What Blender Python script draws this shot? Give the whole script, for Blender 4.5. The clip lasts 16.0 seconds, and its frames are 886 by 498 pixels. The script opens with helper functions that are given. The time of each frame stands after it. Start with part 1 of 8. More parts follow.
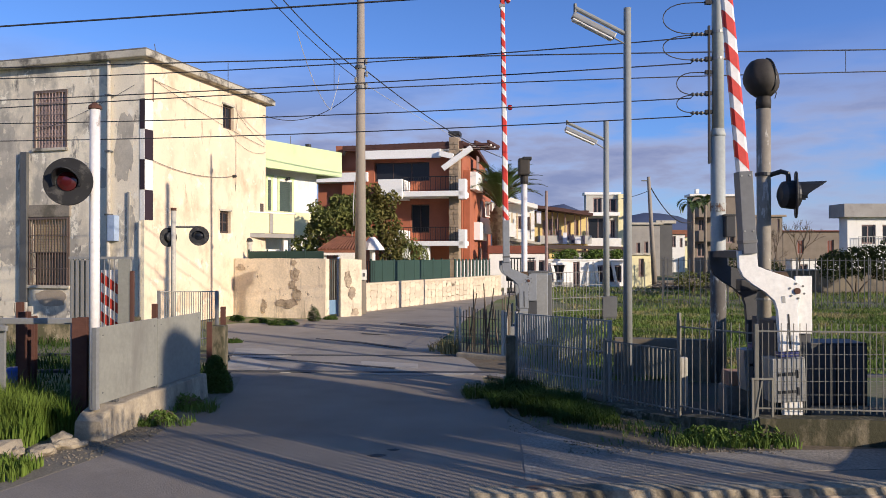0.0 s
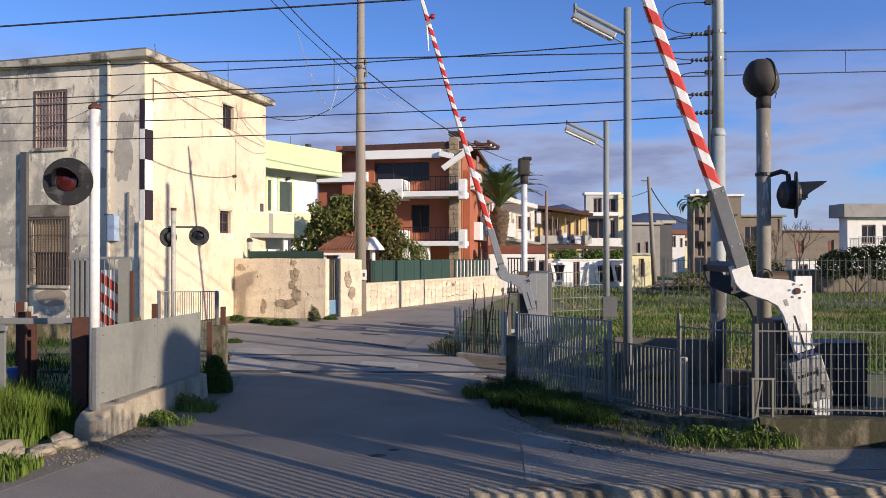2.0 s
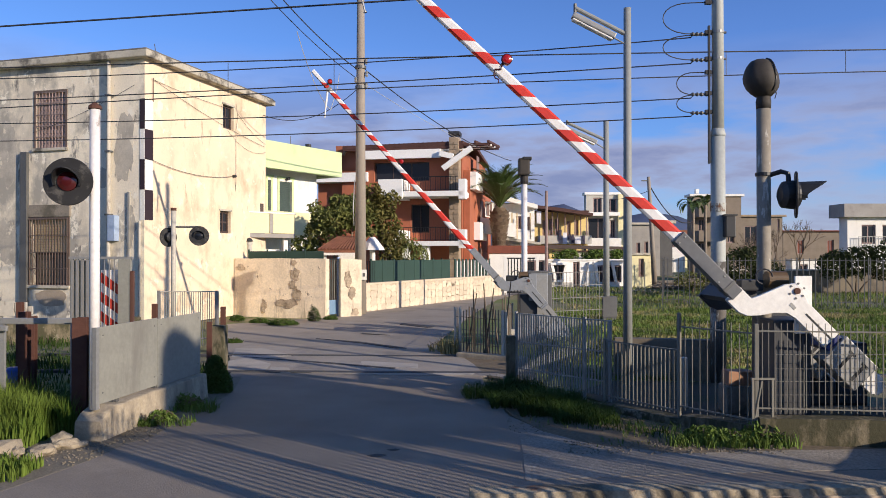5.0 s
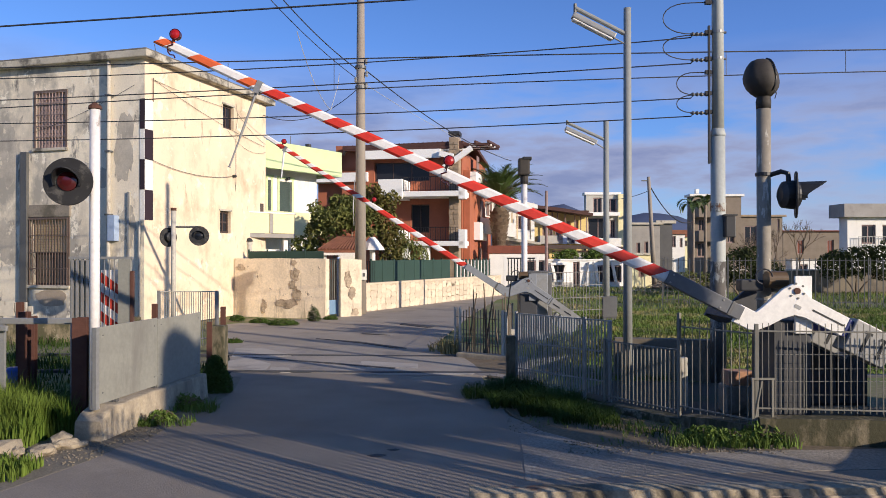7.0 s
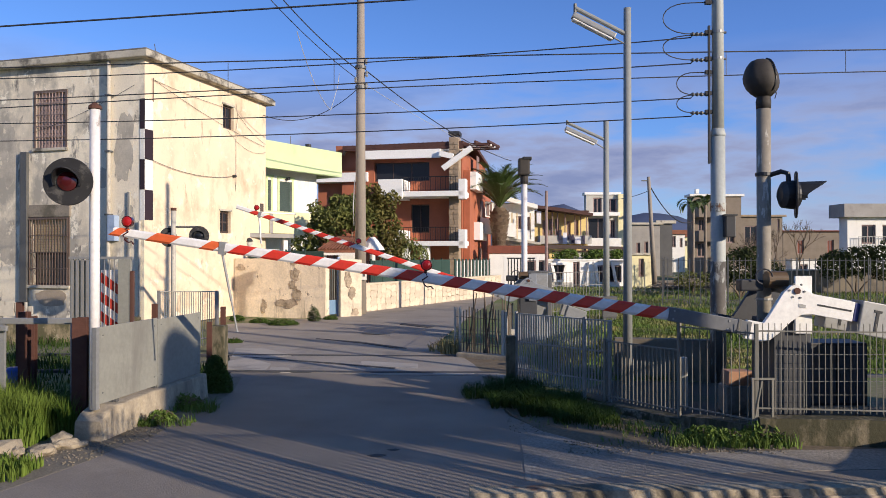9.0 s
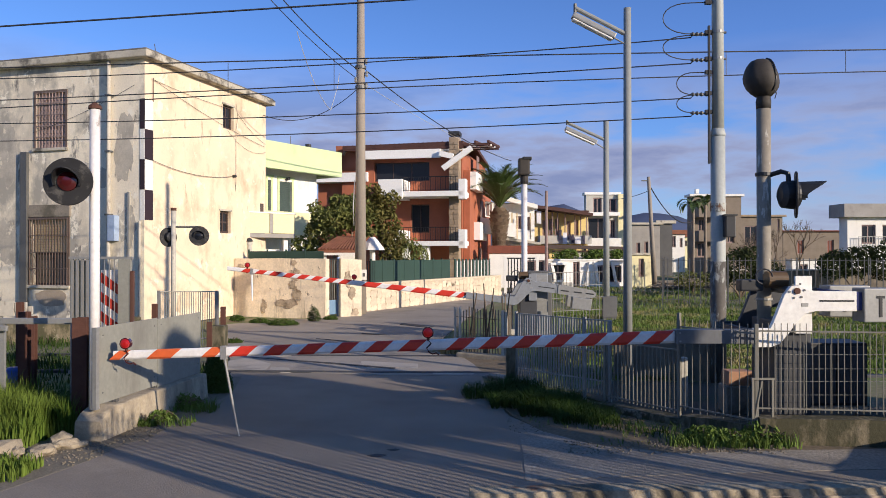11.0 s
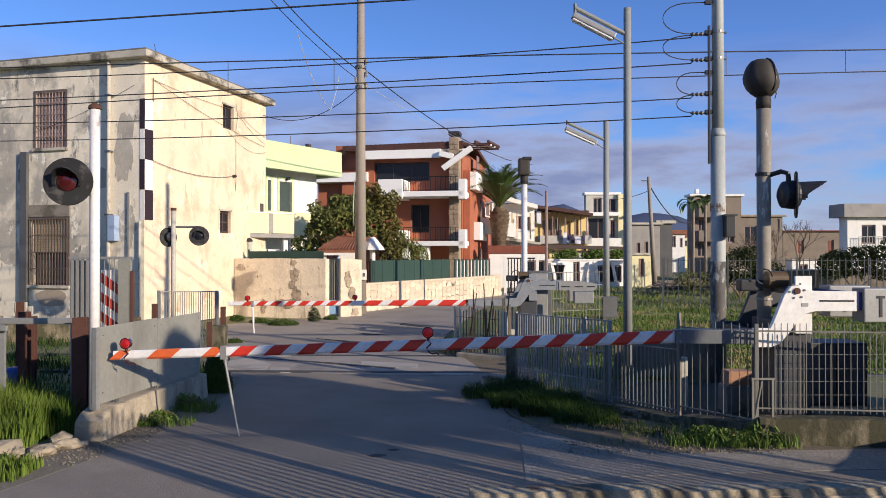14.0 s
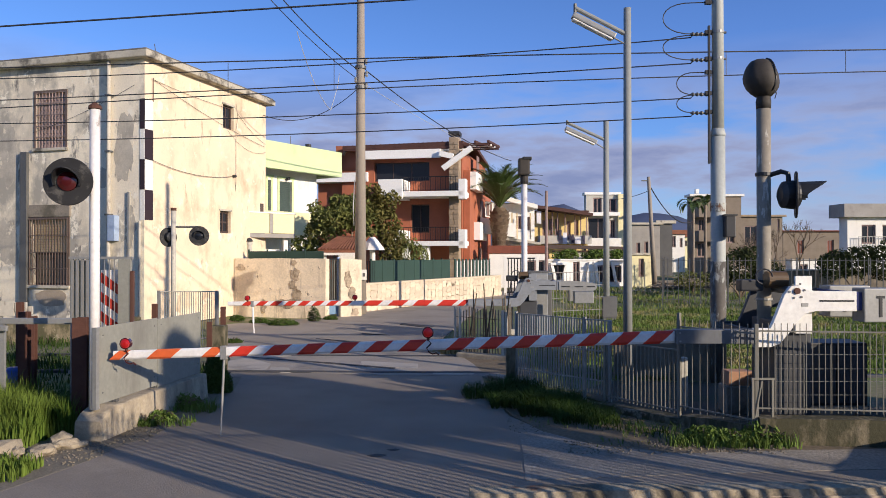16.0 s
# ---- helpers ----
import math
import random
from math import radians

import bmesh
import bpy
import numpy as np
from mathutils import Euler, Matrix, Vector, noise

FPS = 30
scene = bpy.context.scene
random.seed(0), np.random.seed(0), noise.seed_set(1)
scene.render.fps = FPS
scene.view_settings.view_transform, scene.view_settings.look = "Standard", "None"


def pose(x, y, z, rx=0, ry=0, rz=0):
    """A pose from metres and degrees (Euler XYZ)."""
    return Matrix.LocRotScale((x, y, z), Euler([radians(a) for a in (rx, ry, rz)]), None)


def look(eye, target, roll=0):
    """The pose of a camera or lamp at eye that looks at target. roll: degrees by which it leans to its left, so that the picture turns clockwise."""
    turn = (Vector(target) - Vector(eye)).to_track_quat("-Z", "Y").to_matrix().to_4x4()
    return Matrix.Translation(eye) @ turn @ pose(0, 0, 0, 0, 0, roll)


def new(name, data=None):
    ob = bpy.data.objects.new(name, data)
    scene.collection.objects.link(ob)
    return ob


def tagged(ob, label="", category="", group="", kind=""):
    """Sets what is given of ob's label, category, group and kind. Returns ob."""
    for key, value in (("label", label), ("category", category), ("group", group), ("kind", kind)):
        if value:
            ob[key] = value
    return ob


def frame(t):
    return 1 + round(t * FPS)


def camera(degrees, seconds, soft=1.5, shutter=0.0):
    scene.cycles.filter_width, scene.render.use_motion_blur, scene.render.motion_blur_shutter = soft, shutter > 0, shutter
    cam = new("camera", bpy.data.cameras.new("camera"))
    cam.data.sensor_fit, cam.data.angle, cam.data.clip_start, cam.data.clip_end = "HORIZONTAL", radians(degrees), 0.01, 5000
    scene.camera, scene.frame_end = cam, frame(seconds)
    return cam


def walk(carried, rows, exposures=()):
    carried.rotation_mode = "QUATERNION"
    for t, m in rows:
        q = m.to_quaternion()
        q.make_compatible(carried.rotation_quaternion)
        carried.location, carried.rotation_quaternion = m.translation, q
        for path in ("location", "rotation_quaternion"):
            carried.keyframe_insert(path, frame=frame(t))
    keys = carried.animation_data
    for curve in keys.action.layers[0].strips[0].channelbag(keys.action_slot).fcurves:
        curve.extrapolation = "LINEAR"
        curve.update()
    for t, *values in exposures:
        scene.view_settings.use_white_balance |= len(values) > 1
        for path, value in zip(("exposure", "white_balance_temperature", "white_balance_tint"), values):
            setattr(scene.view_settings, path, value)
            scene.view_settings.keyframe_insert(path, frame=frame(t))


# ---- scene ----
cam = camera(62.19, 16.0, soft=0.8)
walk(cam, [(0, pose(0, 0, 2.1, 90.397)), (16.0, pose(0, 0, 2.1, 90.397))], exposures=[(0, 0.12, 6020, 15), (16.0, 0.12, 6020, 15)])

# ---- light ----
SUN_SIDE, SUN_UP = 52.5, 15.5  # degrees: the sun stands behind the eye, to the right, and low
world = bpy.data.worlds.new("sky")
scene.world = world
world.use_nodes = True
wt = world.node_tree
wt.nodes.clear()
w_out = wt.nodes.new("ShaderNodeOutputWorld")
w_bg = wt.nodes.new("ShaderNodeBackground")
w_sky = wt.nodes.new("ShaderNodeTexSky")
w_sky.sky_type = "NISHITA"
w_sky.sun_disc = False
w_sky.sun_elevation = radians(SUN_UP)
w_sky.sun_rotation = radians(180 - SUN_SIDE)
w_sky.air_density, w_sky.dust_density, w_sky.ozone_density = 1.0, 0.15, 6.5
w_bg.inputs["Strength"].default_value = 0.131
# low banks of grey evening cloud, all round the horizon
w_tc = wt.nodes.new("ShaderNodeTexCoord")
w_map = wt.nodes.new("ShaderNodeMapping")
w_map.inputs["Scale"].default_value = (2.2, 2.2, 9.0)
w_map.inputs["Location"].default_value = (0.3, 0.1, 0.4)
w_noise = wt.nodes.new("ShaderNodeTexNoise")
w_noise.inputs["Scale"].default_value, w_noise.inputs["Detail"].default_value = 2.0, 8.0
w_noise.inputs["Roughness"].default_value = 0.55
w_ramp = wt.nodes.new("ShaderNodeValToRGB")
w_ramp.color_ramp.elements[0].position, w_ramp.color_ramp.elements[1].position = 0.36, 0.58
w_sep = wt.nodes.new("ShaderNodeSeparateXYZ")
w_band = wt.nodes.new("ShaderNodeMapRange")
for k, v in (("From Min", 0.27), ("From Max", 0.16), ("To Min", 0.0), ("To Max", 1.0)):
    w_band.inputs[k].default_value = v
w_mul = wt.nodes.new("ShaderNodeMath")
w_mul.operation = "MULTIPLY"
w_mix = wt.nodes.new("ShaderNodeMix")
w_mix.data_type = "RGBA"
w_tint = wt.nodes.new("ShaderNodeValToRGB")
w_tint.color_ramp.elements[0].position, w_tint.color_ramp.elements[1].position = 0.5, 0.66
w_tint.color_ramp.elements[0].color, w_tint.color_ramp.elements[1].color = (3.1, 3.15, 3.9, 1), (1.75, 1.9, 2.9, 1)
w_gain = wt.nodes.new("ShaderNodeMath")
w_gain.operation = "MULTIPLY"
w_gain.inputs[1].default_value = 0.88
# thin evening haze, thickening towards the horizon all round
w_deep = wt.nodes.new("ShaderNodeMapRange")
for k, v in (("From Min", 0.5), ("From Max", 0.24), ("To Min", 0.0), ("To Max", 1.0)):
    w_deep.inputs[k].default_value = v
w_haze = wt.nodes.new("ShaderNodeMix")
w_haze.data_type, w_haze.blend_type = "RGBA", "ADD"
w_haze.inputs["B"].default_value = (0.26, 0.26, 1.0, 1)
wl = wt.links.new
wl(w_tc.outputs["Generated"], w_map.inputs["Vector"])
wl(w_map.outputs[0], w_noise.inputs["Vector"])
wl(w_noise.outputs[0], w_ramp.inputs[0])
wl(w_tc.outputs["Generated"], w_sep.inputs[0])
wl(w_sep.outputs["Z"], w_band.inputs["Value"])
wl(w_ramp.outputs[0], w_mul.inputs[0])
wl(w_band.outputs[0], w_mul.inputs[1])
wl(w_mul.outputs[0], w_gain.inputs[0])
wl(w_gain.outputs[0], w_mix.inputs["Factor"])
wl(w_sep.outputs["Z"], w_deep.inputs["Value"])
wl(w_deep.outputs[0], w_haze.inputs["Factor"])
wl(w_sky.outputs[0], w_haze.inputs["A"])
wl(w_haze.outputs["Result"], w_mix.inputs["A"])
wl(w_noise.outputs[0], w_tint.inputs[0])
wl(w_tint.outputs[0], w_mix.inputs["B"])
wl(w_mix.outputs["Result"], w_bg.inputs["Color"])
wl(w_bg.outputs[0], w_out.inputs[0])

sun_data = bpy.data.lights.new("sun", "SUN")
sun_data.energy, sun_data.angle, sun_data.color = 5.0, radians(0.5), (1.0, 0.835, 0.61)
sun = new("sun", sun_data)
_s = Vector((math.sin(radians(SUN_SIDE)), -math.cos(radians(SUN_SIDE)), math.tan(radians(SUN_UP))))
sun.matrix_basis = look(_s * 40, (0, 0, 0))


# ---- materials ----
def mat(name, color, rough=0.75, metal=0.0, vary=0.18, scale=1.2, fine=18.0, bump=0.25, stain=None, stain_at=0.55,
        stain_scale=(1, 1, 1), speck=0.12, random_by=0.0, coat=0.0, stain_size=1.0, stain_soft=0.12,
        spec=0.5, more=()):
    """A weathered surface: base colour varied at two scales, relief, and stains of a second colour with their own shape."""
    m = bpy.data.materials.new(name)
    m.use_nodes = True
    t = m.node_tree
    n, link = t.nodes, t.links.new
    b = n["Principled BSDF"]
    b.inputs["Roughness"].default_value, b.inputs["Metallic"].default_value = rough, metal
    b.inputs["Coat Weight"].default_value = coat
    b.inputs["Specular IOR Level"].default_value = spec
    tc = n.new("ShaderNodeTexCoord")
    big, small = n.new("ShaderNodeTexNoise"), n.new("ShaderNodeTexNoise")
    for nd, s, d in ((big, scale, 5), (small, fine, 6)):
        nd.inputs["Scale"].default_value, nd.inputs["Detail"].default_value = s, d
        nd.inputs["Roughness"].default_value = 0.62
        link(tc.outputs["Object"], nd.inputs["Vector"])
    r1, r2 = n.new("ShaderNodeMapRange"), n.new("ShaderNodeMapRange")
    for nd, src, a in ((r1, big, vary), (r2, small, speck)):
        nd.inputs["From Min"].default_value, nd.inputs["From Max"].default_value = 0.25, 0.75
        nd.inputs["To Min"].default_value, nd.inputs["To Max"].default_value = 1 - a, 1 + a
        link(src.outputs[0], nd.inputs["Value"])
    mu = n.new("ShaderNodeMath")
    mu.operation = "MULTIPLY"
    link(r1.outputs[0], mu.inputs[0])
    link(r2.outputs[0], mu.inputs[1])
    last = mu.outputs[0]
    if random_by:
        oi, rr, m2 = n.new("ShaderNodeObjectInfo"), n.new("ShaderNodeMapRange"), n.new("ShaderNodeMath")
        rr.inputs["To Min"].default_value, rr.inputs["To Max"].default_value = 1 - random_by, 1 + random_by
        m2.operation = "MULTIPLY"
        link(oi.outputs["Random"], rr.inputs["Value"])
        link(rr.outputs[0], m2.inputs[0])
        link(last, m2.inputs[1])
        last = m2.outputs[0]
    sc = n.new("ShaderNodeVectorMath")
    sc.operation = "SCALE"
    sc.inputs[0].default_value = color
    link(last, sc.inputs["Scale"])
    col = sc.outputs[0]
    for stain, stain_at, stain_size, stain_scale, stain_soft in ([(stain, stain_at, stain_size, stain_scale, stain_soft)] if stain else []) + list(more):
        mp, sn, rp, mx = n.new("ShaderNodeMapping"), n.new("ShaderNodeTexNoise"), n.new("ShaderNodeMapRange"), n.new("ShaderNodeMix")
        mp.inputs["Scale"].default_value = stain_scale
        sn.inputs["Scale"].default_value, sn.inputs["Detail"].default_value = stain_size, 9
        sn.inputs["Roughness"].default_value = 0.66
        rp.inputs["From Min"].default_value, rp.inputs["From Max"].default_value = stain_at, stain_at + stain_soft
        mx.data_type = "RGBA"
        mx.inputs["B"].default_value = (*stain, 1)
        link(tc.outputs["Object"], mp.inputs["Vector"])
        link(mp.outputs[0], sn.inputs["Vector"])
        link(sn.outputs[0], rp.inputs["Value"])
        link(rp.outputs[0], mx.inputs["Factor"])
        link(col, mx.inputs["A"])
        col = mx.outputs["Result"]
    link(col, b.inputs["Base Color"])
    if bump:
        bp = n.new("ShaderNodeBump")
        bp.inputs["Strength"].default_value, bp.inputs["Distance"].default_value = bump, 0.01
        link(small.outputs[0], bp.inputs["Height"])
        link(bp.outputs[0], b.inputs["Normal"])
    return m


def glow(name, color, strength):
    m = mat(name, color, 0.3, bump=0)
    b = m.node_tree.nodes["Principled BSDF"]
    b.inputs["Emission Color"].default_value = (*color, 1)
    b.inputs["Emission Strength"].default_value = strength
    return m


M = {
    "asphalt": mat("asphalt", (0.27, 0.228, 0.178), 0.88, vary=0.2, scale=0.5, fine=60, speck=0.25, bump=0.6,
                   stain=(0.2, 0.168, 0.132), stain_at=0.52, stain_size=0.45, stain_soft=0.2),
    "patch": mat("worn_asphalt", (0.29, 0.255, 0.205), 0.92, vary=0.25, scale=0.8, fine=28, speck=0.4, bump=0.8,
                 stain=(0.19, 0.165, 0.13), stain_at=0.5, stain_size=1.3, stain_soft=0.2),
    "far_asphalt": mat("pale_asphalt", (0.32, 0.28, 0.23), 0.92, vary=0.16, scale=0.4, fine=40, speck=0.2, bump=0.5,
                       stain=(0.23, 0.2, 0.165), stain_at=0.54, stain_size=0.5, stain_soft=0.15),
    "tar": mat("tar_and_shade", (0.06, 0.057, 0.055), 0.8, vary=0.3, scale=4, bump=0.4),
    "slab": mat("crossing_concrete", (0.34, 0.3, 0.25), 0.9, vary=0.2, scale=0.7, fine=40, speck=0.2, bump=0.5,
                stain=(0.16, 0.15, 0.14), stain_at=0.52, stain_size=0.6, stain_soft=0.2),
    "soil": mat("soil", (0.2, 0.17, 0.1), 0.95, vary=0.3, scale=0.25, fine=9, speck=0.4, bump=1.0,
                stain=(0.13, 0.17, 0.04), stain_at=0.38, stain_size=0.35, stain_soft=0.2),
    "concrete": mat("concrete", (0.27, 0.235, 0.185), 0.9, vary=0.22, scale=1.5, fine=30, speck=0.2, bump=0.6,
                    stain=(0.13, 0.115, 0.085), stain_at=0.5, stain_size=1.4),
    "pole_concrete": mat("pole_concrete", (0.3, 0.26, 0.21), 0.85, vary=0.15, scale=0.8, bump=0.3),
    "galv": mat("galvanised_steel", (0.31, 0.31, 0.295), 0.5, 0.35, vary=0.12, scale=2.0, bump=0.1,
                stain=(0.27, 0.25, 0.22), stain_at=0.6, stain_scale=(3, 3, 0.6)),
    "galv_dark": mat("dull_steel", (0.14, 0.14, 0.135), 0.55, 0.4, vary=0.15, scale=2.0, bump=0.1,
                     stain=(0.13, 0.09, 0.06), stain_at=0.62),
    "post_paint": mat("peeling_white_paint", (0.5, 0.465, 0.385), 0.65, vary=0.15, scale=3, bump=0.2,
                      stain=(0.33, 0.29, 0.24), stain_at=0.57, stain_scale=(4, 4, 1.2), stain_size=2.0, stain_soft=0.05),
    "sheet": mat("grey_painted_sheet", (0.29, 0.285, 0.24), 0.55, 0.15, vary=0.1, scale=1.5, bump=0.15,
                 stain=(0.22, 0.21, 0.18), stain_at=0.56, stain_scale=(2, 2, 0.5)),
    "rust": mat("rust", (0.1, 0.042, 0.028), 0.9, vary=0.3, scale=4, bump=0.6, stain=(0.09, 0.045, 0.03), stain_at=0.5),
    "white": mat("white_machine_paint", (0.82, 0.8, 0.74), 0.45, vary=0.06, scale=2, bump=0.08,
                 stain=(0.5, 0.45, 0.36), stain_at=0.66, stain_scale=(2, 2, 1)),
    "boom_white": mat("boom_white", (0.78, 0.76, 0.73), 0.4, vary=0.07, scale=2, bump=0.05),
    "boom_red": mat("boom_red", (0.6, 0.04, 0.02), 0.4, vary=0.15, scale=2, bump=0.05),
    "boom_orange": mat("boom_orange", (0.68, 0.13, 0.035), 0.4, vary=0.1, scale=2, bump=0.05),
    "grey_paint": mat("grey_machine_paint", (0.24, 0.255, 0.27), 0.5, vary=0.1, scale=2, bump=0.1,
                      stain=(0.2, 0.19, 0.18), stain_at=0.6),
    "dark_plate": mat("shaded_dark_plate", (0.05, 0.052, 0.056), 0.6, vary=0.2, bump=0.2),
    "black": mat("black_paint", (0.022, 0.023, 0.025), 0.5, vary=0.3, scale=5, bump=0.1),
    "rubber": mat("black_hood", (0.045, 0.038, 0.03), 0.75, vary=0.3, scale=6, bump=0.25),
    "lens_dark": mat("unlit_red_lens", (0.06, 0.008, 0.008), 0.18, vary=0.2, bump=0, coat=0.5),
    "lamp_red": glow("lit_red_lens", (0.32, 0.008, 0.008), 0.22),
    "mast_paint": mat("pale_mast_paint", (0.4, 0.42, 0.39), 0.6, vary=0.1, scale=1.5, bump=0.1, stain=(0.34, 0.33, 0.29), stain_at=0.58, stain_scale=(3, 3, 0.5)),
    "lamp_paint": mat("grey_post_paint", (0.27, 0.28, 0.265), 0.65, vary=0.1, scale=1.5, bump=0.1, stain=(0.2, 0.19, 0.16), stain_at=0.58, stain_scale=(3, 3, 0.5)),
    "kerb_dark": mat("mossy_kerb", (0.185, 0.155, 0.098), 0.93, vary=0.3, scale=2, fine=22, bump=0.9, stain=(0.062, 0.058, 0.03), stain_at=0.4, stain_size=3.4, stain_scale=(1.5, 1.5, 0.6), more=[((0.3, 0.26, 0.19), 0.6, 3.5, (1, 1, 1), 0.06)]),
    "white_post": mat("white_post_paint", (0.74, 0.71, 0.68), 0.55, vary=0.08, scale=3, bump=0.15, stain=(0.4, 0.35, 0.3), stain_at=0.63, stain_scale=(4, 4, 1.2), stain_size=2.0, stain_soft=0.05),
    "socket": mat("dark_grey_socket", (0.13, 0.135, 0.14), 0.5, vary=0.12, bump=0.1),
    "copper": mat("brown_cover", (0.12, 0.075, 0.035), 0.5, vary=0.3, bump=0.3),
    "blue_end": mat("blue_paint", (0.03, 0.04, 0.16), 0.45, vary=0.1, bump=0.05),
    "wire": mat("dark_wire", (0.03, 0.03, 0.032), 0.6, bump=0),
    "wire_pale": mat("pale_wire", (0.45, 0.45, 0.45), 0.6, bump=0),
}


# ---- building helpers ----
ORIGIN = {}


def thing(name, at, label, category, group="", kind="", turn=0.0, local=False):
    """An Empty at the base of a thing. Its parts are written in world metres, or in its own axes where local is set."""
    ob = new(name)
    ob.empty_display_size = 0.2
    ob.matrix_basis = pose(at[0], at[1], at[2] if len(at) > 2 else 0, 0, 0, turn)
    ORIGIN[ob.name] = None if local else Vector((at[0], at[1], at[2] if len(at) > 2 else 0))
    return tagged(ob, label, category, group, kind)


def part(name, bm, material, parent, label="", kind="", smooth=False):
    """Links a bmesh as one mesh object under a thing or under a part."""
    if ORIGIN.get(parent.name) is not None:
        bmesh.ops.translate(bm, verts=bm.verts, vec=-ORIGIN[parent.name])
    me = bpy.data.meshes.new(name)
    if smooth:
        for f in bm.faces:
            f.smooth = True
    bm.normal_update()
    bm.to_mesh(me)
    bm.free()
    for mm in (material if isinstance(material, (list, tuple)) else [material]):
        me.materials.append(mm)
    ob = new(name, me)
    ob.parent = parent
    ORIGIN[ob.name] = ORIGIN.get(parent.name)
    return tagged(ob, label, "", "", kind)


def solo(name, bm, material, label, category, group="", kind="", smooth=False):
    """A thing or a piece of the setting that is one mesh, in world metres."""
    me = bpy.data.meshes.new(name)
    if smooth:
        for f in bm.faces:
            f.smooth = True
    bm.normal_update()
    bm.to_mesh(me)
    bm.free()
    for mm in (material if isinstance(material, (list, tuple)) else [material]):
        me.materials.append(mm)
    ob = new(name, me)
    ORIGIN[ob.name] = Vector((0, 0, 0))
    return tagged(ob, label, category, group, kind)


def box(x0, x1, y0, y1, z0, z1, bm=None, bevel=0.0, m=None, index=0):
    bm = bm or bmesh.new()
    g = bmesh.ops.create_cube(bm, size=1)
    mm = Matrix.Translation(((x0 + x1) / 2, (y0 + y1) / 2, (z0 + z1) / 2)) @ Matrix.Diagonal((abs(x1 - x0), abs(y1 - y0), abs(z1 - z0), 1))
    bmesh.ops.transform(bm, matrix=(m @ mm) if m else mm, verts=g["verts"])
    if bevel:
        es = {e for v in g["verts"] for e in v.link_edges}
        bmesh.ops.bevel(bm, geom=list(es), offset=bevel, segments=2, affect="EDGES", profile=0.6)
    return bm


def rod(a, b, r0, r1=None, seg=10, bm=None, caps=True):
    """A straight, tapered round bar from a to b."""
    bm = bm or bmesh.new()
    a, b = Vector(a), Vector(b)
    d = b - a
    m = Matrix.Translation((a + b) / 2) @ d.to_track_quat("Z", "Y").to_matrix().to_4x4()
    bmesh.ops.create_cone(bm, cap_ends=caps, segments=seg, radius1=r0, radius2=r0 if r1 is None else r1, depth=d.length, matrix=m)
    return bm


def tube(pts, r, seg=6, bm=None):
    """A bent round bar or cable through the points."""
    bm = bm or bmesh.new()
    pts = [Vector(p) for p in pts]
    rings = []
    for i, p in enumerate(pts):
        d = (pts[min(i + 1, len(pts) - 1)] - pts[max(i - 1, 0)]).normalized()
        q = d.to_track_quat("Z", "Y")
        rr = r[i] if isinstance(r, (list, tuple)) else r
        rings.append([bm.verts.new(p + q @ Vector((math.cos(k * math.tau / seg) * rr, math.sin(k * math.tau / seg) * rr, 0))) for k in range(seg)])
    for u, v in zip(rings, rings[1:]):
        for k in range(seg):
            bm.faces.new((u[k], u[(k + 1) % seg], v[(k + 1) % seg], v[k]))
    bm.faces.new(rings[0][::-1])
    bm.faces.new(rings[-1])
    return bm


def plate(outline, y0, y1, bm=None, bevel=0.0):
    """A flat plate of the given x, z outline between the depths y0 and y1."""
    bm = bm or bmesh.new()
    vs = [bm.verts.new((x, y0, z)) for x, z in outline]
    f = bm.faces.new(vs)
    r = bmesh.ops.extrude_face_region(bm, geom=[f])
    nv = [e for e in r["geom"] if isinstance(e, bmesh.types.BMVert)]
    bmesh.ops.translate(bm, verts=nv, vec=(0, y1 - y0, 0))
    bmesh.ops.recalc_face_normals(bm, faces=bm.faces)
    if bevel:
        es = [e for e in bm.edges if abs(e.verts[0].co.y - e.verts[1].co.y) < 1e-6]
        bmesh.ops.bevel(bm, geom=es, offset=bevel, segments=1, affect="EDGES")
    return bm


def flat(outline, z, thick=0.0, bm=None):
    """A level sheet of the given x, y outline with its top at z."""
    bm = bm or bmesh.new()
    f = bm.faces.new([bm.verts.new((x, y, z)) for x, y in outline])
    if thick:
        r = bmesh.ops.extrude_face_region(bm, geom=[f])
        nv = [e for e in r["geom"] if isinstance(e, bmesh.types.BMVert)]
        bmesh.ops.translate(bm, verts=nv, vec=(0, 0, -thick))
    bmesh.ops.recalc_face_normals(bm, faces=bm.faces)
    if not thick:
        for f in bm.faces:
            if f.normal.z < 0:
                f.normal_flip()
    return bm


def lathe(profile, seg=20, m=None, bm=None):
    """A turned body about z: pairs of radius and height."""
    bm = bm or bmesh.new()
    rings = []
    for r, z in profile:
        rings.append([bm.verts.new((max(r, 1e-4) * math.cos(k * math.tau / seg), max(r, 1e-4) * math.sin(k * math.tau / seg), z)) for k in range(seg)])
    for u, v in zip(rings, rings[1:]):
        for k in range(seg):
            bm.faces.new((u[k], u[(k + 1) % seg], v[(k + 1) % seg], v[k]))
    bm.faces.new(rings[0][::-1])
    bm.faces.new(rings[-1])
    if m:
        bmesh.ops.transform(bm, matrix=m, verts=[v for ring in rings for v in ring])
    return bm


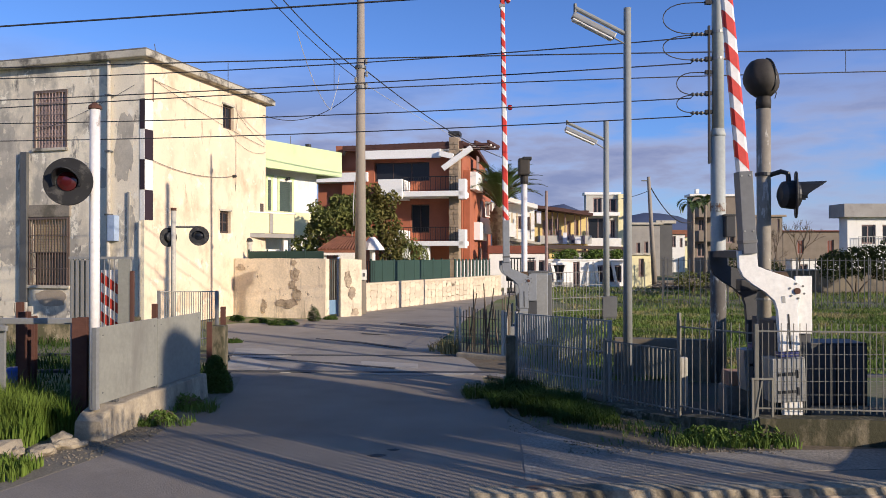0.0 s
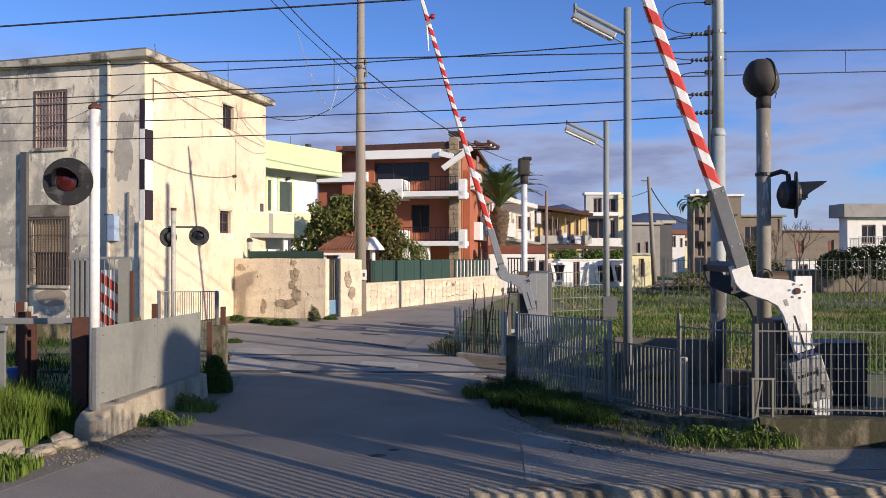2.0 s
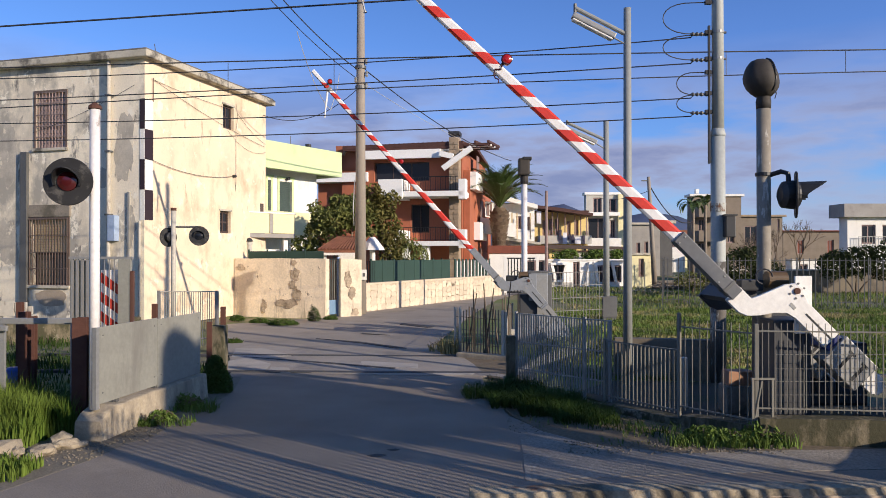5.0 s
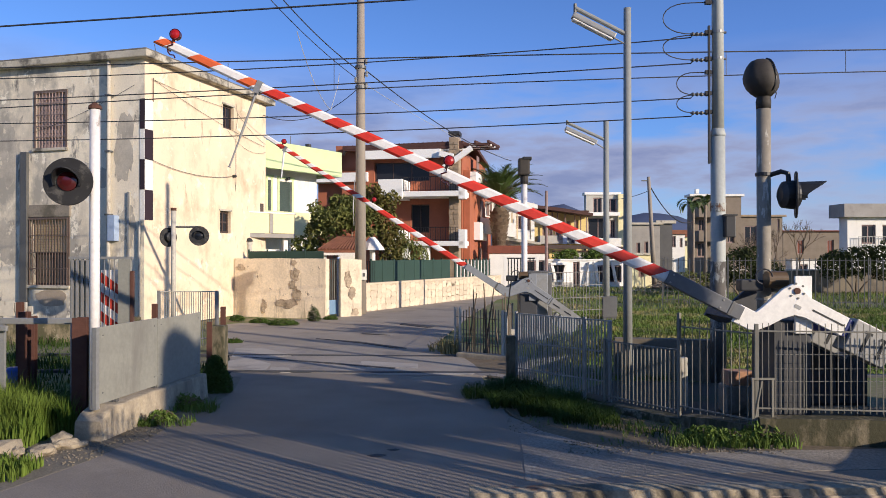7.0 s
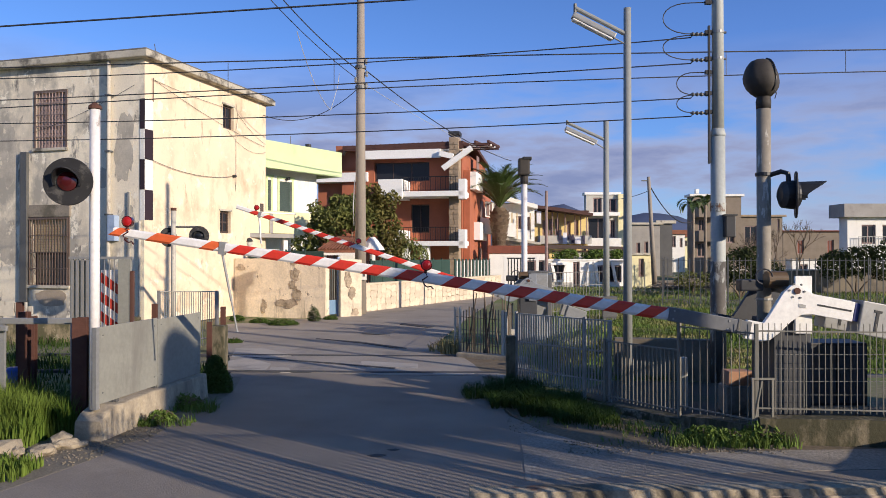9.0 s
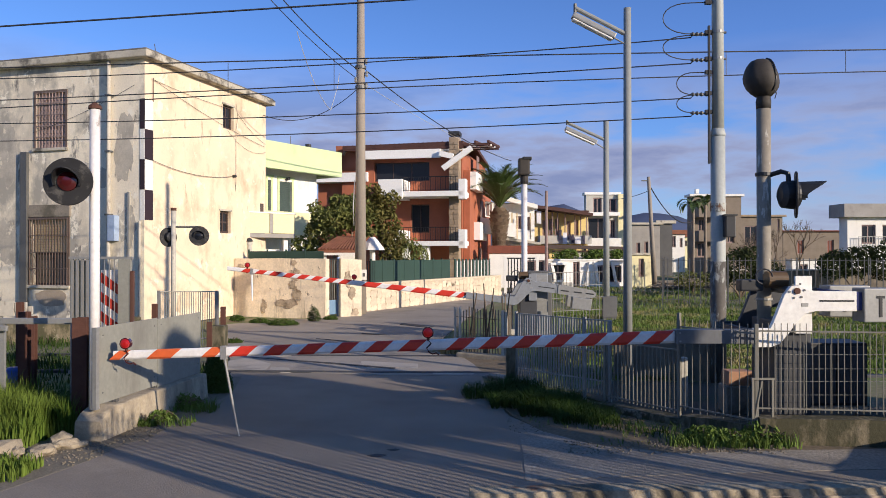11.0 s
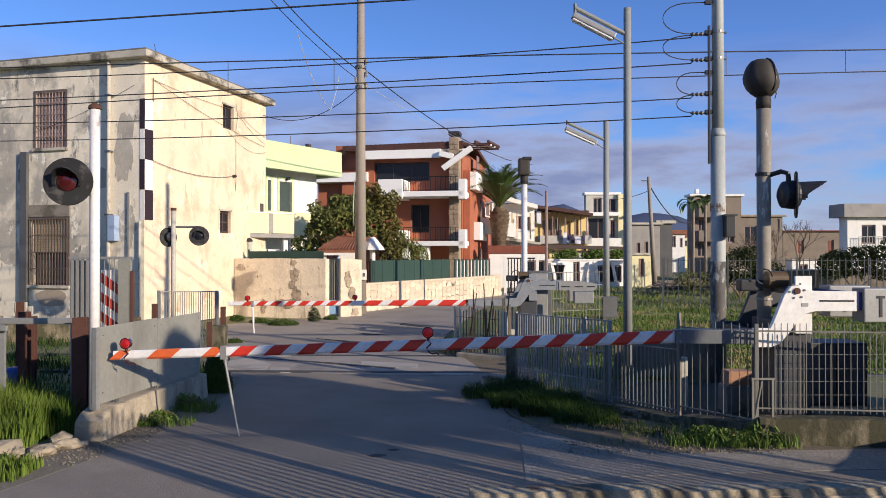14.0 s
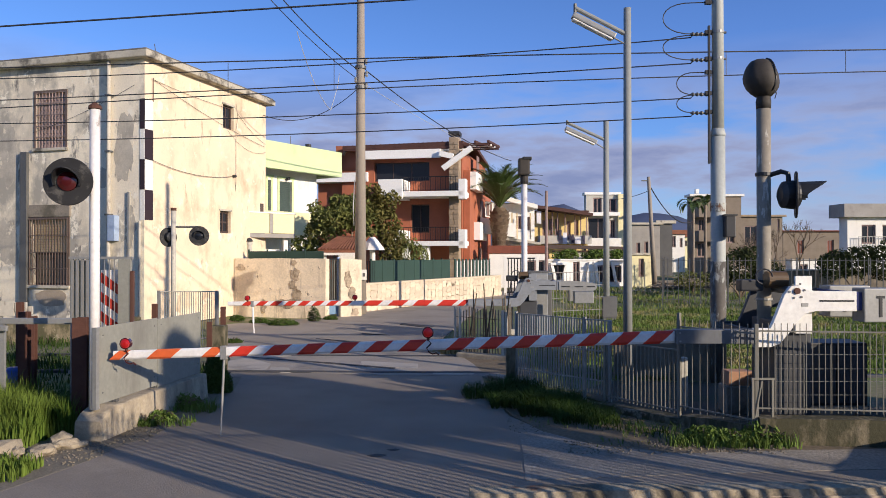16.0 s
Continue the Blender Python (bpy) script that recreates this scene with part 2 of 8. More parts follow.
def wall_grid(length, height, thick, holes, bm=None, m=None):
    """A wall along x from 0 to length, its face at y = 0 and its body behind, with openings (x0, x1, z0, z1) right through."""
    bm = bm or bmesh.new()
    xs = sorted({0, length, *[h[0] for h in holes], *[h[1] for h in holes]})
    zs = sorted({0, height, *[h[2] for h in holes], *[h[3] for h in holes]})
    def solid(i, j):
        if not (0 <= i < len(xs) - 1 and 0 <= j < len(zs) - 1):
            return False
        cx, cz = (xs[i] + xs[i + 1]) / 2, (zs[j] + zs[j + 1]) / 2
        return not any(h[0] < cx < h[1] and h[2] < cz < h[3] for h in holes)
    made = {}
    def v(x, y, z):
        k = (round(x, 4), round(y, 4), round(z, 4))
        if k not in made:
            p = Vector((x, y, z))
            made[k] = bm.verts.new(m @ p if m else p)
        return made[k]
    for i in range(len(xs) - 1):
        for j in range(len(zs) - 1):
            if not solid(i, j):
                continue
            a, b, c, d = xs[i], xs[i + 1], zs[j], zs[j + 1]
            bm.faces.new((v(a, 0, c), v(b, 0, c), v(b, 0, d), v(a, 0, d)))
            bm.faces.new((v(a, thick, d), v(b, thick, d), v(b, thick, c), v(a, thick, c)))
            if not solid(i - 1, j):
                bm.faces.new((v(a, thick, c), v(a, 0, c), v(a, 0, d), v(a, thick, d)))
            if not solid(i + 1, j):
                bm.faces.new((v(b, 0, c), v(b, thick, c), v(b, thick, d), v(b, 0, d)))
            if not solid(i, j - 1):
                bm.faces.new((v(a, thick, c), v(b, thick, c), v(b, 0, c), v(a, 0, c)))
            if not solid(i, j + 1):
                bm.faces.new((v(a, 0, d), v(b, 0, d), v(b, thick, d), v(a, thick, d)))
    return bm


def sag(a, b, drop, n=14):
    a, b = Vector(a), Vector(b)
    return [a.lerp(b, i / n) - Vector((0, 0, 4 * drop * (i / n) * (1 - i / n))) for i in range(n + 1)]


M.update({
    "plaster_sun": mat("cream_plaster", (0.82, 0.66, 0.465), 0.9, vary=0.1, scale=0.7, fine=25, speck=0.06, bump=0.35,
                       stain=(0.58, 0.45, 0.3), stain_at=0.51, stain_size=1.1, stain_scale=(1, 1, 0.7), stain_soft=0.16,
                       more=[((0.72, 0.5, 0.36), 0.56, 0.5, (1, 1, 1), 0.25), ((0.36, 0.29, 0.2), 0.6, 3.0, (1, 1, 0.3), 0.1), ((0.9, 0.78, 0.6), 0.57, 2.2, (1, 1, 0.9), 0.06)]),
    "plaster_old": mat("stained_plaster", (0.86, 0.77, 0.6), 0.92, vary=0.12, scale=0.6, fine=20, speck=0.1, bump=0.35,
                       stain=(0.56, 0.5, 0.4), stain_at=0.5, stain_size=0.55, stain_scale=(1, 1, 0.55), stain_soft=0.16,
                       more=[((0.4, 0.37, 0.31), 0.48, 0.45, (1, 1, 0.8), 0.1), ((0.24, 0.22, 0.19), 0.57, 1.6, (1.2, 1.2, 0.6), 0.08), ((0.88, 0.82, 0.68), 0.58, 1.9, (1, 1, 0.8), 0.05)]),
    "eave": mat("weathered_eave", (0.5, 0.46, 0.37), 0.9, vary=0.2, scale=1.2, bump=0.5, stain=(0.13, 0.12, 0.1), stain_at=0.5, stain_size=1.6),
    "wall_old": mat("crumbling_render", (0.78, 0.655, 0.475), 0.93, vary=0.2, scale=0.9, fine=14, speck=0.15, bump=0.9,
                    stain=(0.5, 0.4, 0.28), stain_at=0.54, stain_size=1.1, stain_scale=(1.6, 1.6, 0.4), stain_soft=0.18,
                    more=[((0.25, 0.2, 0.145), 0.565, 1.5, (1.8, 1.8, 0.35), 0.16), ((0.16, 0.125, 0.09), 0.63, 4.0, (1, 1, 0.7), 0.06)]),
    "green_wall": mat("pale_green_render", (0.6, 0.72, 0.38), 0.85, vary=0.08, bump=0.2, stain=(0.47, 0.55, 0.3), stain_at=0.54, stain_size=0.9, stain_scale=(1, 1, 0.5), stain_soft=0.2),
    "white_wall": mat("white_render", (0.8, 0.78, 0.72), 0.85, vary=0.08, bump=0.2, stain=(0.62, 0.59, 0.52), stain_at=0.57, stain_scale=(1, 1, 0.5), stain_soft=0.15),
    "yellow_wall": mat("pale_yellow_render", (0.82, 0.74, 0.42), 0.85, vary=0.06, bump=0.2),
    "red_wall": mat("brick_red_render", (0.4, 0.13, 0.065), 0.85, vary=0.14, scale=0.8, bump=0.2, stain=(0.29, 0.1, 0.055), stain_at=0.54, stain_scale=(1, 1, 0.5), stain_soft=0.2),
    "grey_wall": mat("grey_render", (0.33, 0.31, 0.28), 0.88, vary=0.15, bump=0.3, stain=(0.27, 0.25, 0.23), stain_at=0.55),
    "tan_wall": mat("tan_render", (0.22, 0.18, 0.135), 0.88, vary=0.15, bump=0.3, stain=(0.2, 0.16, 0.12), stain_at=0.52),
    "roof_tile": mat("dark_roof_tile", (0.085, 0.038, 0.03), 0.8, vary=0.25, scale=2, bump=0.6),
    "terracotta": mat("terracotta", (0.25, 0.1, 0.055), 0.85, vary=0.25, scale=2, bump=0.6),
    "stone": mat("rough_stone", (0.33, 0.25, 0.17), 0.9, vary=0.3, scale=2.5, fine=12, bump=0.9),
    "pale_stone": mat("pale_stone", (0.66, 0.55, 0.4), 0.9, vary=0.15, scale=2.0, fine=12, bump=0.8, random_by=0.14),
    "mortar": mat("mortar", (0.46, 0.37, 0.27), 0.95, vary=0.2, bump=0.6),
    "shutter": mat("brown_shutter", (0.27, 0.185, 0.165), 0.6, vary=0.15, bump=0.2),
    "shutter_green": mat("dark_green_shutter", (0.05, 0.075, 0.065), 0.6, vary=0.15, bump=0.2),
    "grille": mat("painted_iron", (0.17, 0.125, 0.1), 0.6, 0.3, vary=0.2, bump=0.2),
    "iron_black": mat("black_iron", (0.02, 0.02, 0.022), 0.5, 0.4, vary=0.2, bump=0.1),
    "green_fence": mat("dark_green_screen", (0.024, 0.056, 0.042), 0.7, vary=0.15, bump=0.3),
    "green_gate": mat("blue_sheet_gate", (0.16, 0.27, 0.4), 0.55, vary=0.12, bump=0.1),
    "black_sq": mat("black_marker_paint", (0.03, 0.015, 0.02), 0.6, vary=0.15, bump=0.1),
    "blue_box": mat("pale_blue_box", (0.34, 0.43, 0.58), 0.45, vary=0.06, bump=0.05),
    "blue": mat("blue_plastic", (0.03, 0.09, 0.35), 0.4, vary=0.1, bump=0.05),
    "leaf": mat("leaf", (0.155, 0.17, 0.05), 0.85, spec=0.15, vary=0.35, scale=1.5, fine=8, bump=0, stain=(0.2, 0.17, 0.05), stain_at=0.56),
    "leaf_dark": mat("dark_leaf", (0.045, 0.058, 0.02), 0.85, spec=0.15, vary=0.35, scale=2, fine=8, bump=0),
    "palm_leaf": mat("palm_leaf", (0.08, 0.125, 0.03), 0.55, vary=0.3, scale=2, fine=8, bump=0),
    "grass": mat("grass_blade", (0.13, 0.185, 0.04), 0.85, spec=0.15, vary=0.4, scale=0.6, fine=6, bump=0, stain=(0.34, 0.28, 0.13), stain_at=0.5, stain_size=0.5),
    "weed": mat("weed_leaf", (0.06, 0.098, 0.018), 0.8, spec=0.2, vary=0.35, scale=1.5, fine=8, bump=0),
    "bark": mat("bark", (0.16, 0.12, 0.08), 0.9, vary=0.3, scale=3, bump=0.9),
    "palm_bark": mat("palm_bark", (0.15, 0.105, 0.065), 0.9, vary=0.3, scale=3, bump=0.9, random_by=0.2),
    # the hills' blue holds the haze of distance as colour
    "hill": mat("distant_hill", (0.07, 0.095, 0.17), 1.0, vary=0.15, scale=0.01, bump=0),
    "brick": mat("old_brick", (0.36, 0.2, 0.12), 0.9, vary=0.2, scale=4, bump=0.7, random_by=0.2),
    "board_red": mat("sign_red", (0.5, 0.05, 0.03), 0.5, vary=0.1, bump=0.05),
    "cloth_white": mat("white_cloth", (0.75, 0.75, 0.78), 0.9, bump=0.1),
    "cloth_dark": mat("dark_cloth", (0.06, 0.05, 0.08), 0.9, bump=0.1),
})


def glass_mat():
    m = mat("window_glass", (0.02, 0.022, 0.027), 0.12, vary=0.1, bump=0, spec=0.3)
    return m


M["glass"] = glass_mat()
M["grille_dark"] = mat("dark_painted_iron", (0.34, 0.26, 0.23), 0.6, 0.2, vary=0.2, bump=0.2)
M["pane_dim"] = mat("dusty_pane", (0.13, 0.11, 0.085), 0.35, vary=0.2, bump=0.05)
M["joint_pale"] = mat("pale_joint_mortar", (0.52, 0.43, 0.31), 0.93, vary=0.2, scale=3, fine=20, bump=0.7)
M["bare_masonry"] = mat("bare_masonry", (0.42, 0.335, 0.235), 0.95, vary=0.3, scale=3, fine=16, speck=0.3, bump=1.0, stain=(0.2, 0.15, 0.1), stain_at=0.52, stain_size=5.0)
M["kerb_pale"] = mat("chipped_concrete", (0.4, 0.335, 0.235), 0.92, vary=0.18, scale=1.5, fine=26, speck=0.2, bump=0.8, stain=(0.25, 0.21, 0.155), stain_at=0.5, stain_size=1.6, stain_scale=(1.5, 1.5, 0.5), stain_soft=0.15, more=[((0.12, 0.1, 0.07), 0.62, 4.0, (1, 1, 0.4), 0.08)])
M["gravel"] = mat("road_grit", (0.21, 0.18, 0.13), 0.95, vary=0.25, scale=1.2, fine=30, speck=0.4, bump=1.0, stain=(0.15, 0.13, 0.085), stain_at=0.5, stain_size=1.5, stain_soft=0.2)
M["brown_dirt"] = mat("brown_dirt", (0.19, 0.145, 0.09), 0.95, vary=0.3, scale=1.2, fine=20, speck=0.3, bump=1.0, stain=(0.09, 0.075, 0.045), stain_at=0.5, stain_size=1.2, stain_soft=0.2)
# mast foot: flaking patches, over a base colour darkened for shade
M["mast_foot"] = mat("flaking_shaded_paint", (0.1, 0.09, 0.075), 0.75, vary=0.25, scale=3, bump=0.4, stain=(0.36, 0.36, 0.32), stain_at=0.52, stain_size=2.2, stain_scale=(2, 2, 0.9), stain_soft=0.06)
M["eave_dark"] = mat("blackened_kerb", (0.15, 0.14, 0.12), 0.9, vary=0.3, scale=2, bump=0.5, stain=(0.36, 0.33, 0.27), stain_at=0.58, stain_size=1.5)
M["shutter_rose"] = mat("faded_rose_shutter", (0.42, 0.31, 0.27), 0.7, vary=0.15, bump=0.2)
M["grey_patch"] = mat("grey_wall_patch", (0.5, 0.455, 0.375), 0.93, vary=0.2, scale=1.5, fine=20, bump=0.5, stain=(0.36, 0.33, 0.28), stain_at=0.5, stain_size=1.4, stain_soft=0.15, more=[((0.8, 0.73, 0.58), 0.57, 2.2, (1, 1, 0.8), 0.06)])
M["enamel"] = mat("scuffed_black_enamel", (0.022, 0.021, 0.02), 0.6, vary=0.3, scale=4, bump=0.15, stain=(0.09, 0.085, 0.075), stain_at=0.56, stain_size=6.0, stain_soft=0.1)
M["rust_stain"] = mat("rust_stained_paint", (0.4, 0.41, 0.37), 0.65, vary=0.1, scale=2, bump=0.15, stain=(0.16, 0.085, 0.045), stain_at=0.48, stain_size=5.0, stain_soft=0.06)
M["slate_wall"] = mat("dark_slate_render", (0.1, 0.1, 0.1), 0.85, vary=0.15, bump=0.2)
M["thin_bark"] = mat("thin_palm_bark", (0.24, 0.2, 0.15), 0.9, vary=0.2, scale=3, bump=0.6)
M["straw"] = mat("dry_straw", (0.36, 0.3, 0.14), 0.85, spec=0.15, vary=0.3, bump=0)
M["fennel"] = mat("feathery_weed", (0.125, 0.18, 0.028), 0.8, spec=0.15, vary=0.4, scale=2.0, fine=8, bump=0, stain=(0.09, 0.15, 0.02), stain_at=0.5, stain_size=1.5)
M["leaf_dry"] = mat("yellowing_leaf", (0.13, 0.12, 0.035), 0.85, spec=0.15, vary=0.35, scale=1.5, fine=8, bump=0, stain=(0.22, 0.14, 0.06), stain_at=0.55)
M["old_coping"] = mat("old_mortar_coping", (0.36, 0.3, 0.205), 0.93, vary=0.3, scale=3, fine=24, speck=0.3, bump=1.0, stain=(0.13, 0.11, 0.075), stain_at=0.47, stain_size=3.5, more=[((0.2, 0.1, 0.055), 0.62, 3.0, (1, 1, 1), 0.08)])
M["dim_wall"] = mat("dim_white_render", (0.5, 0.48, 0.42), 0.88, vary=0.12, bump=0.2, stain=(0.36, 0.34, 0.3), stain_at=0.55)
M["pale_slab"] = mat("pale_slab", (0.44, 0.4, 0.34), 0.9, vary=0.15, scale=1.5, fine=30, bump=0.5, stain=(0.3, 0.28, 0.25), stain_at=0.53)
M["bright_white"] = mat("bright_white_render", (0.9, 0.88, 0.83), 0.8, vary=0.04, bump=0.15)
M["tan_patch"] = mat("brown_cement", (0.4, 0.33, 0.25), 0.93, vary=0.2, scale=2, bump=0.6, stain=(0.3, 0.25, 0.2), stain_at=0.52)
M["shutter_tan"] = mat("tan_shutter", (0.6, 0.47, 0.29), 0.7, vary=0.2, bump=0.2)
M["shutter_dark"] = mat("dark_brown_wood", (0.07, 0.045, 0.035), 0.6, vary=0.2, bump=0.2)
M["fence_dark"] = mat("dull_galvanised_bar", (0.1, 0.1, 0.098), 0.55, 0.3, vary=0.15, bump=0.1, stain=(0.14, 0.11, 0.08), stain_at=0.62)
M["fence_pale"] = mat("pale_galvanised_bar", (0.21, 0.2, 0.165), 0.6, 0.2, vary=0.15, bump=0.1, stain=(0.17, 0.13, 0.09), stain_at=0.58)
M["sun_yellow"] = mat("sunny_yellow_render", (0.78, 0.6, 0.24), 0.85, vary=0.08, bump=0.2, stain=(0.6, 0.44, 0.18), stain_at=0.58)
M["dark_red"] = mat("dark_red_tile", (0.2, 0.06, 0.035), 0.85, vary=0.2, scale=2, bump=0.5)
M["weed_bright"] = mat("bright_weed_leaf", (0.12, 0.18, 0.035), 0.8, spec=0.2, vary=0.4, scale=2.5, fine=8, bump=0)
M["verge"] = mat("verge_blade", (0.04, 0.072, 0.013), 0.85, spec=0.15, vary=0.4, scale=1.5, fine=8, bump=0)
M["dirt"] = mat("trodden_dirt", (0.34, 0.29, 0.21), 0.95, vary=0.2, scale=0.5, fine=12, bump=0.7, stain=(0.24, 0.22, 0.12), stain_at=0.5)
M["block_tan"] = mat("tan_block", (0.2, 0.17, 0.125), 0.92, vary=0.2, scale=1.2, bump=0.6, stain=(0.13, 0.11, 0.08), stain_at=0.52)
M["yard_soil"] = mat("shaded_dark_soil", (0.075, 0.062, 0.042), 0.95, vary=0.3, scale=0.8, fine=14, bump=0.9, stain=(0.05, 0.055, 0.025), stain_at=0.5)
M["peeled_post"] = mat("peeled_post_paint", (0.27, 0.24, 0.19), 0.7, vary=0.2, scale=3, bump=0.25, stain=(0.62, 0.58, 0.5), stain_at=0.58, stain_scale=(4, 4, 1.0), stain_size=1.8, stain_soft=0.05)


# ---- level crossing barriers ----
ARMS = []


def build_barrier(at, base, s, reach, boom_tip, rear=False):
    """A counterweighted barrier: a forked arm on a pivot, a boom with red bands, lamps on it and a hanging foot. Closed, the boom points to -x."""
    px, py, pz = at
    # near arm: its far plate has the shade put into a dark colour
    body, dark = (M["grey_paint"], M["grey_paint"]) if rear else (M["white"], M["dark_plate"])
    th = thing("level_crossing_barrier", (px, py, 0), "%s level crossing barrier with red and white striped boom and counterweights" % ("grey" if rear else "white"),
               "barrier", "barriers of the crossing", local=True)
    # the standing part
    part("pedestal", box(-0.2 * s, 0.24 * s, 0.12 * s, 0.75 * s, 0, pz - 0.35 * s, bevel=0.02), M["dark_plate"], th, "dark steel pedestal behind the railing")
    part("side_plate", box(0.02 * s, 0.215 * s, 0.05 * s, 0.09 * s, pz - 0.5 * s, pz + 0.17 * s, bevel=0.006), body, th, "upright bearing plate")
    part("motor_cover", rod((-0.21 * s, 0.3 * s, pz + 0.12 * s), (0.02 * s, 0.3 * s, pz + 0.12 * s), 0.1 * s, seg=18), M["copper"], th, "brown round motor cover")
    part("shaft", rod((0, -0.02 * s, pz), (0, 0.98 * s, pz), 0.045 * s, seg=14), M["galv_dark"], th)
    loop = [(-0.3 + 0.1 * math.cos(a), 0.15, pz / s + 0.16 + 0.09 * math.sin(a)) for a in [k * 0.5 for k in range(10)]]
    part("cable_loop", tube([(x * s, y * s, z * s) for x, y, z in loop], 0.01), M["wire"], th, "black cable loop")
    part("clamp_block", box(-0.52 * s, -0.24 * s, 0.3 * s, 0.45 * s, pz - 0.02 * s, pz + 0.12 * s, bevel=0.02), M["black"], th, "black clamp on the post")
    # the moving arm, its origin on the pivot
    shape = [(-0.50, -0.43), (-0.31, -0.43), (-0.27, -0.35), (-0.15, -0.05), (-0.07, 0.055), (0.02, 0.065), (0.10, 0.03), (0.2, 0.0), (0.69, -0.005), (0.69, -0.235), (0.22, -0.235),
             (0.1, -0.265), (0.0, -0.36), (-0.1, -0.5), (-0.2, -0.61), (-0.3, -0.65), (-0.50, -0.65)]
    shape = [(x * s, z * s) for x, z in shape]
    arm = part("arm", plate(shape, -0.03 * s, 0.03 * s, bevel=0.006), body, th, "curved side plate of the arm")
    arm.location = (0, 0, pz)
    def sub(name, bm, material, label=""):
        ob = part(name, bm, material, arm, label)
        return ob
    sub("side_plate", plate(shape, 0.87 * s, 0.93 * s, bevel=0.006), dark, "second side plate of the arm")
    sub("hub", rod((0, -0.05 * s, 0), (0, -0.025 * s, 0), 0.036 * s, seg=16), M["rust"], "rusty pivot hub")
    for k in range(6):
        a = math.tau * k / 6 + 0.1
        sub("bolt", rod((0.086 * s * math.cos(a), -0.04 * s, 0.086 * s * math.sin(a)), (0.086 * s * math.cos(a), -0.028 * s, 0.086 * s * math.sin(a)), 0.013 * s, seg=6), M["galv_dark"])
    sub("rating_plate", box(0.05 * s, 0.13 * s, -0.034 * s, -0.031 * s, -0.18 * s, -0.14 * s), M["galv"], "small grey rating plate")
    slot = box(0.26 * s, 0.66 * s, -0.034 * s, -0.028 * s, -0.125 * s, -0.105 * s)
    sub("slot", slot, M["black"], "dark adjusting slot")
    sub("cross_bar", box(0.7 * s, 0.755 * s, -0.02 * s, 0.93 * s, -0.225 * s, -0.015 * s, bevel=0.005), M["grey_paint"] if rear else M["blue_end"], "dark cross piece")
    for y0 in (-0.06, 0.7):
        if rear:
            sub("counterweight", box(1.14 * s, 1.62 * s, y0 * s, (y0 + 0.26) * s, -0.56 * s, -0.27 * s, bevel=0.012), M["galv"], "grey cast counterweight hung under the beam")
            tip = [(0.755, -0.02), (1.6, -0.05), (1.68, -0.09), (1.71, -0.15), (1.68, -0.21), (1.6, -0.25), (0.755, -0.235)]
            sub("arm_end", plate([(x * s, z * s) for x, z in tip], (y0 + 0.02) * s, (y0 + 0.08) * s), M["galv"], "long slotted beam with a rounded end")
            for xx in (0.82, 1.15, 1.45):
                sub("slot", box(xx * s, (xx + 0.2) * s, (y0 + 0.012) * s, (y0 + 0.03) * s, -0.16 * s, -0.13 * s), M["black"], "dark slot in the beam")
            continue
        sub("counterweight", box(0.76 * s, 1.27 * s, (y0) * s, (y0 + 0.26) * s, -0.36 * s, 0.03 * s, bevel=0.012), M["galv"], "grey cast counterweight")
        tip = [(1.27, -0.02), (1.42, -0.02), (1.49, -0.06), (1.52, -0.13), (1.49, -0.2), (1.42, -0.24), (1.27, -0.24)]
        sub("arm_end", plate([(x * s, z * s) for x, z in tip], (y0 + 0.02) * s, (y0 + 0.08) * s), body, "rounded end of the arm")
        for xx in (0.93, 1.13):
            sub("slot", box(xx * s, (xx + 0.035) * s, (y0 - 0.006) * s, (y0 + 0.01) * s, -0.3 * s, -0.06 * s), M["black"], "bolt slot in the weight")
            sub("slot", box((xx - 0.03) * s, (xx + 0.065) * s, (y0 - 0.005) * s, (y0 + 0.01) * s, -0.085 * s, -0.055 * s), M["black"], "bolt slot in the weight")
    jx, jz = reach
    sub("boom_socket", box(jx, -0.46 * s, -0.075 * s, 0.085 * s, jz - 0.074 * s, jz + 0.086 * s, bevel=0.008), M["grey_paint"] if rear else M["socket"], "grey steel boom socket")
    sub("socket_strap", box(-0.62 * s, -0.58 * s, -0.082 * s, 0.092 * s, jz - 0.08 * s, jz + 0.092 * s, bevel=0.004), M["galv_dark"])
    for xx in (-0.72, -1.36):
        sub("socket_bolt", rod((xx * s, -0.083 * s, jz + 0.05 * s), (xx * s, -0.074 * s, jz + 0.05 * s), 0.012 * s, seg=6), M["galv"])
        sub("socket_bolt", rod((xx * s, -0.083 * s, jz - 0.045 * s), (xx * s, -0.074 * s, jz - 0.045 * s), 0.012 * s, seg=6), M["galv"])
    sub("yoke", box(-0.5 * s, -0.42 * s, 0.03 * s, 0.87 * s, -0.62 * s, -0.46 * s), M["dark_plate"], "cross yoke of the fork")
    tx, tz = boom_tip
    L = math.hypot(tx - jx, tz - jz)
    lean = math.atan2(tz - jz, jx - tx)
    bt = Matrix.Translation((jx, 0, jz)) @ Matrix.Rotation(lean, 4, "Y")
    h0, h1, w = 0.072 * s, 0.05 * s, 0.035 * s
    prof = lambda u: h0 + (h1 - h0) * u / L
    bm = bmesh.new()
    ring = []
    for u in (-0.12, L):
        h = prof(max(u, 0))
        ring.append([bm.verts.new((-u, y, z)) for y, z in ((-w, -h * 0.6), (-w, h * 0.6), (-w * 0.5, h), (w * 0.5, h), (w, h * 0.6), (w, -h * 0.6), (w * 0.5, -h), (-w * 0.5, -h))])
    for k in range(8):
        bm.faces.new((ring[0][k], ring[0][(k + 1) % 8], ring[1][(k + 1) % 8], ring[1][k]))
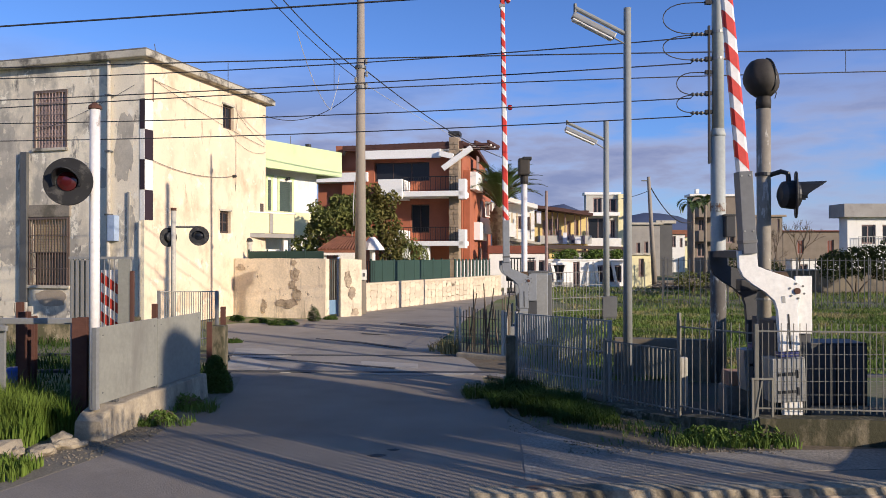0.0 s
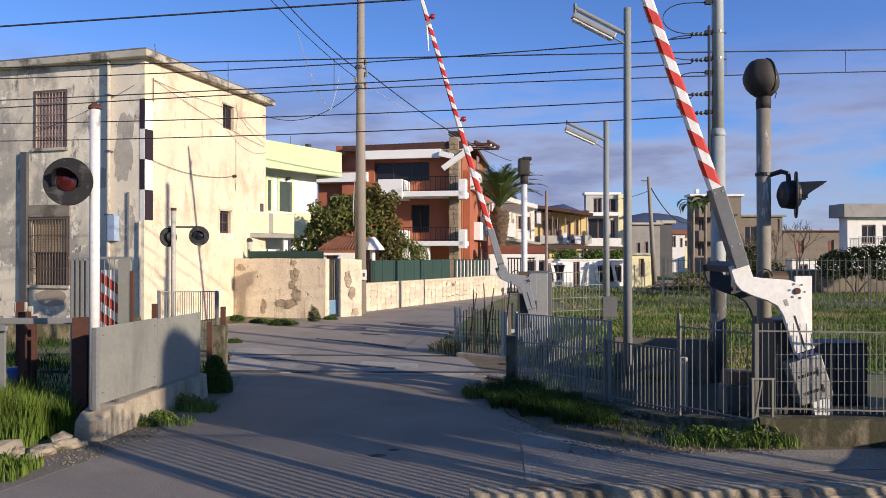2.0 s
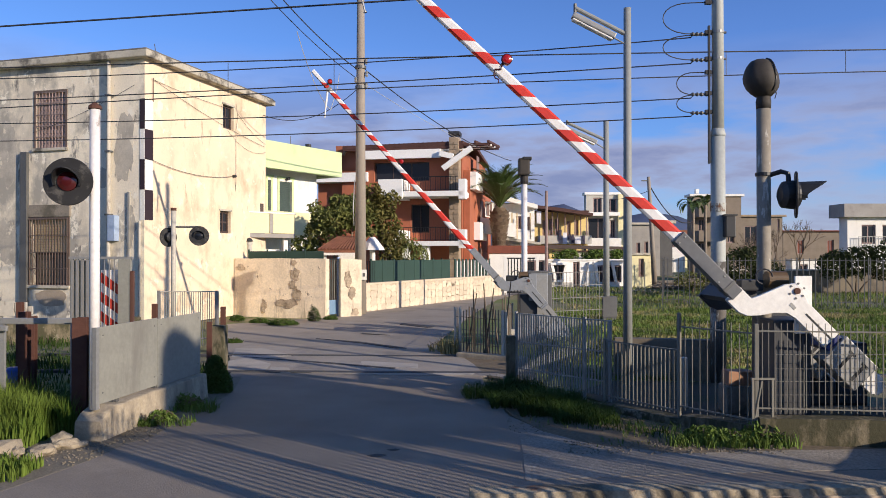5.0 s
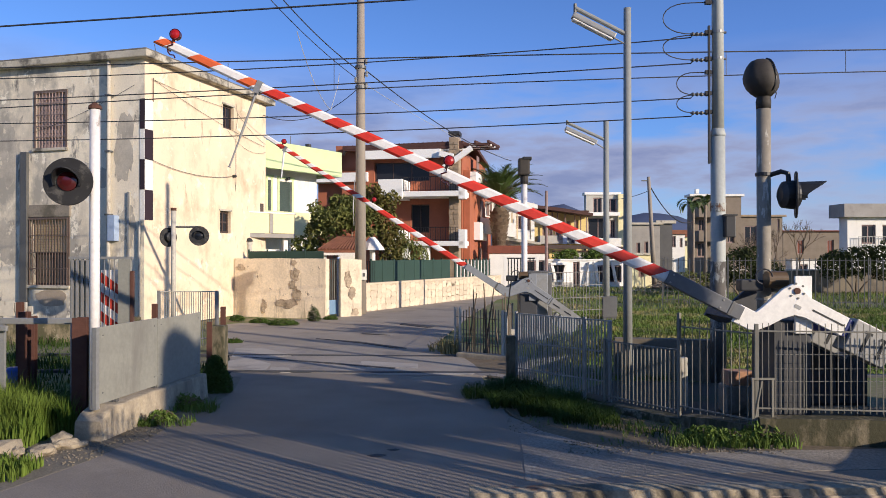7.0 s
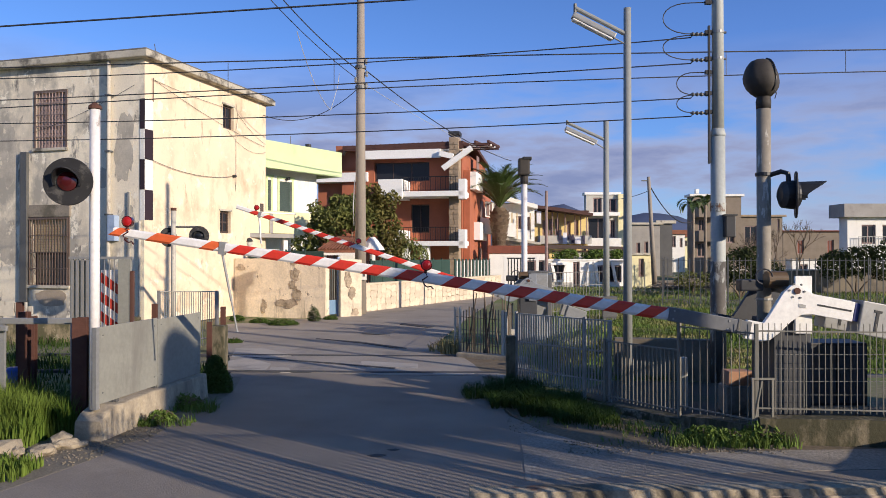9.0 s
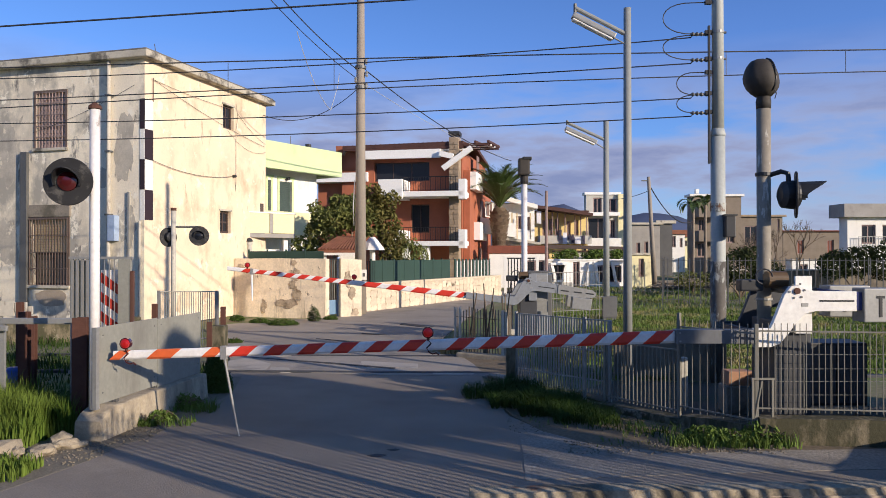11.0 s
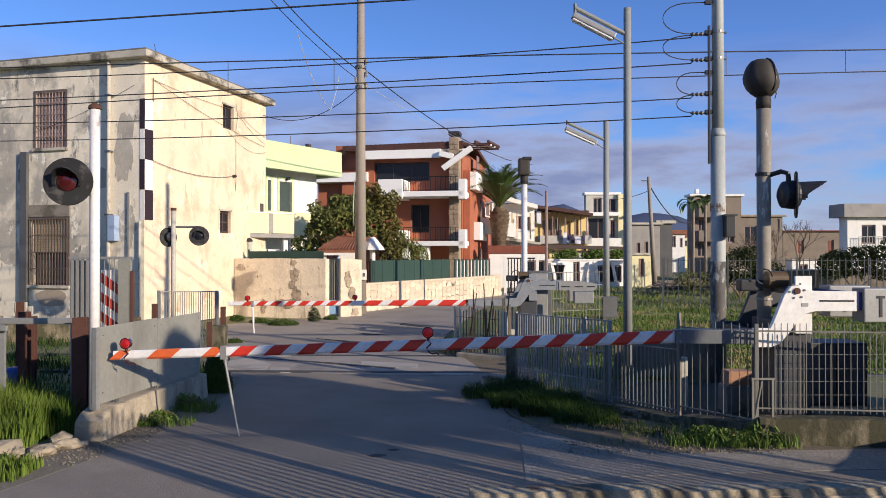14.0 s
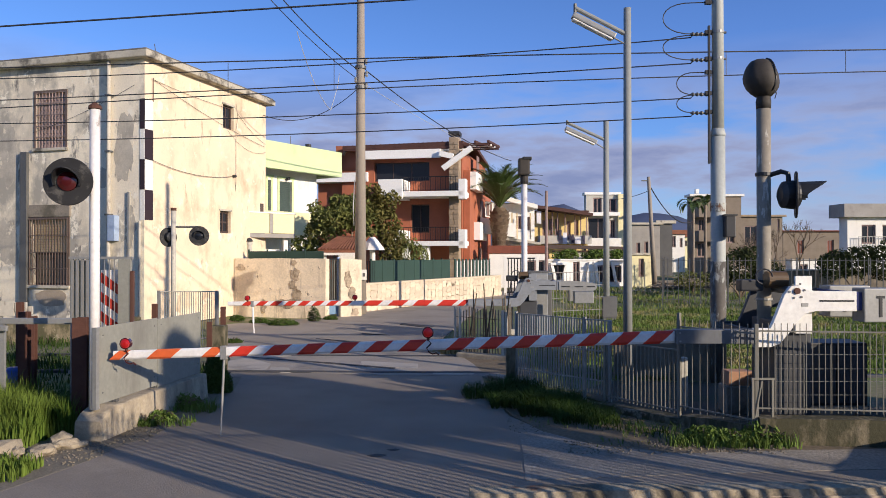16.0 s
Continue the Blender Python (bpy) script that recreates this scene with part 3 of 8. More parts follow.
    bm.faces.new(ring[0])
    bm.faces.new(ring[1][::-1])
    bmesh.ops.recalc_face_normals(bm, faces=bm.faces)
    bmesh.ops.transform(bm, matrix=bt, verts=bm.verts)
    sub("boom", bm, M["boom_white"], "white fibreglass boom")
    # red bands wrap the boom and slant on its faces
    pitch = 0.38 * s
    far_bands = [(0.02, 0.15, False)] + [(0.3 + 0.575 * k, 0.34, False) for k in range(4)] + [(2.72 + 0.325 * k, 0.18, False) for k in range(8)]
    bands = [(0.09 + k * pitch, 0.2, False) for k in range(7)] + [(2.927 + 0.39 * k, 0.2, False) for k in range(6)]
    bands += [(L - 1.23 * s, 0.16 * s, True), (L - 0.72 * s, 0.28 * s, True), (L - 0.13 * s, 0.125 * s, True)]
    for u0, wide, orange in (bands if not rear else far_bands):
        bm = bmesh.new()
        rings = []
        for u in (u0, u0 + wide):
            h, e = prof(u) + 0.002, w + 0.002
            sl = 1.2
            rings.append([bm.verts.new((-(u - sl * z), y, z)) for y, z in ((-e, -h * 0.6), (-e, h * 0.6), (-e * 0.5, h), (e * 0.5, h), (e, h * 0.6), (e, -h * 0.6), (e * 0.5, -h), (-e * 0.5, -h))])
        for q in range(8):
            bm.faces.new((rings[0][q], rings[0][(q + 1) % 8], rings[1][(q + 1) % 8], rings[1][q]))
        bmesh.ops.recalc_face_normals(bm, faces=bm.faces)
        bmesh.ops.transform(bm, matrix=bt, verts=bm.verts)
        sub("red_band" if not orange else "orange_band", bm, M["boom_red"] if not orange else M["boom_orange"])
    # lamps: a round red lens in a hood on a short stalk
    for u in ((2.84 * s, L - 0.15) if not rear else (L * 0.47, L - 0.46)):
        c = bt @ Vector((-u, -0.02, prof(u) + 0.085 * s))
        sub("lamp_stalk", rod(bt @ Vector((-u, 0, prof(u) - 0.12 * s)), c, 0.018 * s, seg=8), M["rust"], "clamp and stalk of the lamp")
        m = Matrix.Translation(c) @ Matrix.Rotation(math.pi / 2, 4, "X")
        sub("lamp_housing", lathe([(0.035 * s, -0.05 * s), (0.062 * s, -0.03 * s), (0.066 * s, 0.03 * s), (0.056 * s, 0.034 * s)], 18, m), M["lens_dark"], "round dark red lamp housing")
        sub("lens", lathe([(0.054 * s, 0.034 * s), (0.046 * s, 0.05 * s), (0.02 * s, 0.06 * s)], 18, m), M["lamp_red"], "lit red lens")
        if not rear:
            q = bt @ Vector((-u, -w - 0.012, 0))
            curl = [(0.0, 0.06), (0.03, 0.02), (-0.02, -0.03), (0.01, -0.08), (0.05, -0.1), (0.09, -0.085), (0.12, -0.11)]
            sub("lamp_lead", tube([(q.x + cx, q.y, q.z + cz) for cx, cz in curl], 0.009, 5), M["lens_dark"], "dark loose lead of the lamp")
    # hanging foot, hinged under the boom
    u = L - 1.27 * s if not rear else 4.98
    hinge = bt @ Vector((-u, 0, -prof(u)))
    sub("rod_clamp", box(-0.035 * s, 0.035 * s, -w - 0.006, w + 0.006, -prof(u) - 0.03, prof(u) + 0.01, m=bt @ Matrix.Translation((-u, 0, 0))), M["galv"])
    ln = 0.93 * s if not rear else 0.62
    fat = 1.0 if not rear else 1.7
    bm = rod((0, 0, 0), (0, 0, -ln * 0.62), 0.015 * s * fat, seg=8)
    rod((0, 0, -ln * 0.6), (0, 0, -ln), 0.011 * s * fat, seg=8, bm=bm)
    rod((0, 0, -ln - 0.012), (0, 0, -ln), 0.02 * s, seg=8, bm=bm)
    foot = part("hanging_foot", bm, M["galv"] if not rear else M["boom_white"], arm, "thin steel foot that hangs from the boom")
    foot.location = hinge
    ARMS.append((arm, foot, pz, tuple(hinge)))
    return th


build_barrier((4.08, 8.5, 1.675), 0, 1.0, (-1.41, -0.53), (-7.88, -0.745))
build_barrier((1.975, 17, 1.485), 0, 0.93, (-1.40, -0.51), (-6.95, -0.53), rear=True)


# ---- ground and road ----
def build_ground():
    bm = bmesh.new()
    xs = [-3000, -600, -150, -60] + [-30 + 1.0 * i for i in range(61)] + [60, 150, 600, 3000]
    ys = [-600, -100, -20] + [-6 + 1.0 * i for i in range(72)] + [80, 110, 170, 300, 800, 4000]
    rows = []
    for y in ys:
        rows.append([bm.verts.new((x, y, -0.03 + 0.02 * noise.noise((x * 0.7, y * 0.7, 0)))) for x in xs])
    for a, b in zip(rows, rows[1:]):
        for i in range(len(xs) - 1):
            bm.faces.new((a[i], a[i + 1], b[i + 1], b[i]))
    solo("ground", bm, M["soil"], "rough soil with short green grass and weeds", "ground", kind="structure", smooth=True)


build_ground()
road_edge = [(-11, -8.8), (-9, -2), (-7, 4), (-3.898, 7), (-3.958, 7.867), (-3.472, 8.531), (-3.437, 10.664), (-3.632, 12.297), (-3.811, 13.317), (-4.952, 16.852), (-6.469, 22.016), (-5.41, 23.136),
             (-3.638, 24.375), (-2.936, 26.505), (-0.586, 31.744), (3.214, 41.364), (7.543, 55.714), (11.631, 70),
             (16.208, 70), (6.264, 46.271), (2.52, 34.125), (0.878, 24.818), (-0.184, 17.062), (0.366, 15.337), (0.676, 13.317), (0.665, 11.375), (0.855, 9.579), (1.185, 8.75), (1.667, 8.149),
             (2.489, 7.778), (3.75, 7.913), (5.256, 7.982), (14, 7.6), (14, 5.9), (4.158, 6.894), (5, 5.4), (3, -2), (3, -8.8)]
solo("road", flat(road_edge, 0.0, 0.12), M["asphalt"], "worn dark grey asphalt road with faint cracks", "road", kind="structure")


def sheet(name, outline, z, material, label):
    return solo(name, flat(outline, z, z + 0.08), material, label, "road", kind="structure")


# worn patch of the side road, and the concrete of the crossing with its rails
sheet("road_patch", [(0.911, 9.04), (1.177, 8.694), (1.658, 8.101), (2.475, 7.734), (3.728, 7.867), (5.226, 7.936), (13, 6.9), (4.756, 7.222), (2.24, 7), (0.767, 6.825), (0.846, 7.8)], 0.005, M["patch"], "paler worn strip of asphalt")
sheet("far_road", [(-3.811, 13.317), (-4.952, 16.852), (-6.469, 22.016), (-5.41, 23.136), (-3.638, 24.375), (-2.936, 26.505), (-0.586, 31.744), (3.214, 41.364), (7.543, 55.714), (11.631, 70), (16.208, 70), (6.264, 46.271), (2.52, 34.125), (0.878, 24.818), (-0.184, 17.062), (0.366, 15.337), (0.676, 13.317)],
      0.003, M["far_asphalt"], "pale worn asphalt of the far street with cracks")
sheet("crossing_slab", [(-4.189, 14.368), (-3.936, 13.188), (-2.24, 13), (-0.824, 12.757), (0.758, 12.639), (0.582, 14), (0.362, 15.167), (-1.8, 16.25), (-4.589, 16.852)], 0.008, M["slab"], "pale worn concrete of the track crossing")
for a, b in (((-17.617, 13.6, 0.029), (15.414, 12.4, -0.018)), ((-20.597, 15.9, -0.004), (17.776, 14.3, 0.01))):
    a, b = Vector((a[0], a[1], 0)), Vector((b[0], b[1], 0))
    d = b - a
    bm = box(0, d.length, -0.035, 0.035, -0.12, 0.018, bevel=0.006, m=pose(a.x, a.y, 0, 0, 0, math.degrees(math.atan2(d.y, d.x))))
    solo("rail", bm, M["dark_plate"], "steel running rail sunk in the crossing", "rail", "rails of the track")
    bm = box(0, d.length, 0.04, 0.13, -0.05, 0.0155, m=pose(a.x, a.y, 0, 0, 0, math.degrees(math.atan2(d.y, d.x))))
    solo("flangeway", bm, M["tar"], "dark groove beside the running rail", "groove", kind="structure")
sheet("edge_line", [(0.537, 12.938), (1.145, 12.297), (1.176, 12.639), (0.632, 13.252)], 0.012, M["slab"], "worn pale edge line")

for pts in ([(-4.2, 14.368), (-3.934, 13.317), (-3.186, 13.188), (-3.274, 14), (-3.926, 14.837)], [(-4.602, 16.347), (-4.315, 15), (-3.584, 14.837), (-3.08, 15.167), (-3.925, 16.25)], [(-3.192, 13.65), (-3.095, 13.062), (-2.69, 13), (-2.828, 13.515)],
            [(-0.142, 13.188), (-0.177, 12.817), (0.498, 12.698), (0.583, 13.062)], [(-1.592, 14.368), (-1.57, 13.788), (-0.455, 13.448), (-0.474, 14)]):
    sheet("crossing_plate", pts, 0.013, M["pale_slab"], "pale worn concrete plate of the crossing")
# grit along the kerb wall, trodden dirt under the railing and beside the crossing
sheet("grit_strip", [(-4.6, 5.7), (-3.92, 6.5), (-3.72, 7.1), (-3.6, 7.5), (-3.5, 8.1), (-3.365, 8.61), (-3.29, 9.6), (-3.2, 11.2), (-3.45, 12.6), (-3.75, 12.6), (-3.55, 10.8), (-3.8, 8.3), (-4.5, 8.25), (-5.6, 7.7), (-6.4, 6.0)], 0.0015, M["gravel"], "loose grey-brown grit beside the kerb")
sheet("dirt_strip", [(0.7, 11.5), (1.12, 11.75), (2.03, 10.62), (2.1, 10.0), (2.9, 8.98), (3.5, 8.2), (6.0, 7.92), (6.0, 7.72), (4.0, 7.76), (2.5, 7.72), (1.72, 8.05), (1.2, 8.66), (0.92, 9.5), (0.72, 10.6)], 0.004, M["brown_dirt"], "brown dirt under the grass by the railing")
sheet("dirt_bank", [(0.36, 15.4), (0.44, 15.9), (1.5, 15.3), (2.2, 13.6), (1.6, 12.2), (1.18, 12.0), (0.8, 12.55), (0.6, 13.6)], 0.006, M["brown_dirt"], "brown dirt beside the crossing")
solo("crossing_edge", box(0, 1.5, -0.12, 0.12, -0.05, 0.1, bevel=0.02, m=pose(0.33, 15.05, 0, 0, 0, -32)), M["kerb_pale"], "pale concrete edge stone beside the crossing", "kerb", kind="structure")
# near tar marks and small holes; the long far strips paint streaks of shade
for pts in ([(-0.79, 7.669), (-0.69, 7.734), (-0.58, 7.69), (-0.634, 7.626), (-0.725, 7.604)], [(-0.607, 7.89), (-0.513, 7.936), (-0.461, 7.89), (-0.531, 7.845)], [(-1.277, 21.84), (-0.385, 20.84), (-0.26, 21.163), (-1.229, 22.195)],
            [(-3.136, 18.2), (-1.938, 17.5), (-0.805, 16.347), (-1.056, 16.347), (-1.914, 17.278)], [(-4.085, 15), (-2.463, 14.293), (-0.873, 13.515), (-0.865, 13.382), (-2.437, 14.145)], [(-2.16, 19.5), (-1.371, 18.958), (-2.13, 19.225)]):
    sheet("tar_mark", pts, 0.004 if pts[0][1] < 9 else 0.0165, M["tar"], "dark mark on the asphalt, for tar and for painted streaks of shade")


# ---- houses beyond the track ----
SIDE = Matrix(((0, 1, 0, 0), (1, 0, 0, 0), (0, 0, 1, 0), (0, 0, 0, 1)))  # puts a wall along the other side of the corner


def right_way(bm):
    bmesh.ops.recalc_face_normals(bm, faces=bm.faces)
    return bm


def face_box(u0, u1, z0, z1, out, deep, m=None, bevel=0.0, bm=None):
    """A box on a wall's face: it stands out by out and reaches deep behind the face."""
    return right_way(box(u0, u1, -out, deep, z0, z1, bm=bm, bevel=bevel, m=m))


def window(parent, hole, m=None, frame_mat=None, pane_mat=None, set_in=0.12, bars=(1, 0), fw=0.06, label=""):
    u0, u1, z0, z1 = hole
    rods = []
    bm = face_box(u0, u0 + fw, z0, z1, -set_in, set_in + 0.06, m)
    face_box(u1 - fw, u1, z0, z1, -set_in, set_in + 0.06, m, bm=bm)
    face_box(u0 + fw, u1 - fw, z0, z0 + fw, -set_in, set_in + 0.06, m, bm=bm)
    face_box(u0 + fw, u1 - fw, z1 - fw, z1, -set_in, set_in + 0.06, m, bm=bm)
    for k in range(1, bars[0] + 1):
        c = u0 + (u1 - u0) * k / (bars[0] + 1)
        rods.append(face_box(c - fw * 0.4, c + fw * 0.4, z0 + fw, z1 - fw, -set_in - 0.008, set_in + 0.05, m))
    for k in range(1, bars[1] + 1):
        c = z0 + (z1 - z0) * k / (bars[1] + 1)
        rods.append(face_box(u0 + fw, u1 - fw, c - fw * 0.4, c + fw * 0.4, -set_in - 0.012, set_in + 0.045, m))
    w = part("window", bm, frame_mat or M["shutter"], parent, label)
    for rb in rods:
        part("glazing_bar", rb, frame_mat or M["shutter"], w)
    part("pane", face_box(u0 + fw * 0.5, u1 - fw * 0.5, z0 + fw * 0.5, z1 - fw * 0.5, -set_in - 0.03, set_in + 0.04, m), pane_mat or M["glass"], w)
    return w


def louvres(parent, hole, m=None, material=None, set_in=0.08, step=0.09, label="closed slatted shutter"):
    """A closed roller shutter or louvred leaf: frame and tilted slats."""
    u0, u1, z0, z1 = hole
    back = part("shutter", face_box(u0, u1, z0, z1, -set_in - 0.03, set_in + 0.05, m), material or M["shutter"], parent, label)
    z = z0 + step * 0.5
    while z < z1 - step * 0.3:
        part("slat", face_box(u0 + 0.03, u1 - 0.03, z - step * 0.3, z + step * 0.3, -set_in, set_in + 0.03, m), material or M["shutter"], back)
        z += step
    return back


def grille(parent, hole, m=None, n=9, out=0.08, rails=4, material=None, label="iron window grille", bar=0.011):
    u0, u1, z0, z1 = hole
    bm = bmesh.new()
    for k in range(n + 1):
        u = u0 + (u1 - u0) * k / n
        face_box(u - bar, u + bar, z0, z1, out, -out + 0.022, m, bm=bm)
    for k in range(rails + 1):
        z = z0 + (z1 - z0) * k / rails
        face_box(u0 - 0.03, u1 + 0.03, z - 0.015, z + 0.015, out + 0.005, -out + 0.02, m, bm=bm)
    return part("grille", bm, material or M["grille"], parent, label)


def railing(parent, u0, u1, z0, z1, y, m=None, gap=0.13, material=None, label="black iron balcony railing"):
    bm = bmesh.new()
    n = max(2, int((u1 - u0) / gap))
    for k in range(n + 1):
        u = u0 + (u1 - u0) * k / n
        right_way(box(u - 0.012, u + 0.012, y - 0.012, y + 0.012, z0, z1, bm=bm, m=m))
    right_way(box(u0 - 0.02, u1 + 0.02, y - 0.025, y + 0.025, z1, z1 + 0.04, bm=bm, m=m))
    right_way(box(u0 - 0.02, u1 + 0.02, y - 0.02, y + 0.02, z0 + 0.06, z0 + 0.09, bm=bm, m=m))
    return part("railing", bm, material or M["iron_black"], parent, label)


def build_cream_house():
    th = thing("cream_house", (-8.42, 20.7), "two-storey cream plastered house with stained front and flat eave", "house", turn=74.1, local=True)
    top = 7.62
    wa, wb = (3.763, 4.406, 2.801, 3.54), (3.929, 4.581, 6.315, 7.116)
    part("wall", wall_grid(6.75, top, 0.4, [wa, wb], m=Matrix.Translation((0.004, 0, 0))), M["plaster_sun"], th, "sunlit cream plaster wall")
    h1, h2 = (2.72, 3.78, 5.222, 6.867), (2.62, 3.966, 1.186, 3.13)
    part("wall", right_way(wall_grid(11.0, top, 0.4, [(h1[0], h1[1], h1[2], h1[3]), (h2[0], h2[1], h2[2], h2[3])], m=Matrix.Translation((0, 0.004, 0)) @ SIDE)), M["plaster_old"], th, "grey-stained cream plaster front")
    part("wall", right_way(wall_grid(5.94, top, 0.4, [], m=Matrix.Translation((0.405, 10.6, 0)))), M["plaster_old"], th)
    part("wall", right_way(wall_grid(10.6, top, 0.4, [], m=Matrix.Translation((6.35, 0.402, 0)) @ SIDE)), M["plaster_old"], th)
    roof = box(-0.26, 7.02, -0.26, 11.3, top, top + 0.2, bevel=0.03)
    part("roof", roof, M["eave"], th, "flat concrete roof slab with weathered eave")
    part("roof_edge", box(-0.2, 6.96, -0.2, 11.2, top + 0.2, top + 0.26, bevel=0.02), M["eave_dark"], th, "low blackened kerb on the roof edge")
    part("ceiling", box(0.41, 6.34, 0.41, 10.59, 3.5, 3.6), M["plaster_old"], th)
    for hole, n in ((wa, 3), (wb, 3)):
        w = window(th, hole, None, M["shutter_dark"], M["glass"], set_in=0.1, bars=(1, 1), fw=0.07, label="small wooden window in a dark frame")
        part("surround", face_box(hole[0] - 0.06, hole[1] + 0.05, hole[3], hole[3] + 0.06, 0.025, 0.05), M["eave"], th)
    for hole, n in ((h1, 9), (h2, 9)):
        if hole is h1:
            louvres(th, hole, SIDE, M["shutter_rose"], set_in=0.06, step=0.14, label="closed faded brown roller shutter")
            grille(th, hole, SIDE, n=n, out=0.01, rails=5, material=M["grille_dark"], bar=0.007)
        else:
            mid = hole[2] + (hole[3] - hole[2]) * 0.5
            louvres(th, (hole[0], hole[1], mid, hole[3]), SIDE, M["shutter_tan"], set_in=0.1, step=0.075, label="half-lowered tan roller shutter")
            window(th, (hole[0], hole[1], hole[2], mid - 0.01), SIDE, M["shutter_dark"], M["pane_dim"], set_in=0.2, bars=(1, 0), label="dim window pane under the shutter")
            grille(th, hole, SIDE, n=13, out=0.05, rails=4, bar=0.006)
        for fa, fb, fc, fd in ((hole[0] - 0.07, hole[0] - 0.002, hole[2], hole[3]), (hole[1] + 0.002, hole[1] + 0.07, hole[2], hole[3]), (hole[0] - 0.07, hole[1] + 0.07, hole[3] + 0.002, hole[3] + 0.06)):
            part("window_frame", face_box(fa, fb, fc, fd, 0.02, 0.0, SIDE), M["grille"], th, "dark brown iron frame round the window")
        part("sill", face_box(hole[0] - 0.1, hole[1] + 0.1, hole[2] - 0.09, hole[2] - 0.002, 0.07, 0.1, SIDE, bevel=0.01), M["eave"], th, "worn stone window sill")
    part("lintel", face_box(h2[0] - 0.1, h2[1] + 0.2, h2[3] + 0.064, h2[3] + 0.42, 0.05, 0.05, SIDE, bevel=0.01), M["concrete"], th, "grey concrete lintel")
    u = 1.125
    bm = rod((-0.1, u, 0.3), (-0.1, u, top - 0.02), 0.06, seg=12)
    part("downpipe", bm, M["post_paint"], th, "pale grey rainwater downpipe")
    for z in (1.5, 3.2, 5.0, 6.6):
        part("pipe_clip", right_way(box(-0.18, 0.0, u - 0.08, u + 0.08, z, z + 0.05)), M["galv_dark"], th)
    u = 4.153
    # band of shadow on the front, built as a dark strip
    part("pilaster", face_box(u - 0.12, u + 0.12, 0, 5.124, 0.1, 0.02, SIDE), M["galv_dark"], th, "narrow dark strip on the wall, in place of a band of shadow")
    u = 0.513
    part("cable_duct", right_way(box(-0.05, -0.001, u - 0.03, u + 0.03, 0.5, 3.863)), M["galv"], th, "thin pale cable duct")
    ub = (0.837, 1.09, 2.471, 3.2)
    part("meter_box", face_box(ub[0], ub[1], ub[2], ub[3], 0.2, 0.0, SIDE, bevel=0.02), M["blue_box"], th, "pale blue meter box")
    # black and white marker blocks up the corner
    z = 3.063
    step = (6.496 - z) / 4
    for k in range(4):
        a, b = z + step * k, z + step * (k + 1)
        part("marker", face_box(0.0, 0.36, a + 0.002, b - 0.002, 0.012, -0.002), M["black_sq"] if k % 2 == 0 else M["white_wall"], th, "painted corner marker")
        part("marker", face_box(-0.01, 0.15, a + 0.002, b - 0.002, 0.012, -0.002, SIDE), M["white_wall"] if k % 2 == 0 else M["black_sq"], th, "painted corner marker")
    part("antenna", rod((3.6, 2.2, top + 0.15), (3.3, 2.2, top + 1.5), 0.012, seg=6), M["galv_dark"], th, "thin roof aerial")
    part("waste_pipe", rod((-0.05, 0.12, 0.2), (-0.05, 0.12, 3.025), 0.035, seg=10), M["post_paint"], th, "pale plastic pipe at the corner")
    ring = []
    bm = bmesh.new()
    ua, ub2 = 2.66, 3.759
    for k in range(16):
        a = math.tau * k / 16
        w = 1 + 0.3 * noise.noise((2 * math.cos(a), 2 * math.sin(a), 2.0))
        ring.append(bm.verts.new((-0.012, (ua + ub2) / 2 + (ub2 - ua) / 2 * w * math.cos(a), 0.822 + 0.26 * w * math.sin(a))))
    bm.faces.new(ring)
    g = bmesh.ops.extrude_face_region(bm, geom=bm.faces[:])
    bmesh.ops.translate(bm, verts=[e for e in g["geom"] if isinstance(e, bmesh.types.BMVert)], vec=(0.011, 0, 0))
    part("cement_patch", right_way(bm), M["tan_patch"], th, "brown cement patch under the window")
    # grey patches on the stained front
    for cu, cz, ru, rz, seed in ((0.62, 5.05, 0.4, 1.15, 1), (0.55, 2.9, 0.3, 0.7, 2), (1.85, 4.3, 0.62, 0.55, 3), (4.75, 5.0, 0.5, 0.9, 4), (4.9, 2.5, 0.55, 0.8, 5), (2.0, 1.9, 0.3, 0.6, 6)):
        bm = bmesh.new()
        ring = []
        for k in range(44):
            a = math.tau * k / 44
            w = 0.85 + 0.45 * noise.noise((1.4 * math.cos(a), 1.4 * math.sin(a), seed * 4.7)) + 0.2 * noise.noise((5 * math.cos(a), 5 * math.sin(a), seed * 2.9))
            ring.append(bm.verts.new((-0.004, cu + ru * w * math.cos(a), cz + rz * w * math.sin(a))))
        bm.faces.new(ring)
        g = bmesh.ops.extrude_face_region(bm, geom=bm.faces[:])
        bmesh.ops.translate(bm, verts=[e for e in g["geom"] if isinstance(e, bmesh.types.BMVert)], vec=(0.008, 0, 0))
        part("cement_patch", right_way(bm), M["grey_patch"], th, "grey patch on the front")
    # cables on the sunlit face
    part("cable", tube(sag((0.05, -0.05, 4.828), (4.581, -0.05, 4.765), 0.22), 0.0075), M["wire"], th, "black cable slung along the wall")
    part("insulator", rod((4.546, -0.12, 4.761), (4.546, 0.0, 4.761), 0.05, seg=8), M["wire"], th)
    uu = 4.687
    part("cable", tube([(uu, -0.03, 7.238), (uu + 0.1, -0.03, 6.851), (uu, -0.03, 6.366), (uu, -0.03, 4.233), (uu - 0.05, -0.03, 4.6)], 0.0055), M["wire"], th)
    part("cable", tube(sag((4.131, -0.04, 6.275), (6.7, -0.04, 5.864), 0.3), 0.0045), M["wire"], th)
    part("cable", tube(sag((0.25, -0.04, 7.107), (3.962, -0.04, 7.002), 0.05), 0.0055), M["wire"], th)
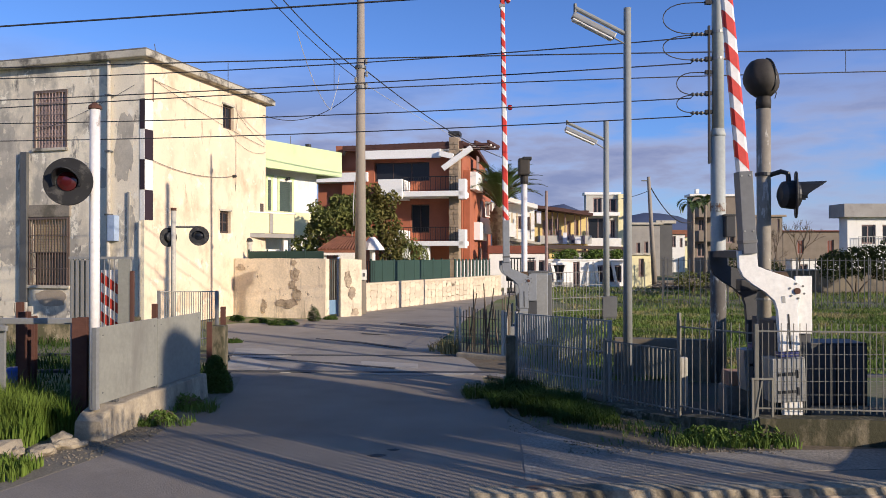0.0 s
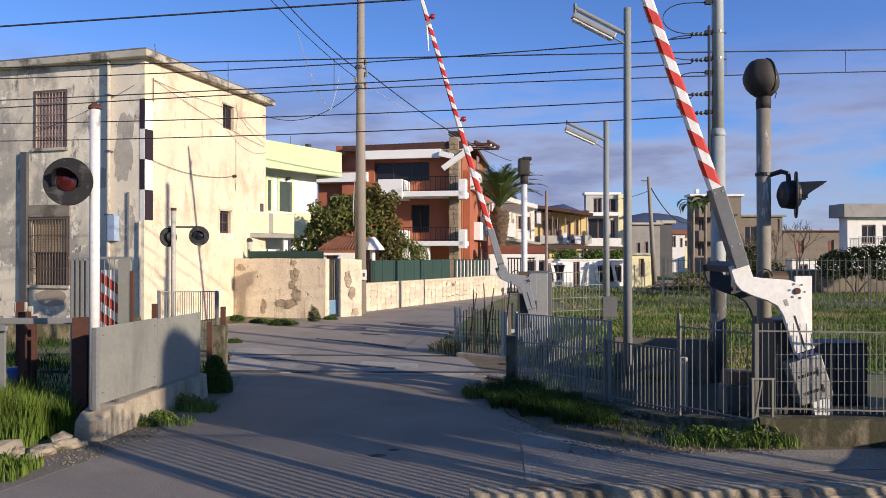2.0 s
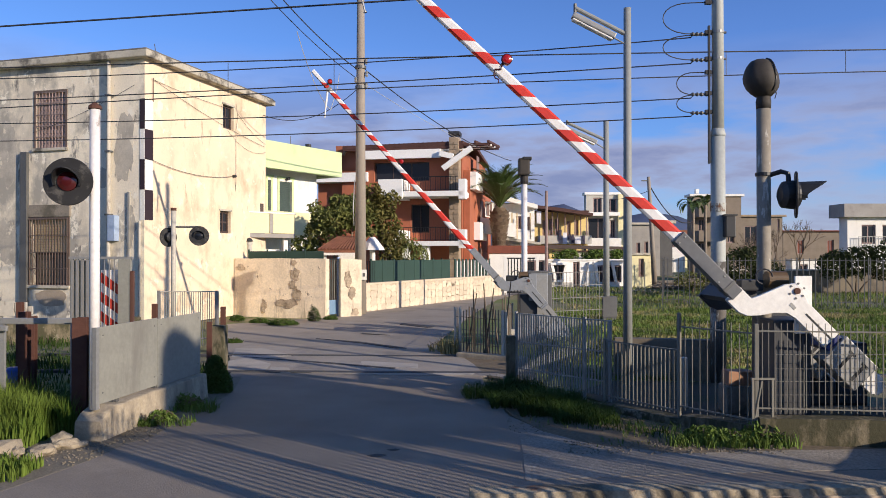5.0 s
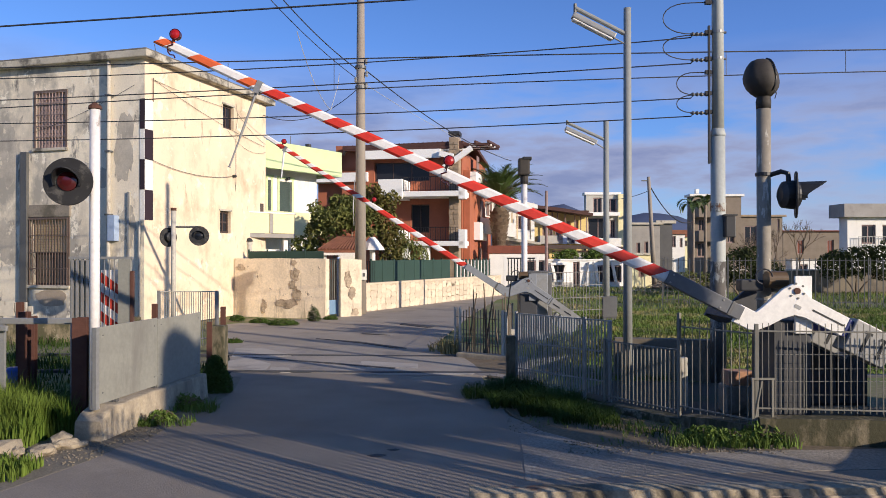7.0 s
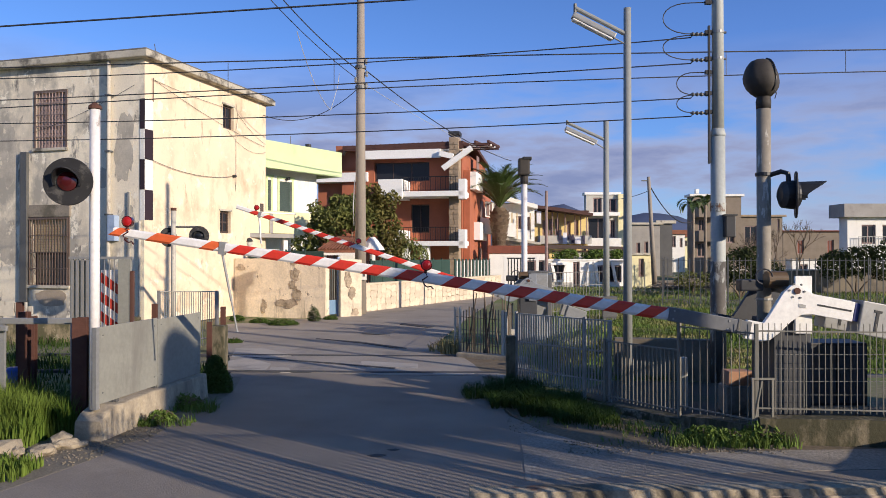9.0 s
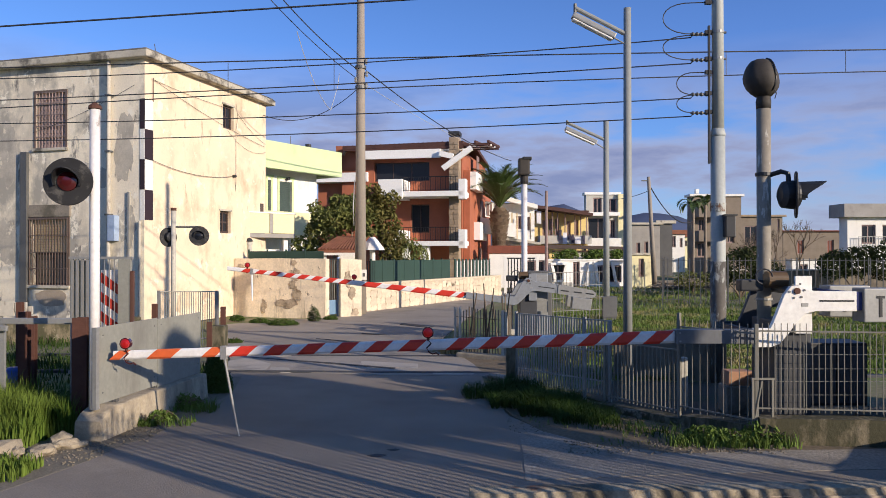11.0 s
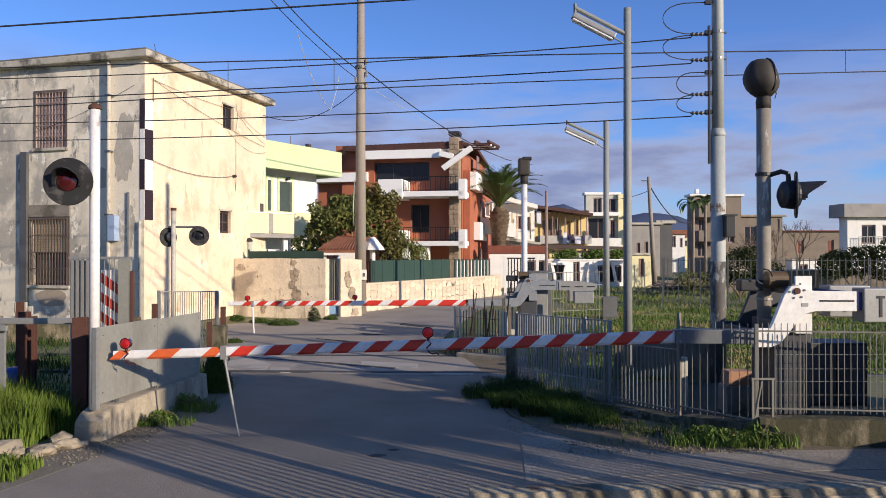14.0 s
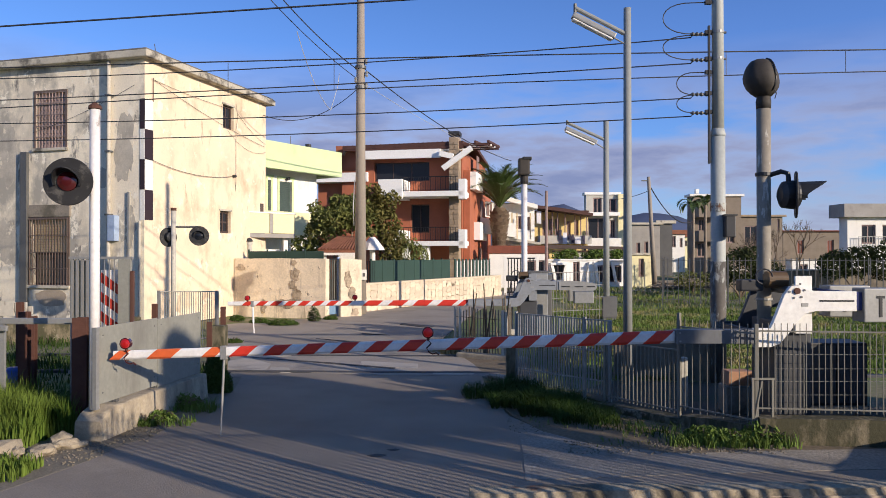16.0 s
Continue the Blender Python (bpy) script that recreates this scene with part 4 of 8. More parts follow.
    part("bracket", rod((0.335, -0.03, 7.145), (0.335, -0.03, 6.466), 0.01, seg=6), M["rust"], th)
    part("cable", tube(sag((0.335, -0.04, 7.1), (6.6, -0.04, 6.05), 0.12), 0.006), M["wire"], th)
    part("cable", tube(sag((4.75, -0.04, 6.95), (6.65, -0.04, 6.15), 0.1), 0.006), M["wire"], th)
    part("cable", tube(sag((-0.04, 0.3, 6.889), (-0.04, 3.842, 5.698), 0.1), 0.005), M["wire"], th)


def build_green_house():
    th = thing("green_house", (-8.2, 34), "two-storey house with pale green parapet and white walls", "house", turn=56.6, local=True)
    L = 3.375
    w1, w2 = (-0.155, 0.299, 3.934, 5.558), (0.836, 1.649, 3.933, 5.55)
    g = (-0.016, 5.291, 6.556, 7.753)
    part("wall", wall_grid(L, 6.4, 0.3, [(max(w1[0], 0.1), w1[1], w1[2], w1[3]), w2]), M["white_wall"], th, "white rendered wall")
    part("wall", right_way(wall_grid(8.6, 6.4, 0.3, [], m=Matrix.Translation((0, 0.302, 0)) @ SIDE)), M["white_wall"], th)
    part("wall", right_way(wall_grid(8.6, 6.4, 0.3, [], m=Matrix.Translation((L - 0.3, 0.302, 0)) @ SIDE)), M["white_wall"], th)
    E2 = 4.146
    part("parapet", box(-1.6, E2, -1.0, -0.75, 5.96, 7.2, bevel=0.02), M["green_wall"], th, "pale green parapet")
    part("parapet", box(E2 - 0.25, E2, -0.745, 8.5, 5.96, 7.2, bevel=0.02), M["green_wall"], th)
    part("roof", box(-1.6, E2 - 0.26, -0.74, 8.5, 6.15, 6.4), M["grey_wall"], th, "flat roof slab and overhang")
    for w in ((max(w1[0], 0.1), w1[1], w1[2], w1[3]), w2):
        louvres(th, w, None, M["shutter_green"], label="dark green louvred shutter")
        for a, b in ((w[0] - 0.12, w[0] - 0.002), (w[1] + 0.002, w[1] + 0.12)):
            part("surround", face_box(a, b, w[2], w[3] + 0.12, 0.03, 0.0), M["green_wall"], th, "pale green window surround")
        part("surround", face_box(w[0] - 0.16, w[1] + 0.16, w[3] + 0.122, w[3] + 0.24, 0.05, 0.0), M["green_wall"], th)
    part("lamp", rod((1.275, -0.2, 5.687), (1.275, 0, 5.687), 0.08, seg=10), M["wire"], th, "small wall lamp")
    part("balcony", box(-4.5, 3.212, -1.5, 0.0, 3.3, 3.5), M["white_wall"], th, "balcony floor")
    part("balcony_front", box(-4.5, 2.2, -1.62, -1.505, 2.95, 4.0, bevel=0.02), M["yellow_wall"], th, "pale yellow balcony front")
    railing(th, 2.3, 3.212, 3.5, 4.25, -1.45, None, 0.2)
    part("aerial", rod((2.573, 1, 6.4), (2.573, 1, 8.0), 0.02, seg=6), M["galv_dark"], th, "roof aerial")
    part("roof_cap", rod((1.838, -0.9, 7.2), (1.838, -0.9, 7.34), 0.14, seg=10), M["wire"], th)
    part("porch", box(-4.5, 1.6, -2.3, -1.7, 2.05, 2.3), M["white_wall"], th, "white porch ledge")


def build_red_house():
    th = thing("red_house", (1.18, 45), "three-storey brick-red house with white balconies and brown roof", "house", turn=168.5, local=True)
    # x runs along the front away from the corner, y points outwards here, so faces are written with negative depths
    flip = Matrix.Diagonal((1, -1, 1, 1))
    L = 9.563
    up = 7.744
    win_a, win_b, win_c = (2.06, 5.621, 6.642, 7.839), (2.06, 3.246, 3.431, 5.182), (6.659, 7.481, 7.384, 8.277)
    eave = 8.503
    part("wall", right_way(wall_grid(up, eave, 0.35, [win_a, win_b], m=flip)), M["red_wall"], th, "brick-red rendered front")
    part("wing", right_way(box(up, L, -0.6, -9, 0, 6.687)), M["red_wall"], th, "lower side wing")
    part("wing_band", right_way(box(5.991, L + 0.2, 0.3, -9, 6.651, 7.225)), M["bright_white"], th, "white band of the terrace")
    part("attic", right_way(wall_grid(1.9, 1.75, 0.3, [(0.45, 1.2, 0.35, 1.3)], m=Matrix.Translation((6.25, 0, 7.204)) @ flip)), M["red_wall"], th, "attic wall with small arched window")
    a0 = 6.25 + 0.45
    part("attic_window", right_way(box(a0, a0 + 0.75, -0.15, -0.2, 7.204 + 0.35, 7.204 + 1.3)), M["glass"], th)
    arch = [(a0 - 0.14 + 0.515 - 0.52 * math.cos(math.pi * k / 8), 7.204 + 1.15 + 0.42 * math.sin(math.pi * k / 8)) for k in range(9)]
    part("arch", tube([(x, 0.06, z) for x, z in arch], 0.09), M["stone"], th, "brick arch over the attic window")
    part("wall", right_way(box(0.0, 0.35, -0.36, -10, 0, eave)), M["red_wall"], th)
    part("wall", right_way(box(up - 0.3, up, -0.36, -10, 0, eave)), M["red_wall"], th)
    part("wall", right_way(box(0.36, up - 0.31, -9.7, -10, 0, eave)), M["red_wall"], th)
    window(th, win_a, flip, M["shutter_dark"], M["glass"], set_in=0.25, bars=(2, 0), fw=0.07, label="wide dark glazed window")
    window(th, win_b, flip, M["shutter_dark"], M["glass"], set_in=0.2, bars=(1, 0), fw=0.07, label="dark balcony door")
    # roof: dark tiled slope over a white fascia
    bm = bmesh.new()
    zr = 8.968
    pts = [(-0.2, 0.9, eave + 0.4), (up - 0.35, 0.9, eave + 0.3), (up - 0.35, -5, zr + 0.2), (-0.2, -5, zr + 0.36), (-0.2, -10.5, eave + 0.3), (up - 0.35, -10.5, eave + 0.2)]
    v = [bm.verts.new(p) for p in pts] + [bm.verts.new((p[0], p[1], p[2] - 0.22)) for p in pts]
    for f in ((0, 1, 2, 3), (3, 2, 5, 4), (9, 8, 7, 6), (10, 11, 8, 9), (0, 6, 7, 1), (4, 5, 11, 10), (1, 7, 8, 2), (2, 8, 11, 5), (0, 3, 9, 6), (3, 4, 10, 9)):
        bm.faces.new([v[i] for i in f])
    roof = part("roof", right_way(bm), M["roof_tile"], th, "dark brown tiled roof")
    for k in range(26):
        x = -0.15 + k * (up - 0.25) / 25
        part("roof_tile", tube([(x, 0.92, eave + 0.4 - 0.013 * (x + 1.2)), (x, -4.95, zr + 0.39 - 0.024 * (x + 1.2))], 0.04, seg=5), M["roof_tile"], roof)
    part("fascia", right_way(box(1.169, 6.176, 0.95, 0.75, 7.94, 8.468, bevel=0.01)), M["bright_white"], th, "white fascia beam")
    part("eave_board", right_way(box(-0.2, up - 0.4, 0.88, 0.72, 8.485, eave + 0.27)), M["roof_tile"], th, "brown eave board")
    part("soffit", right_way(box(-0.5, 6.176, 0.74, -0.0, 8.362, 8.468)), M["bright_white"], th)
    # white slanted beams at the corner
    for x0, z0, x1, z1 in ((0.991, 7.246, -0.767, 8.448), (1.204, 8.155, 0.355, 7.959)):
        d = Vector((x1 - x0, 0, z1 - z0))
        m = Matrix.Translation(((x0 + x1) / 2, 1.1, (z0 + z1) / 2)) @ d.to_track_quat("X", "Z").to_matrix().to_4x4()
        part("slanted_beam", right_way(box(-d.length / 2, d.length / 2, -0.1, 0.1, -0.16, 0.16, m=m)), M["bright_white"], th, "white slanted roof beam")
    ch = part("chimney", right_way(box(0.038, 0.637, 1.0, 0.2, 0, 9.138, bevel=0.02)), M["stone"], th, "rough stone chimney stack")
    part("chimney_cap", right_way(box(0.003, 0.673, 1.05, 0.15, 9.277, 9.485, bevel=0.02)), M["wire"], ch)
    rnd = random.Random(5)
    zz = 0.3
    while zz < 8.965:
        for k in range(2):
            w = 0.28
            x = 0.038 + 0.02 + k * 0.3
            part("stone", right_way(box(x, x + w * rnd.uniform(0.8, 1.0), 1.04, 0.98, zz, zz + 0.2 * rnd.uniform(0.7, 1.0))), M["stone"], ch)
        zz += 0.3
    # balconies
    for z_slab, z_low, z_rail in ((5.835, 5.521, 6.673), (2.868, 2.589, 3.671)):
        b = part("balcony", right_way(box(-0.4, 3.355, 1.9, 0.0, z_low, z_slab, bevel=0.02)), M["bright_white"], th, "white balcony slab")
        railing(b, -0.067, 3.246, z_slab, z_rail, 1.8, None, 0.15)
    part("balcony_block", right_way(box(3.283, 4.775, 2.0, 0.0, 5.412, 6.575, bevel=0.02)), M["bright_white"], th, "white balcony parapet")
    part("balcony_block", right_way(box(3.283, 4.227, 1.9, 0.0, 2.452, 3.543, bevel=0.02)), M["bright_white"], th, "white balcony parapet")
    for zz0, zz1 in ((2.446, 3.552), (5.35, 6.526)):
        part("balcony_block", right_way(box(-0.523, -0.102, 1.9, 1.2, zz0, zz1, bevel=0.02)), M["bright_white"], th, "white balcony parapet")
    for px0 in (3.21, 1.988, 4.227):
        part("pillar", right_way(box(px0 - 0.25, px0 + 0.25, 1.7, 1.2, 0, 2.554)), M["bright_white"], th, "white ground-floor pillar")
    # side towards the street
    fl = Matrix.Translation((0, 0, 0)) @ Matrix(((0, -1, 0, 0), (-1, 0, 0, 0), (0, 0, 1, 0), (0, 0, 0, 1)))
    part("side_wall", right_way(box(-0.02, -0.4, -0.4, -9.9, 0, 7.292)), M["red_wall"], th)
    for z0, z1, y0, y1 in ((3.0, 4.15, -2.0, -5.0), (6.1, 7.2, -0.5, -3.4)):
        part("side_balcony", right_way(box(-0.8, -0.4, y0, y1, z0, z1, bevel=0.02)), M["bright_white"], th, "white side balcony parapet")
    for z0, y0 in ((4.2, -4.6), (7.0, -3.0), (1.0, -4)):
        part("side_window", right_way(box(-0.46, -0.4, y0, y0 - 0.9, z0, z0 + 1.5)), M["shutter"], th)
    # open pergola roof at the street corner
    for k in range(9):
        y = 0.7 - k * 0.6
        part("rafter", right_way(box(-1.75, -0.22, y, y + 0.13, eave + 0.12 + 0.05 * k, eave + 0.26 + 0.05 * k)), M["bright_white"] if k in (2, 5) else M["roof_tile"], th, "projecting rafter of the open roof")
    for x, dz in ((-1.78, 0.0), (-1.0, 0.0)):
        bm = bmesh.new()
        vs = [bm.verts.new(p) for p in ((x, 0.9, eave + 0.26), (x + 0.12, 0.9, eave + 0.26), (x + 0.12, -4.4, eave + 0.68), (x, -4.4, eave + 0.68))]
        f0 = bm.faces.new(vs)
        g = bmesh.ops.extrude_face_region(bm, geom=[f0])
        bmesh.ops.translate(bm, verts=[e for e in g["geom"] if isinstance(e, bmesh.types.BMVert)], vec=(0, 0, 0.14))
        part("purlin", right_way(bm), M["roof_tile"], th, "dark sloping beam over the rafters")



def build_terrace():
    """The yellow terrace of the neighbour, close behind the boundary wall."""
    a, b = Vector((*(-7.093, 25.9), 0)), Vector((*(-5.562, 27.6), 0))
    d = (b - a).normalized()
    th = thing("yellow_terrace", a, "pale yellow terrace front beside the cream house", "terrace", turn=math.degrees(math.atan2(d.y, d.x)), local=True)
    L = (b - a).length
    part("parapet", box(0, L, 0, 0.14, 2.86, 3.58, bevel=0.01), M["yellow_wall"], th, "pale yellow terrace parapet")
    part("coping", box(-0.03, L + 0.03, -0.03, 0.17, 3.582, 3.63), M["white_wall"], th)
    part("pilaster", box(1.15, 1.3, -0.03, -0.001, 2.86, 3.57), M["grey_wall"], th, "dark strip on the terrace front")
    part("slab", box(0, L, 0.0, 0.9, 2.7, 2.848), M["grey_wall"], th, "terrace slab")
    # no real beam: a dark box paints the shaded opening
    part("beam", box(0.0, 1.1, 0.3, 0.5, 3.58, 3.95), M["shutter_dark"], th, "solid dark box in place of the shaded opening above the terrace")
    for x in (0.3, L - 0.2):
        part("pillar", box(x - 0.1, x + 0.1, 0.3, 0.5, 0, 2.698), M["white_wall"], th)


build_terrace()
build_cream_house()
build_green_house()
build_red_house()


# ---- walls, gate and fences along the far street ----
def strip_wall(name, a, b, h0, h1, thick, material, label, kind="structure", n=24, rough=0.02, back=True):
    """A free-standing wall from a to b on the ground, with an uneven top edge."""
    a, b = Vector((*a, 0)), Vector((*b, 0))
    d = (b - a).normalized()
    nrm = Vector((-d.y, d.x, 0)) * thick
    bm = bmesh.new()
    rows = []
    for i in range(n + 1):
        p = a.lerp(b, i / n)
        z = h0 + (h1 - h0) * i / n + rough * noise.noise(p * 1.7)
        q = Vector((0, 0, 0))
        w = nrm.normalized() * 0.02 * noise.noise(p * 0.9)
        rows.append([bm.verts.new(p + w - Vector((0, 0, 0.1))), bm.verts.new(p - w * 0.6 + Vector((0, 0, z * 0.5))), bm.verts.new(p + Vector((0, 0, z))), bm.verts.new(p + nrm + Vector((0, 0, z))), bm.verts.new(p + nrm - Vector((0, 0, 0.1)))])
    for u, v in zip(rows, rows[1:]):
        for k in range(4):
            bm.faces.new((u[k], v[k], v[k + 1], u[k + 1]))
    bm.faces.new(rows[0])
    bm.faces.new(rows[-1][::-1])
    right_way(bm)
    return solo(name, bm, material, label, "wall", kind=kind)


strip_wall("boundary_wall", (-7.125, 25.1), (-3.865, 24.159), 1.96, 1.95, 0.3, M["wall_old"], "crumbling cream rendered boundary wall with bare patches")
strip_wall("boundary_wall", (-3.424, 24.595), (-2.758, 24.9), 1.95, 1.9, 0.3, M["wall_old"], "short crumbling wall beside the gate", n=6)


def bare_patch(cx, cz, rx, rz, seed, ends=((-7.125, 25.1), (-3.865, 24.159))):
    """A shallow hollow where render has fallen off the boundary wall."""
    a, b = Vector((*ends[0], 0)), Vector((*ends[1], 0))
    d = (b - a).normalized()
    nrm = Vector((d.y, -d.x, 0))
    rnd = random.Random(seed)
    bm = bmesh.new()
    ring = []
    for k in range(48):
        ang = math.tau * k / 48
        s = 0.85 + 0.5 * noise.noise((math.cos(ang) * 1.5, math.sin(ang) * 1.5, seed * 3.1)) + 0.22 * noise.noise((math.cos(ang) * 6, math.sin(ang) * 6, seed * 5.3)) + rnd.uniform(-0.04, 0.04)
        ring.append(bm.verts.new(a + d * (cx + rx * s * math.cos(ang)) + Vector((0, 0, cz + rz * s * math.sin(ang))) + nrm * 0.026))
    bm.faces.new(ring)
    g = bmesh.ops.extrude_face_region(bm, geom=bm.faces[:])
    bmesh.ops.translate(bm, verts=[e for e in g["geom"] if isinstance(e, bmesh.types.BMVert)], vec=-nrm * 0.05)
    right_way(bm)
    return bm


wall_ob = bpy.data.objects["boundary_wall"]
for args in ((2.3, 1.45, 0.22, 0.2, 1), (2.2, 1.1, 0.15, 0.13, 2), (2.35, 0.75, 0.17, 0.3, 3), (2.05, 0.45, 0.42, 0.2, 4), (1.15, 0.35, 0.1, 0.28, 5), (0.25, 1.65, 0.2, 0.1, 6), (2.25, 1.82, 0.12, 0.09, 7)):
    part("bare_patch", bare_patch(*args), M["bare_masonry"], wall_ob, "bare masonry where render fell off")
wall_ob = bpy.data.objects["boundary_wall.001"]
for args in ((0.25, 1.25, 0.12, 0.3, 8), (0.4, 0.8, 0.14, 0.25, 9), (0.5, 0.15, 0.15, 0.15, 10)):
    part("bare_patch", bare_patch(*args, ends=((-3.424, 24.595), (-2.758, 24.9))), M["bare_masonry"], wall_ob, "bare masonry where render fell off")


def build_gate():
    a, b = Vector((*(-3.862, 24.375), 0)), Vector((*(-3.455, 24.818), 0))
    th = thing("metal_gate", a, "narrow iron gate with dark bars over a blue sheet", "gate", turn=math.degrees(math.atan2(b.y - a.y, b.x - a.x)), local=True)
    L = (b - a).length
    part("gate_post", box(-0.02, 0.04, 0.05, 0.12, 0, 1.95), M["galv"], th)
    part("gate_post", box(L - 0.08, L, 0.05, 0.12, 0, 2.0), M["blue_box"], th)
    part("lower_sheet", box(0.045, L - 0.085, 0.07, 0.1, 0.08, 0.56, bevel=0.01), M["green_gate"], th, "blue painted sheet")
    for k in range(6):
        x = 0.08 + (L - 0.2) * k / 5
        part("bar", box(x - 0.012, x + 0.012, 0.07, 0.1, 0.562, 1.9), M["fence_pale"], th)
    part("rail", box(0.045, L - 0.085, 0.065, 0.105, 1.9, 1.95), M["iron_black"], th)


build_gate()


def build_stone_wall():
    a, b = Vector((*(-2.841, 26.765), 0)), Vector((*(2.934, 37.397), 0))
    d = (b - a).normalized()
    L = (b - a).length
    th = thing("stone_wall", a, "low wall of pale irregular stones with a flat coping", "wall", turn=math.degrees(math.atan2(d.y, d.x)), local=True, kind="structure")
    part("core", box(0, L, -0.012, 0.4, -0.1, 0.96), M["joint_pale"], th)
    part("coping", box(-0.05, L + 0.05, -0.03, 0.45, 0.962, 1.04, bevel=0.01), M["pale_stone"], th, "flat pale coping")
    rnd = random.Random(3)
    shapes = []
    for k in range(8):
        bm = bmesh.new()
        n = rnd.randint(6, 8)
        vs = [bm.verts.new((0.5 * rnd.uniform(0.8, 1.05) * math.cos(math.tau * i / n), 0, 0.5 * rnd.uniform(0.8, 1.05) * math.sin(math.tau * i / n))) for i in range(n)]
        f = bm.faces.new(vs)
        g = bmesh.ops.inset_region(bm, faces=[f], thickness=0.1, depth=0.0)
        bmesh.ops.translate(bm, verts=f.verts, vec=(0, -0.06, 0))
        g = bmesh.ops.extrude_edge_only(bm, edges=[e for e in bm.edges if e.is_boundary])
        bmesh.ops.translate(bm, verts=[e for e in g["geom"] if isinstance(e, bmesh.types.BMVert)], vec=(0, 0.05, 0))
        right_way(bm)
        me = bpy.data.meshes.new("stone")
        bm.to_mesh(me)
        bm.free()
        me.materials.append(M["pale_stone"])
        shapes.append(me)
    x = 0.0
    while x < L - 0.3:
        z = 0.0
        w = rnd.uniform(0.28, 0.46)
        while z < 0.8:
            h = rnd.uniform(0.18, 0.34)
            ob = new("stone", shapes[rnd.randrange(8)])
            ob.parent = th
            ob.matrix_basis = Matrix.Translation((x + w / 2 + rnd.uniform(-0.04, 0.04), 0.03, min(z + h / 2, 0.96 - h / 2))) @ Matrix.Rotation(rnd.uniform(-0.3, 0.3), 4, "Y") @ Matrix.Diagonal((w * 1.22, 1, h * 1.25, 1))
            z += h * 0.97
        x += w * 0.96
    # screens on the wall
    f = thing("garden_fence", a, "dark green screened garden fence on the stone wall", "fence", turn=math.degrees(math.atan2(d.y, d.x)), local=True)
    def along(px):
        q = (px - 784) / 1300
        return (q * a.y - a.x) / (d.x - q * d.y)
    for k in range(8):
        x0, x1 = along(664) + (along(803) - along(664)) * k / 8, along(664) + (along(803) - along(664)) * (k + 1) / 8
        part("screen", box(x0 + 0.03, x1 - 0.03, 0.17, 0.2, 1.045, 1.86), M["green_fence"], f, "dark green privacy screen")
        part("post", box(x0 - 0.028, x0 + 0.028, 0.16, 0.22, 1.042, 1.92), M["green_fence"], f)
    for k in range(7):
        x = along(645) + 0.15 * k
        part("bar", box(x, x + 0.035, 0.17, 0.2, 1.042, 1.85), M["iron_black"], f)
    n = 21
    for k in range(n):
        x = along(812) + (along(872) - along(812)) * k / (n - 1)
        part("picket", box(x - (0.03 if k % 2 else 0.075), x + (0.03 if k % 2 else 0.075), 0.17, 0.2, 1.042, 1.8 if k % 2 else 1.88), M["white_wall"] if k % 2 else M["green_fence"], f, "painted fence picket")
    # sliding gate at the end
    gate = thing("driveway_gate", (b.x + 0.3, b.y + 0.4), "dark red barred driveway gate with white posts", "gate", local=True)
    for k in range(9):
        part("bar", box(0.1 + k * 0.16, 0.15 + k * 0.16, 0, 0.03, 0.1, 1.85), M["iron_black"], gate)
    part("rail", box(0.05, 1.5, -0.01, 0.04, 1.85, 1.92), M["iron_black"], gate)
    part("rail", box(0.05, 1.5, -0.01, 0.04, 0.1, 0.18), M["iron_black"], gate)
    for x in (-0.1, 1.55):
        part("gate_post", box(x, x + 0.14, -0.05, 0.09, 0, 1.98, bevel=0.01), M["white_wall"], gate)


build_stone_wall()


def street_kiosk():
    """The tiled porch roof in the garden, half hidden by the tree."""
    th = thing("garden_porch", (-3.547, 29, 1.431), "small garden porch with terracotta tiled roof", "porch", local=True)
    z = 1.431
    th.location.z = 0
    bm = bmesh.new()
    e, t = 2.256, 2.769
    pts = [(-1.25, -0.8, e), (0.45, -0.8, e), (0.3, 1.0, t), (-0.75, 1.0, t)]
    v = [bm.verts.new(p) for p in pts] + [bm.verts.new((p[0], p[1], p[2] - 0.1)) for p in pts]
    for f in ((0, 1, 2, 3), (7, 6, 5, 4), (0, 4, 5, 1), (1, 5, 6, 2), (2, 6, 7, 3), (3, 7, 4, 0)):
        bm.faces.new([v[i] for i in f])
    roof = part("roof", right_way(bm), M["terracotta"], th, "terracotta tiled roof")
    for k in range(14):
        u = k / 13
        part("roof_tile", tube([(-1.23 + 1.66 * u, -0.82, e + 0.02), (-0.73 + 1.01 * u, 1.0, t + 0.02)], 0.05, seg=5), M["terracotta"], roof)
    for x in (-1.05, 0.3):
        part("post", box(x - 0.08, x + 0.08, -0.6, -0.45, 0, e - 0.1), M["white_wall"], th)
    part("beam", box(-1.2, 0.42, -0.78, -0.62, e - 0.2, e - 0.101), M["white_wall"], th)
    part("back_wall", box(-0.7, 0.25, 0.8, 0.95, 0, t - 0.12), M["white_wall"], th)
    c = thing("stone_canopy", (-2.88, 30, 2.331), "small white shell-shaped canopy roof", "canopy", local=True)
    c.location.z = 0
    part("roof", lathe([(0.5, 2.262), (0.46, 2.35), (0.26, 2.62), (0.1, 2.8)], 10), M["white_wall"], c)
    part("post", rod((0, 0, 0), (0, 0, 2.262), 0.12, seg=10), M["white_wall"], c)


street_kiosk()


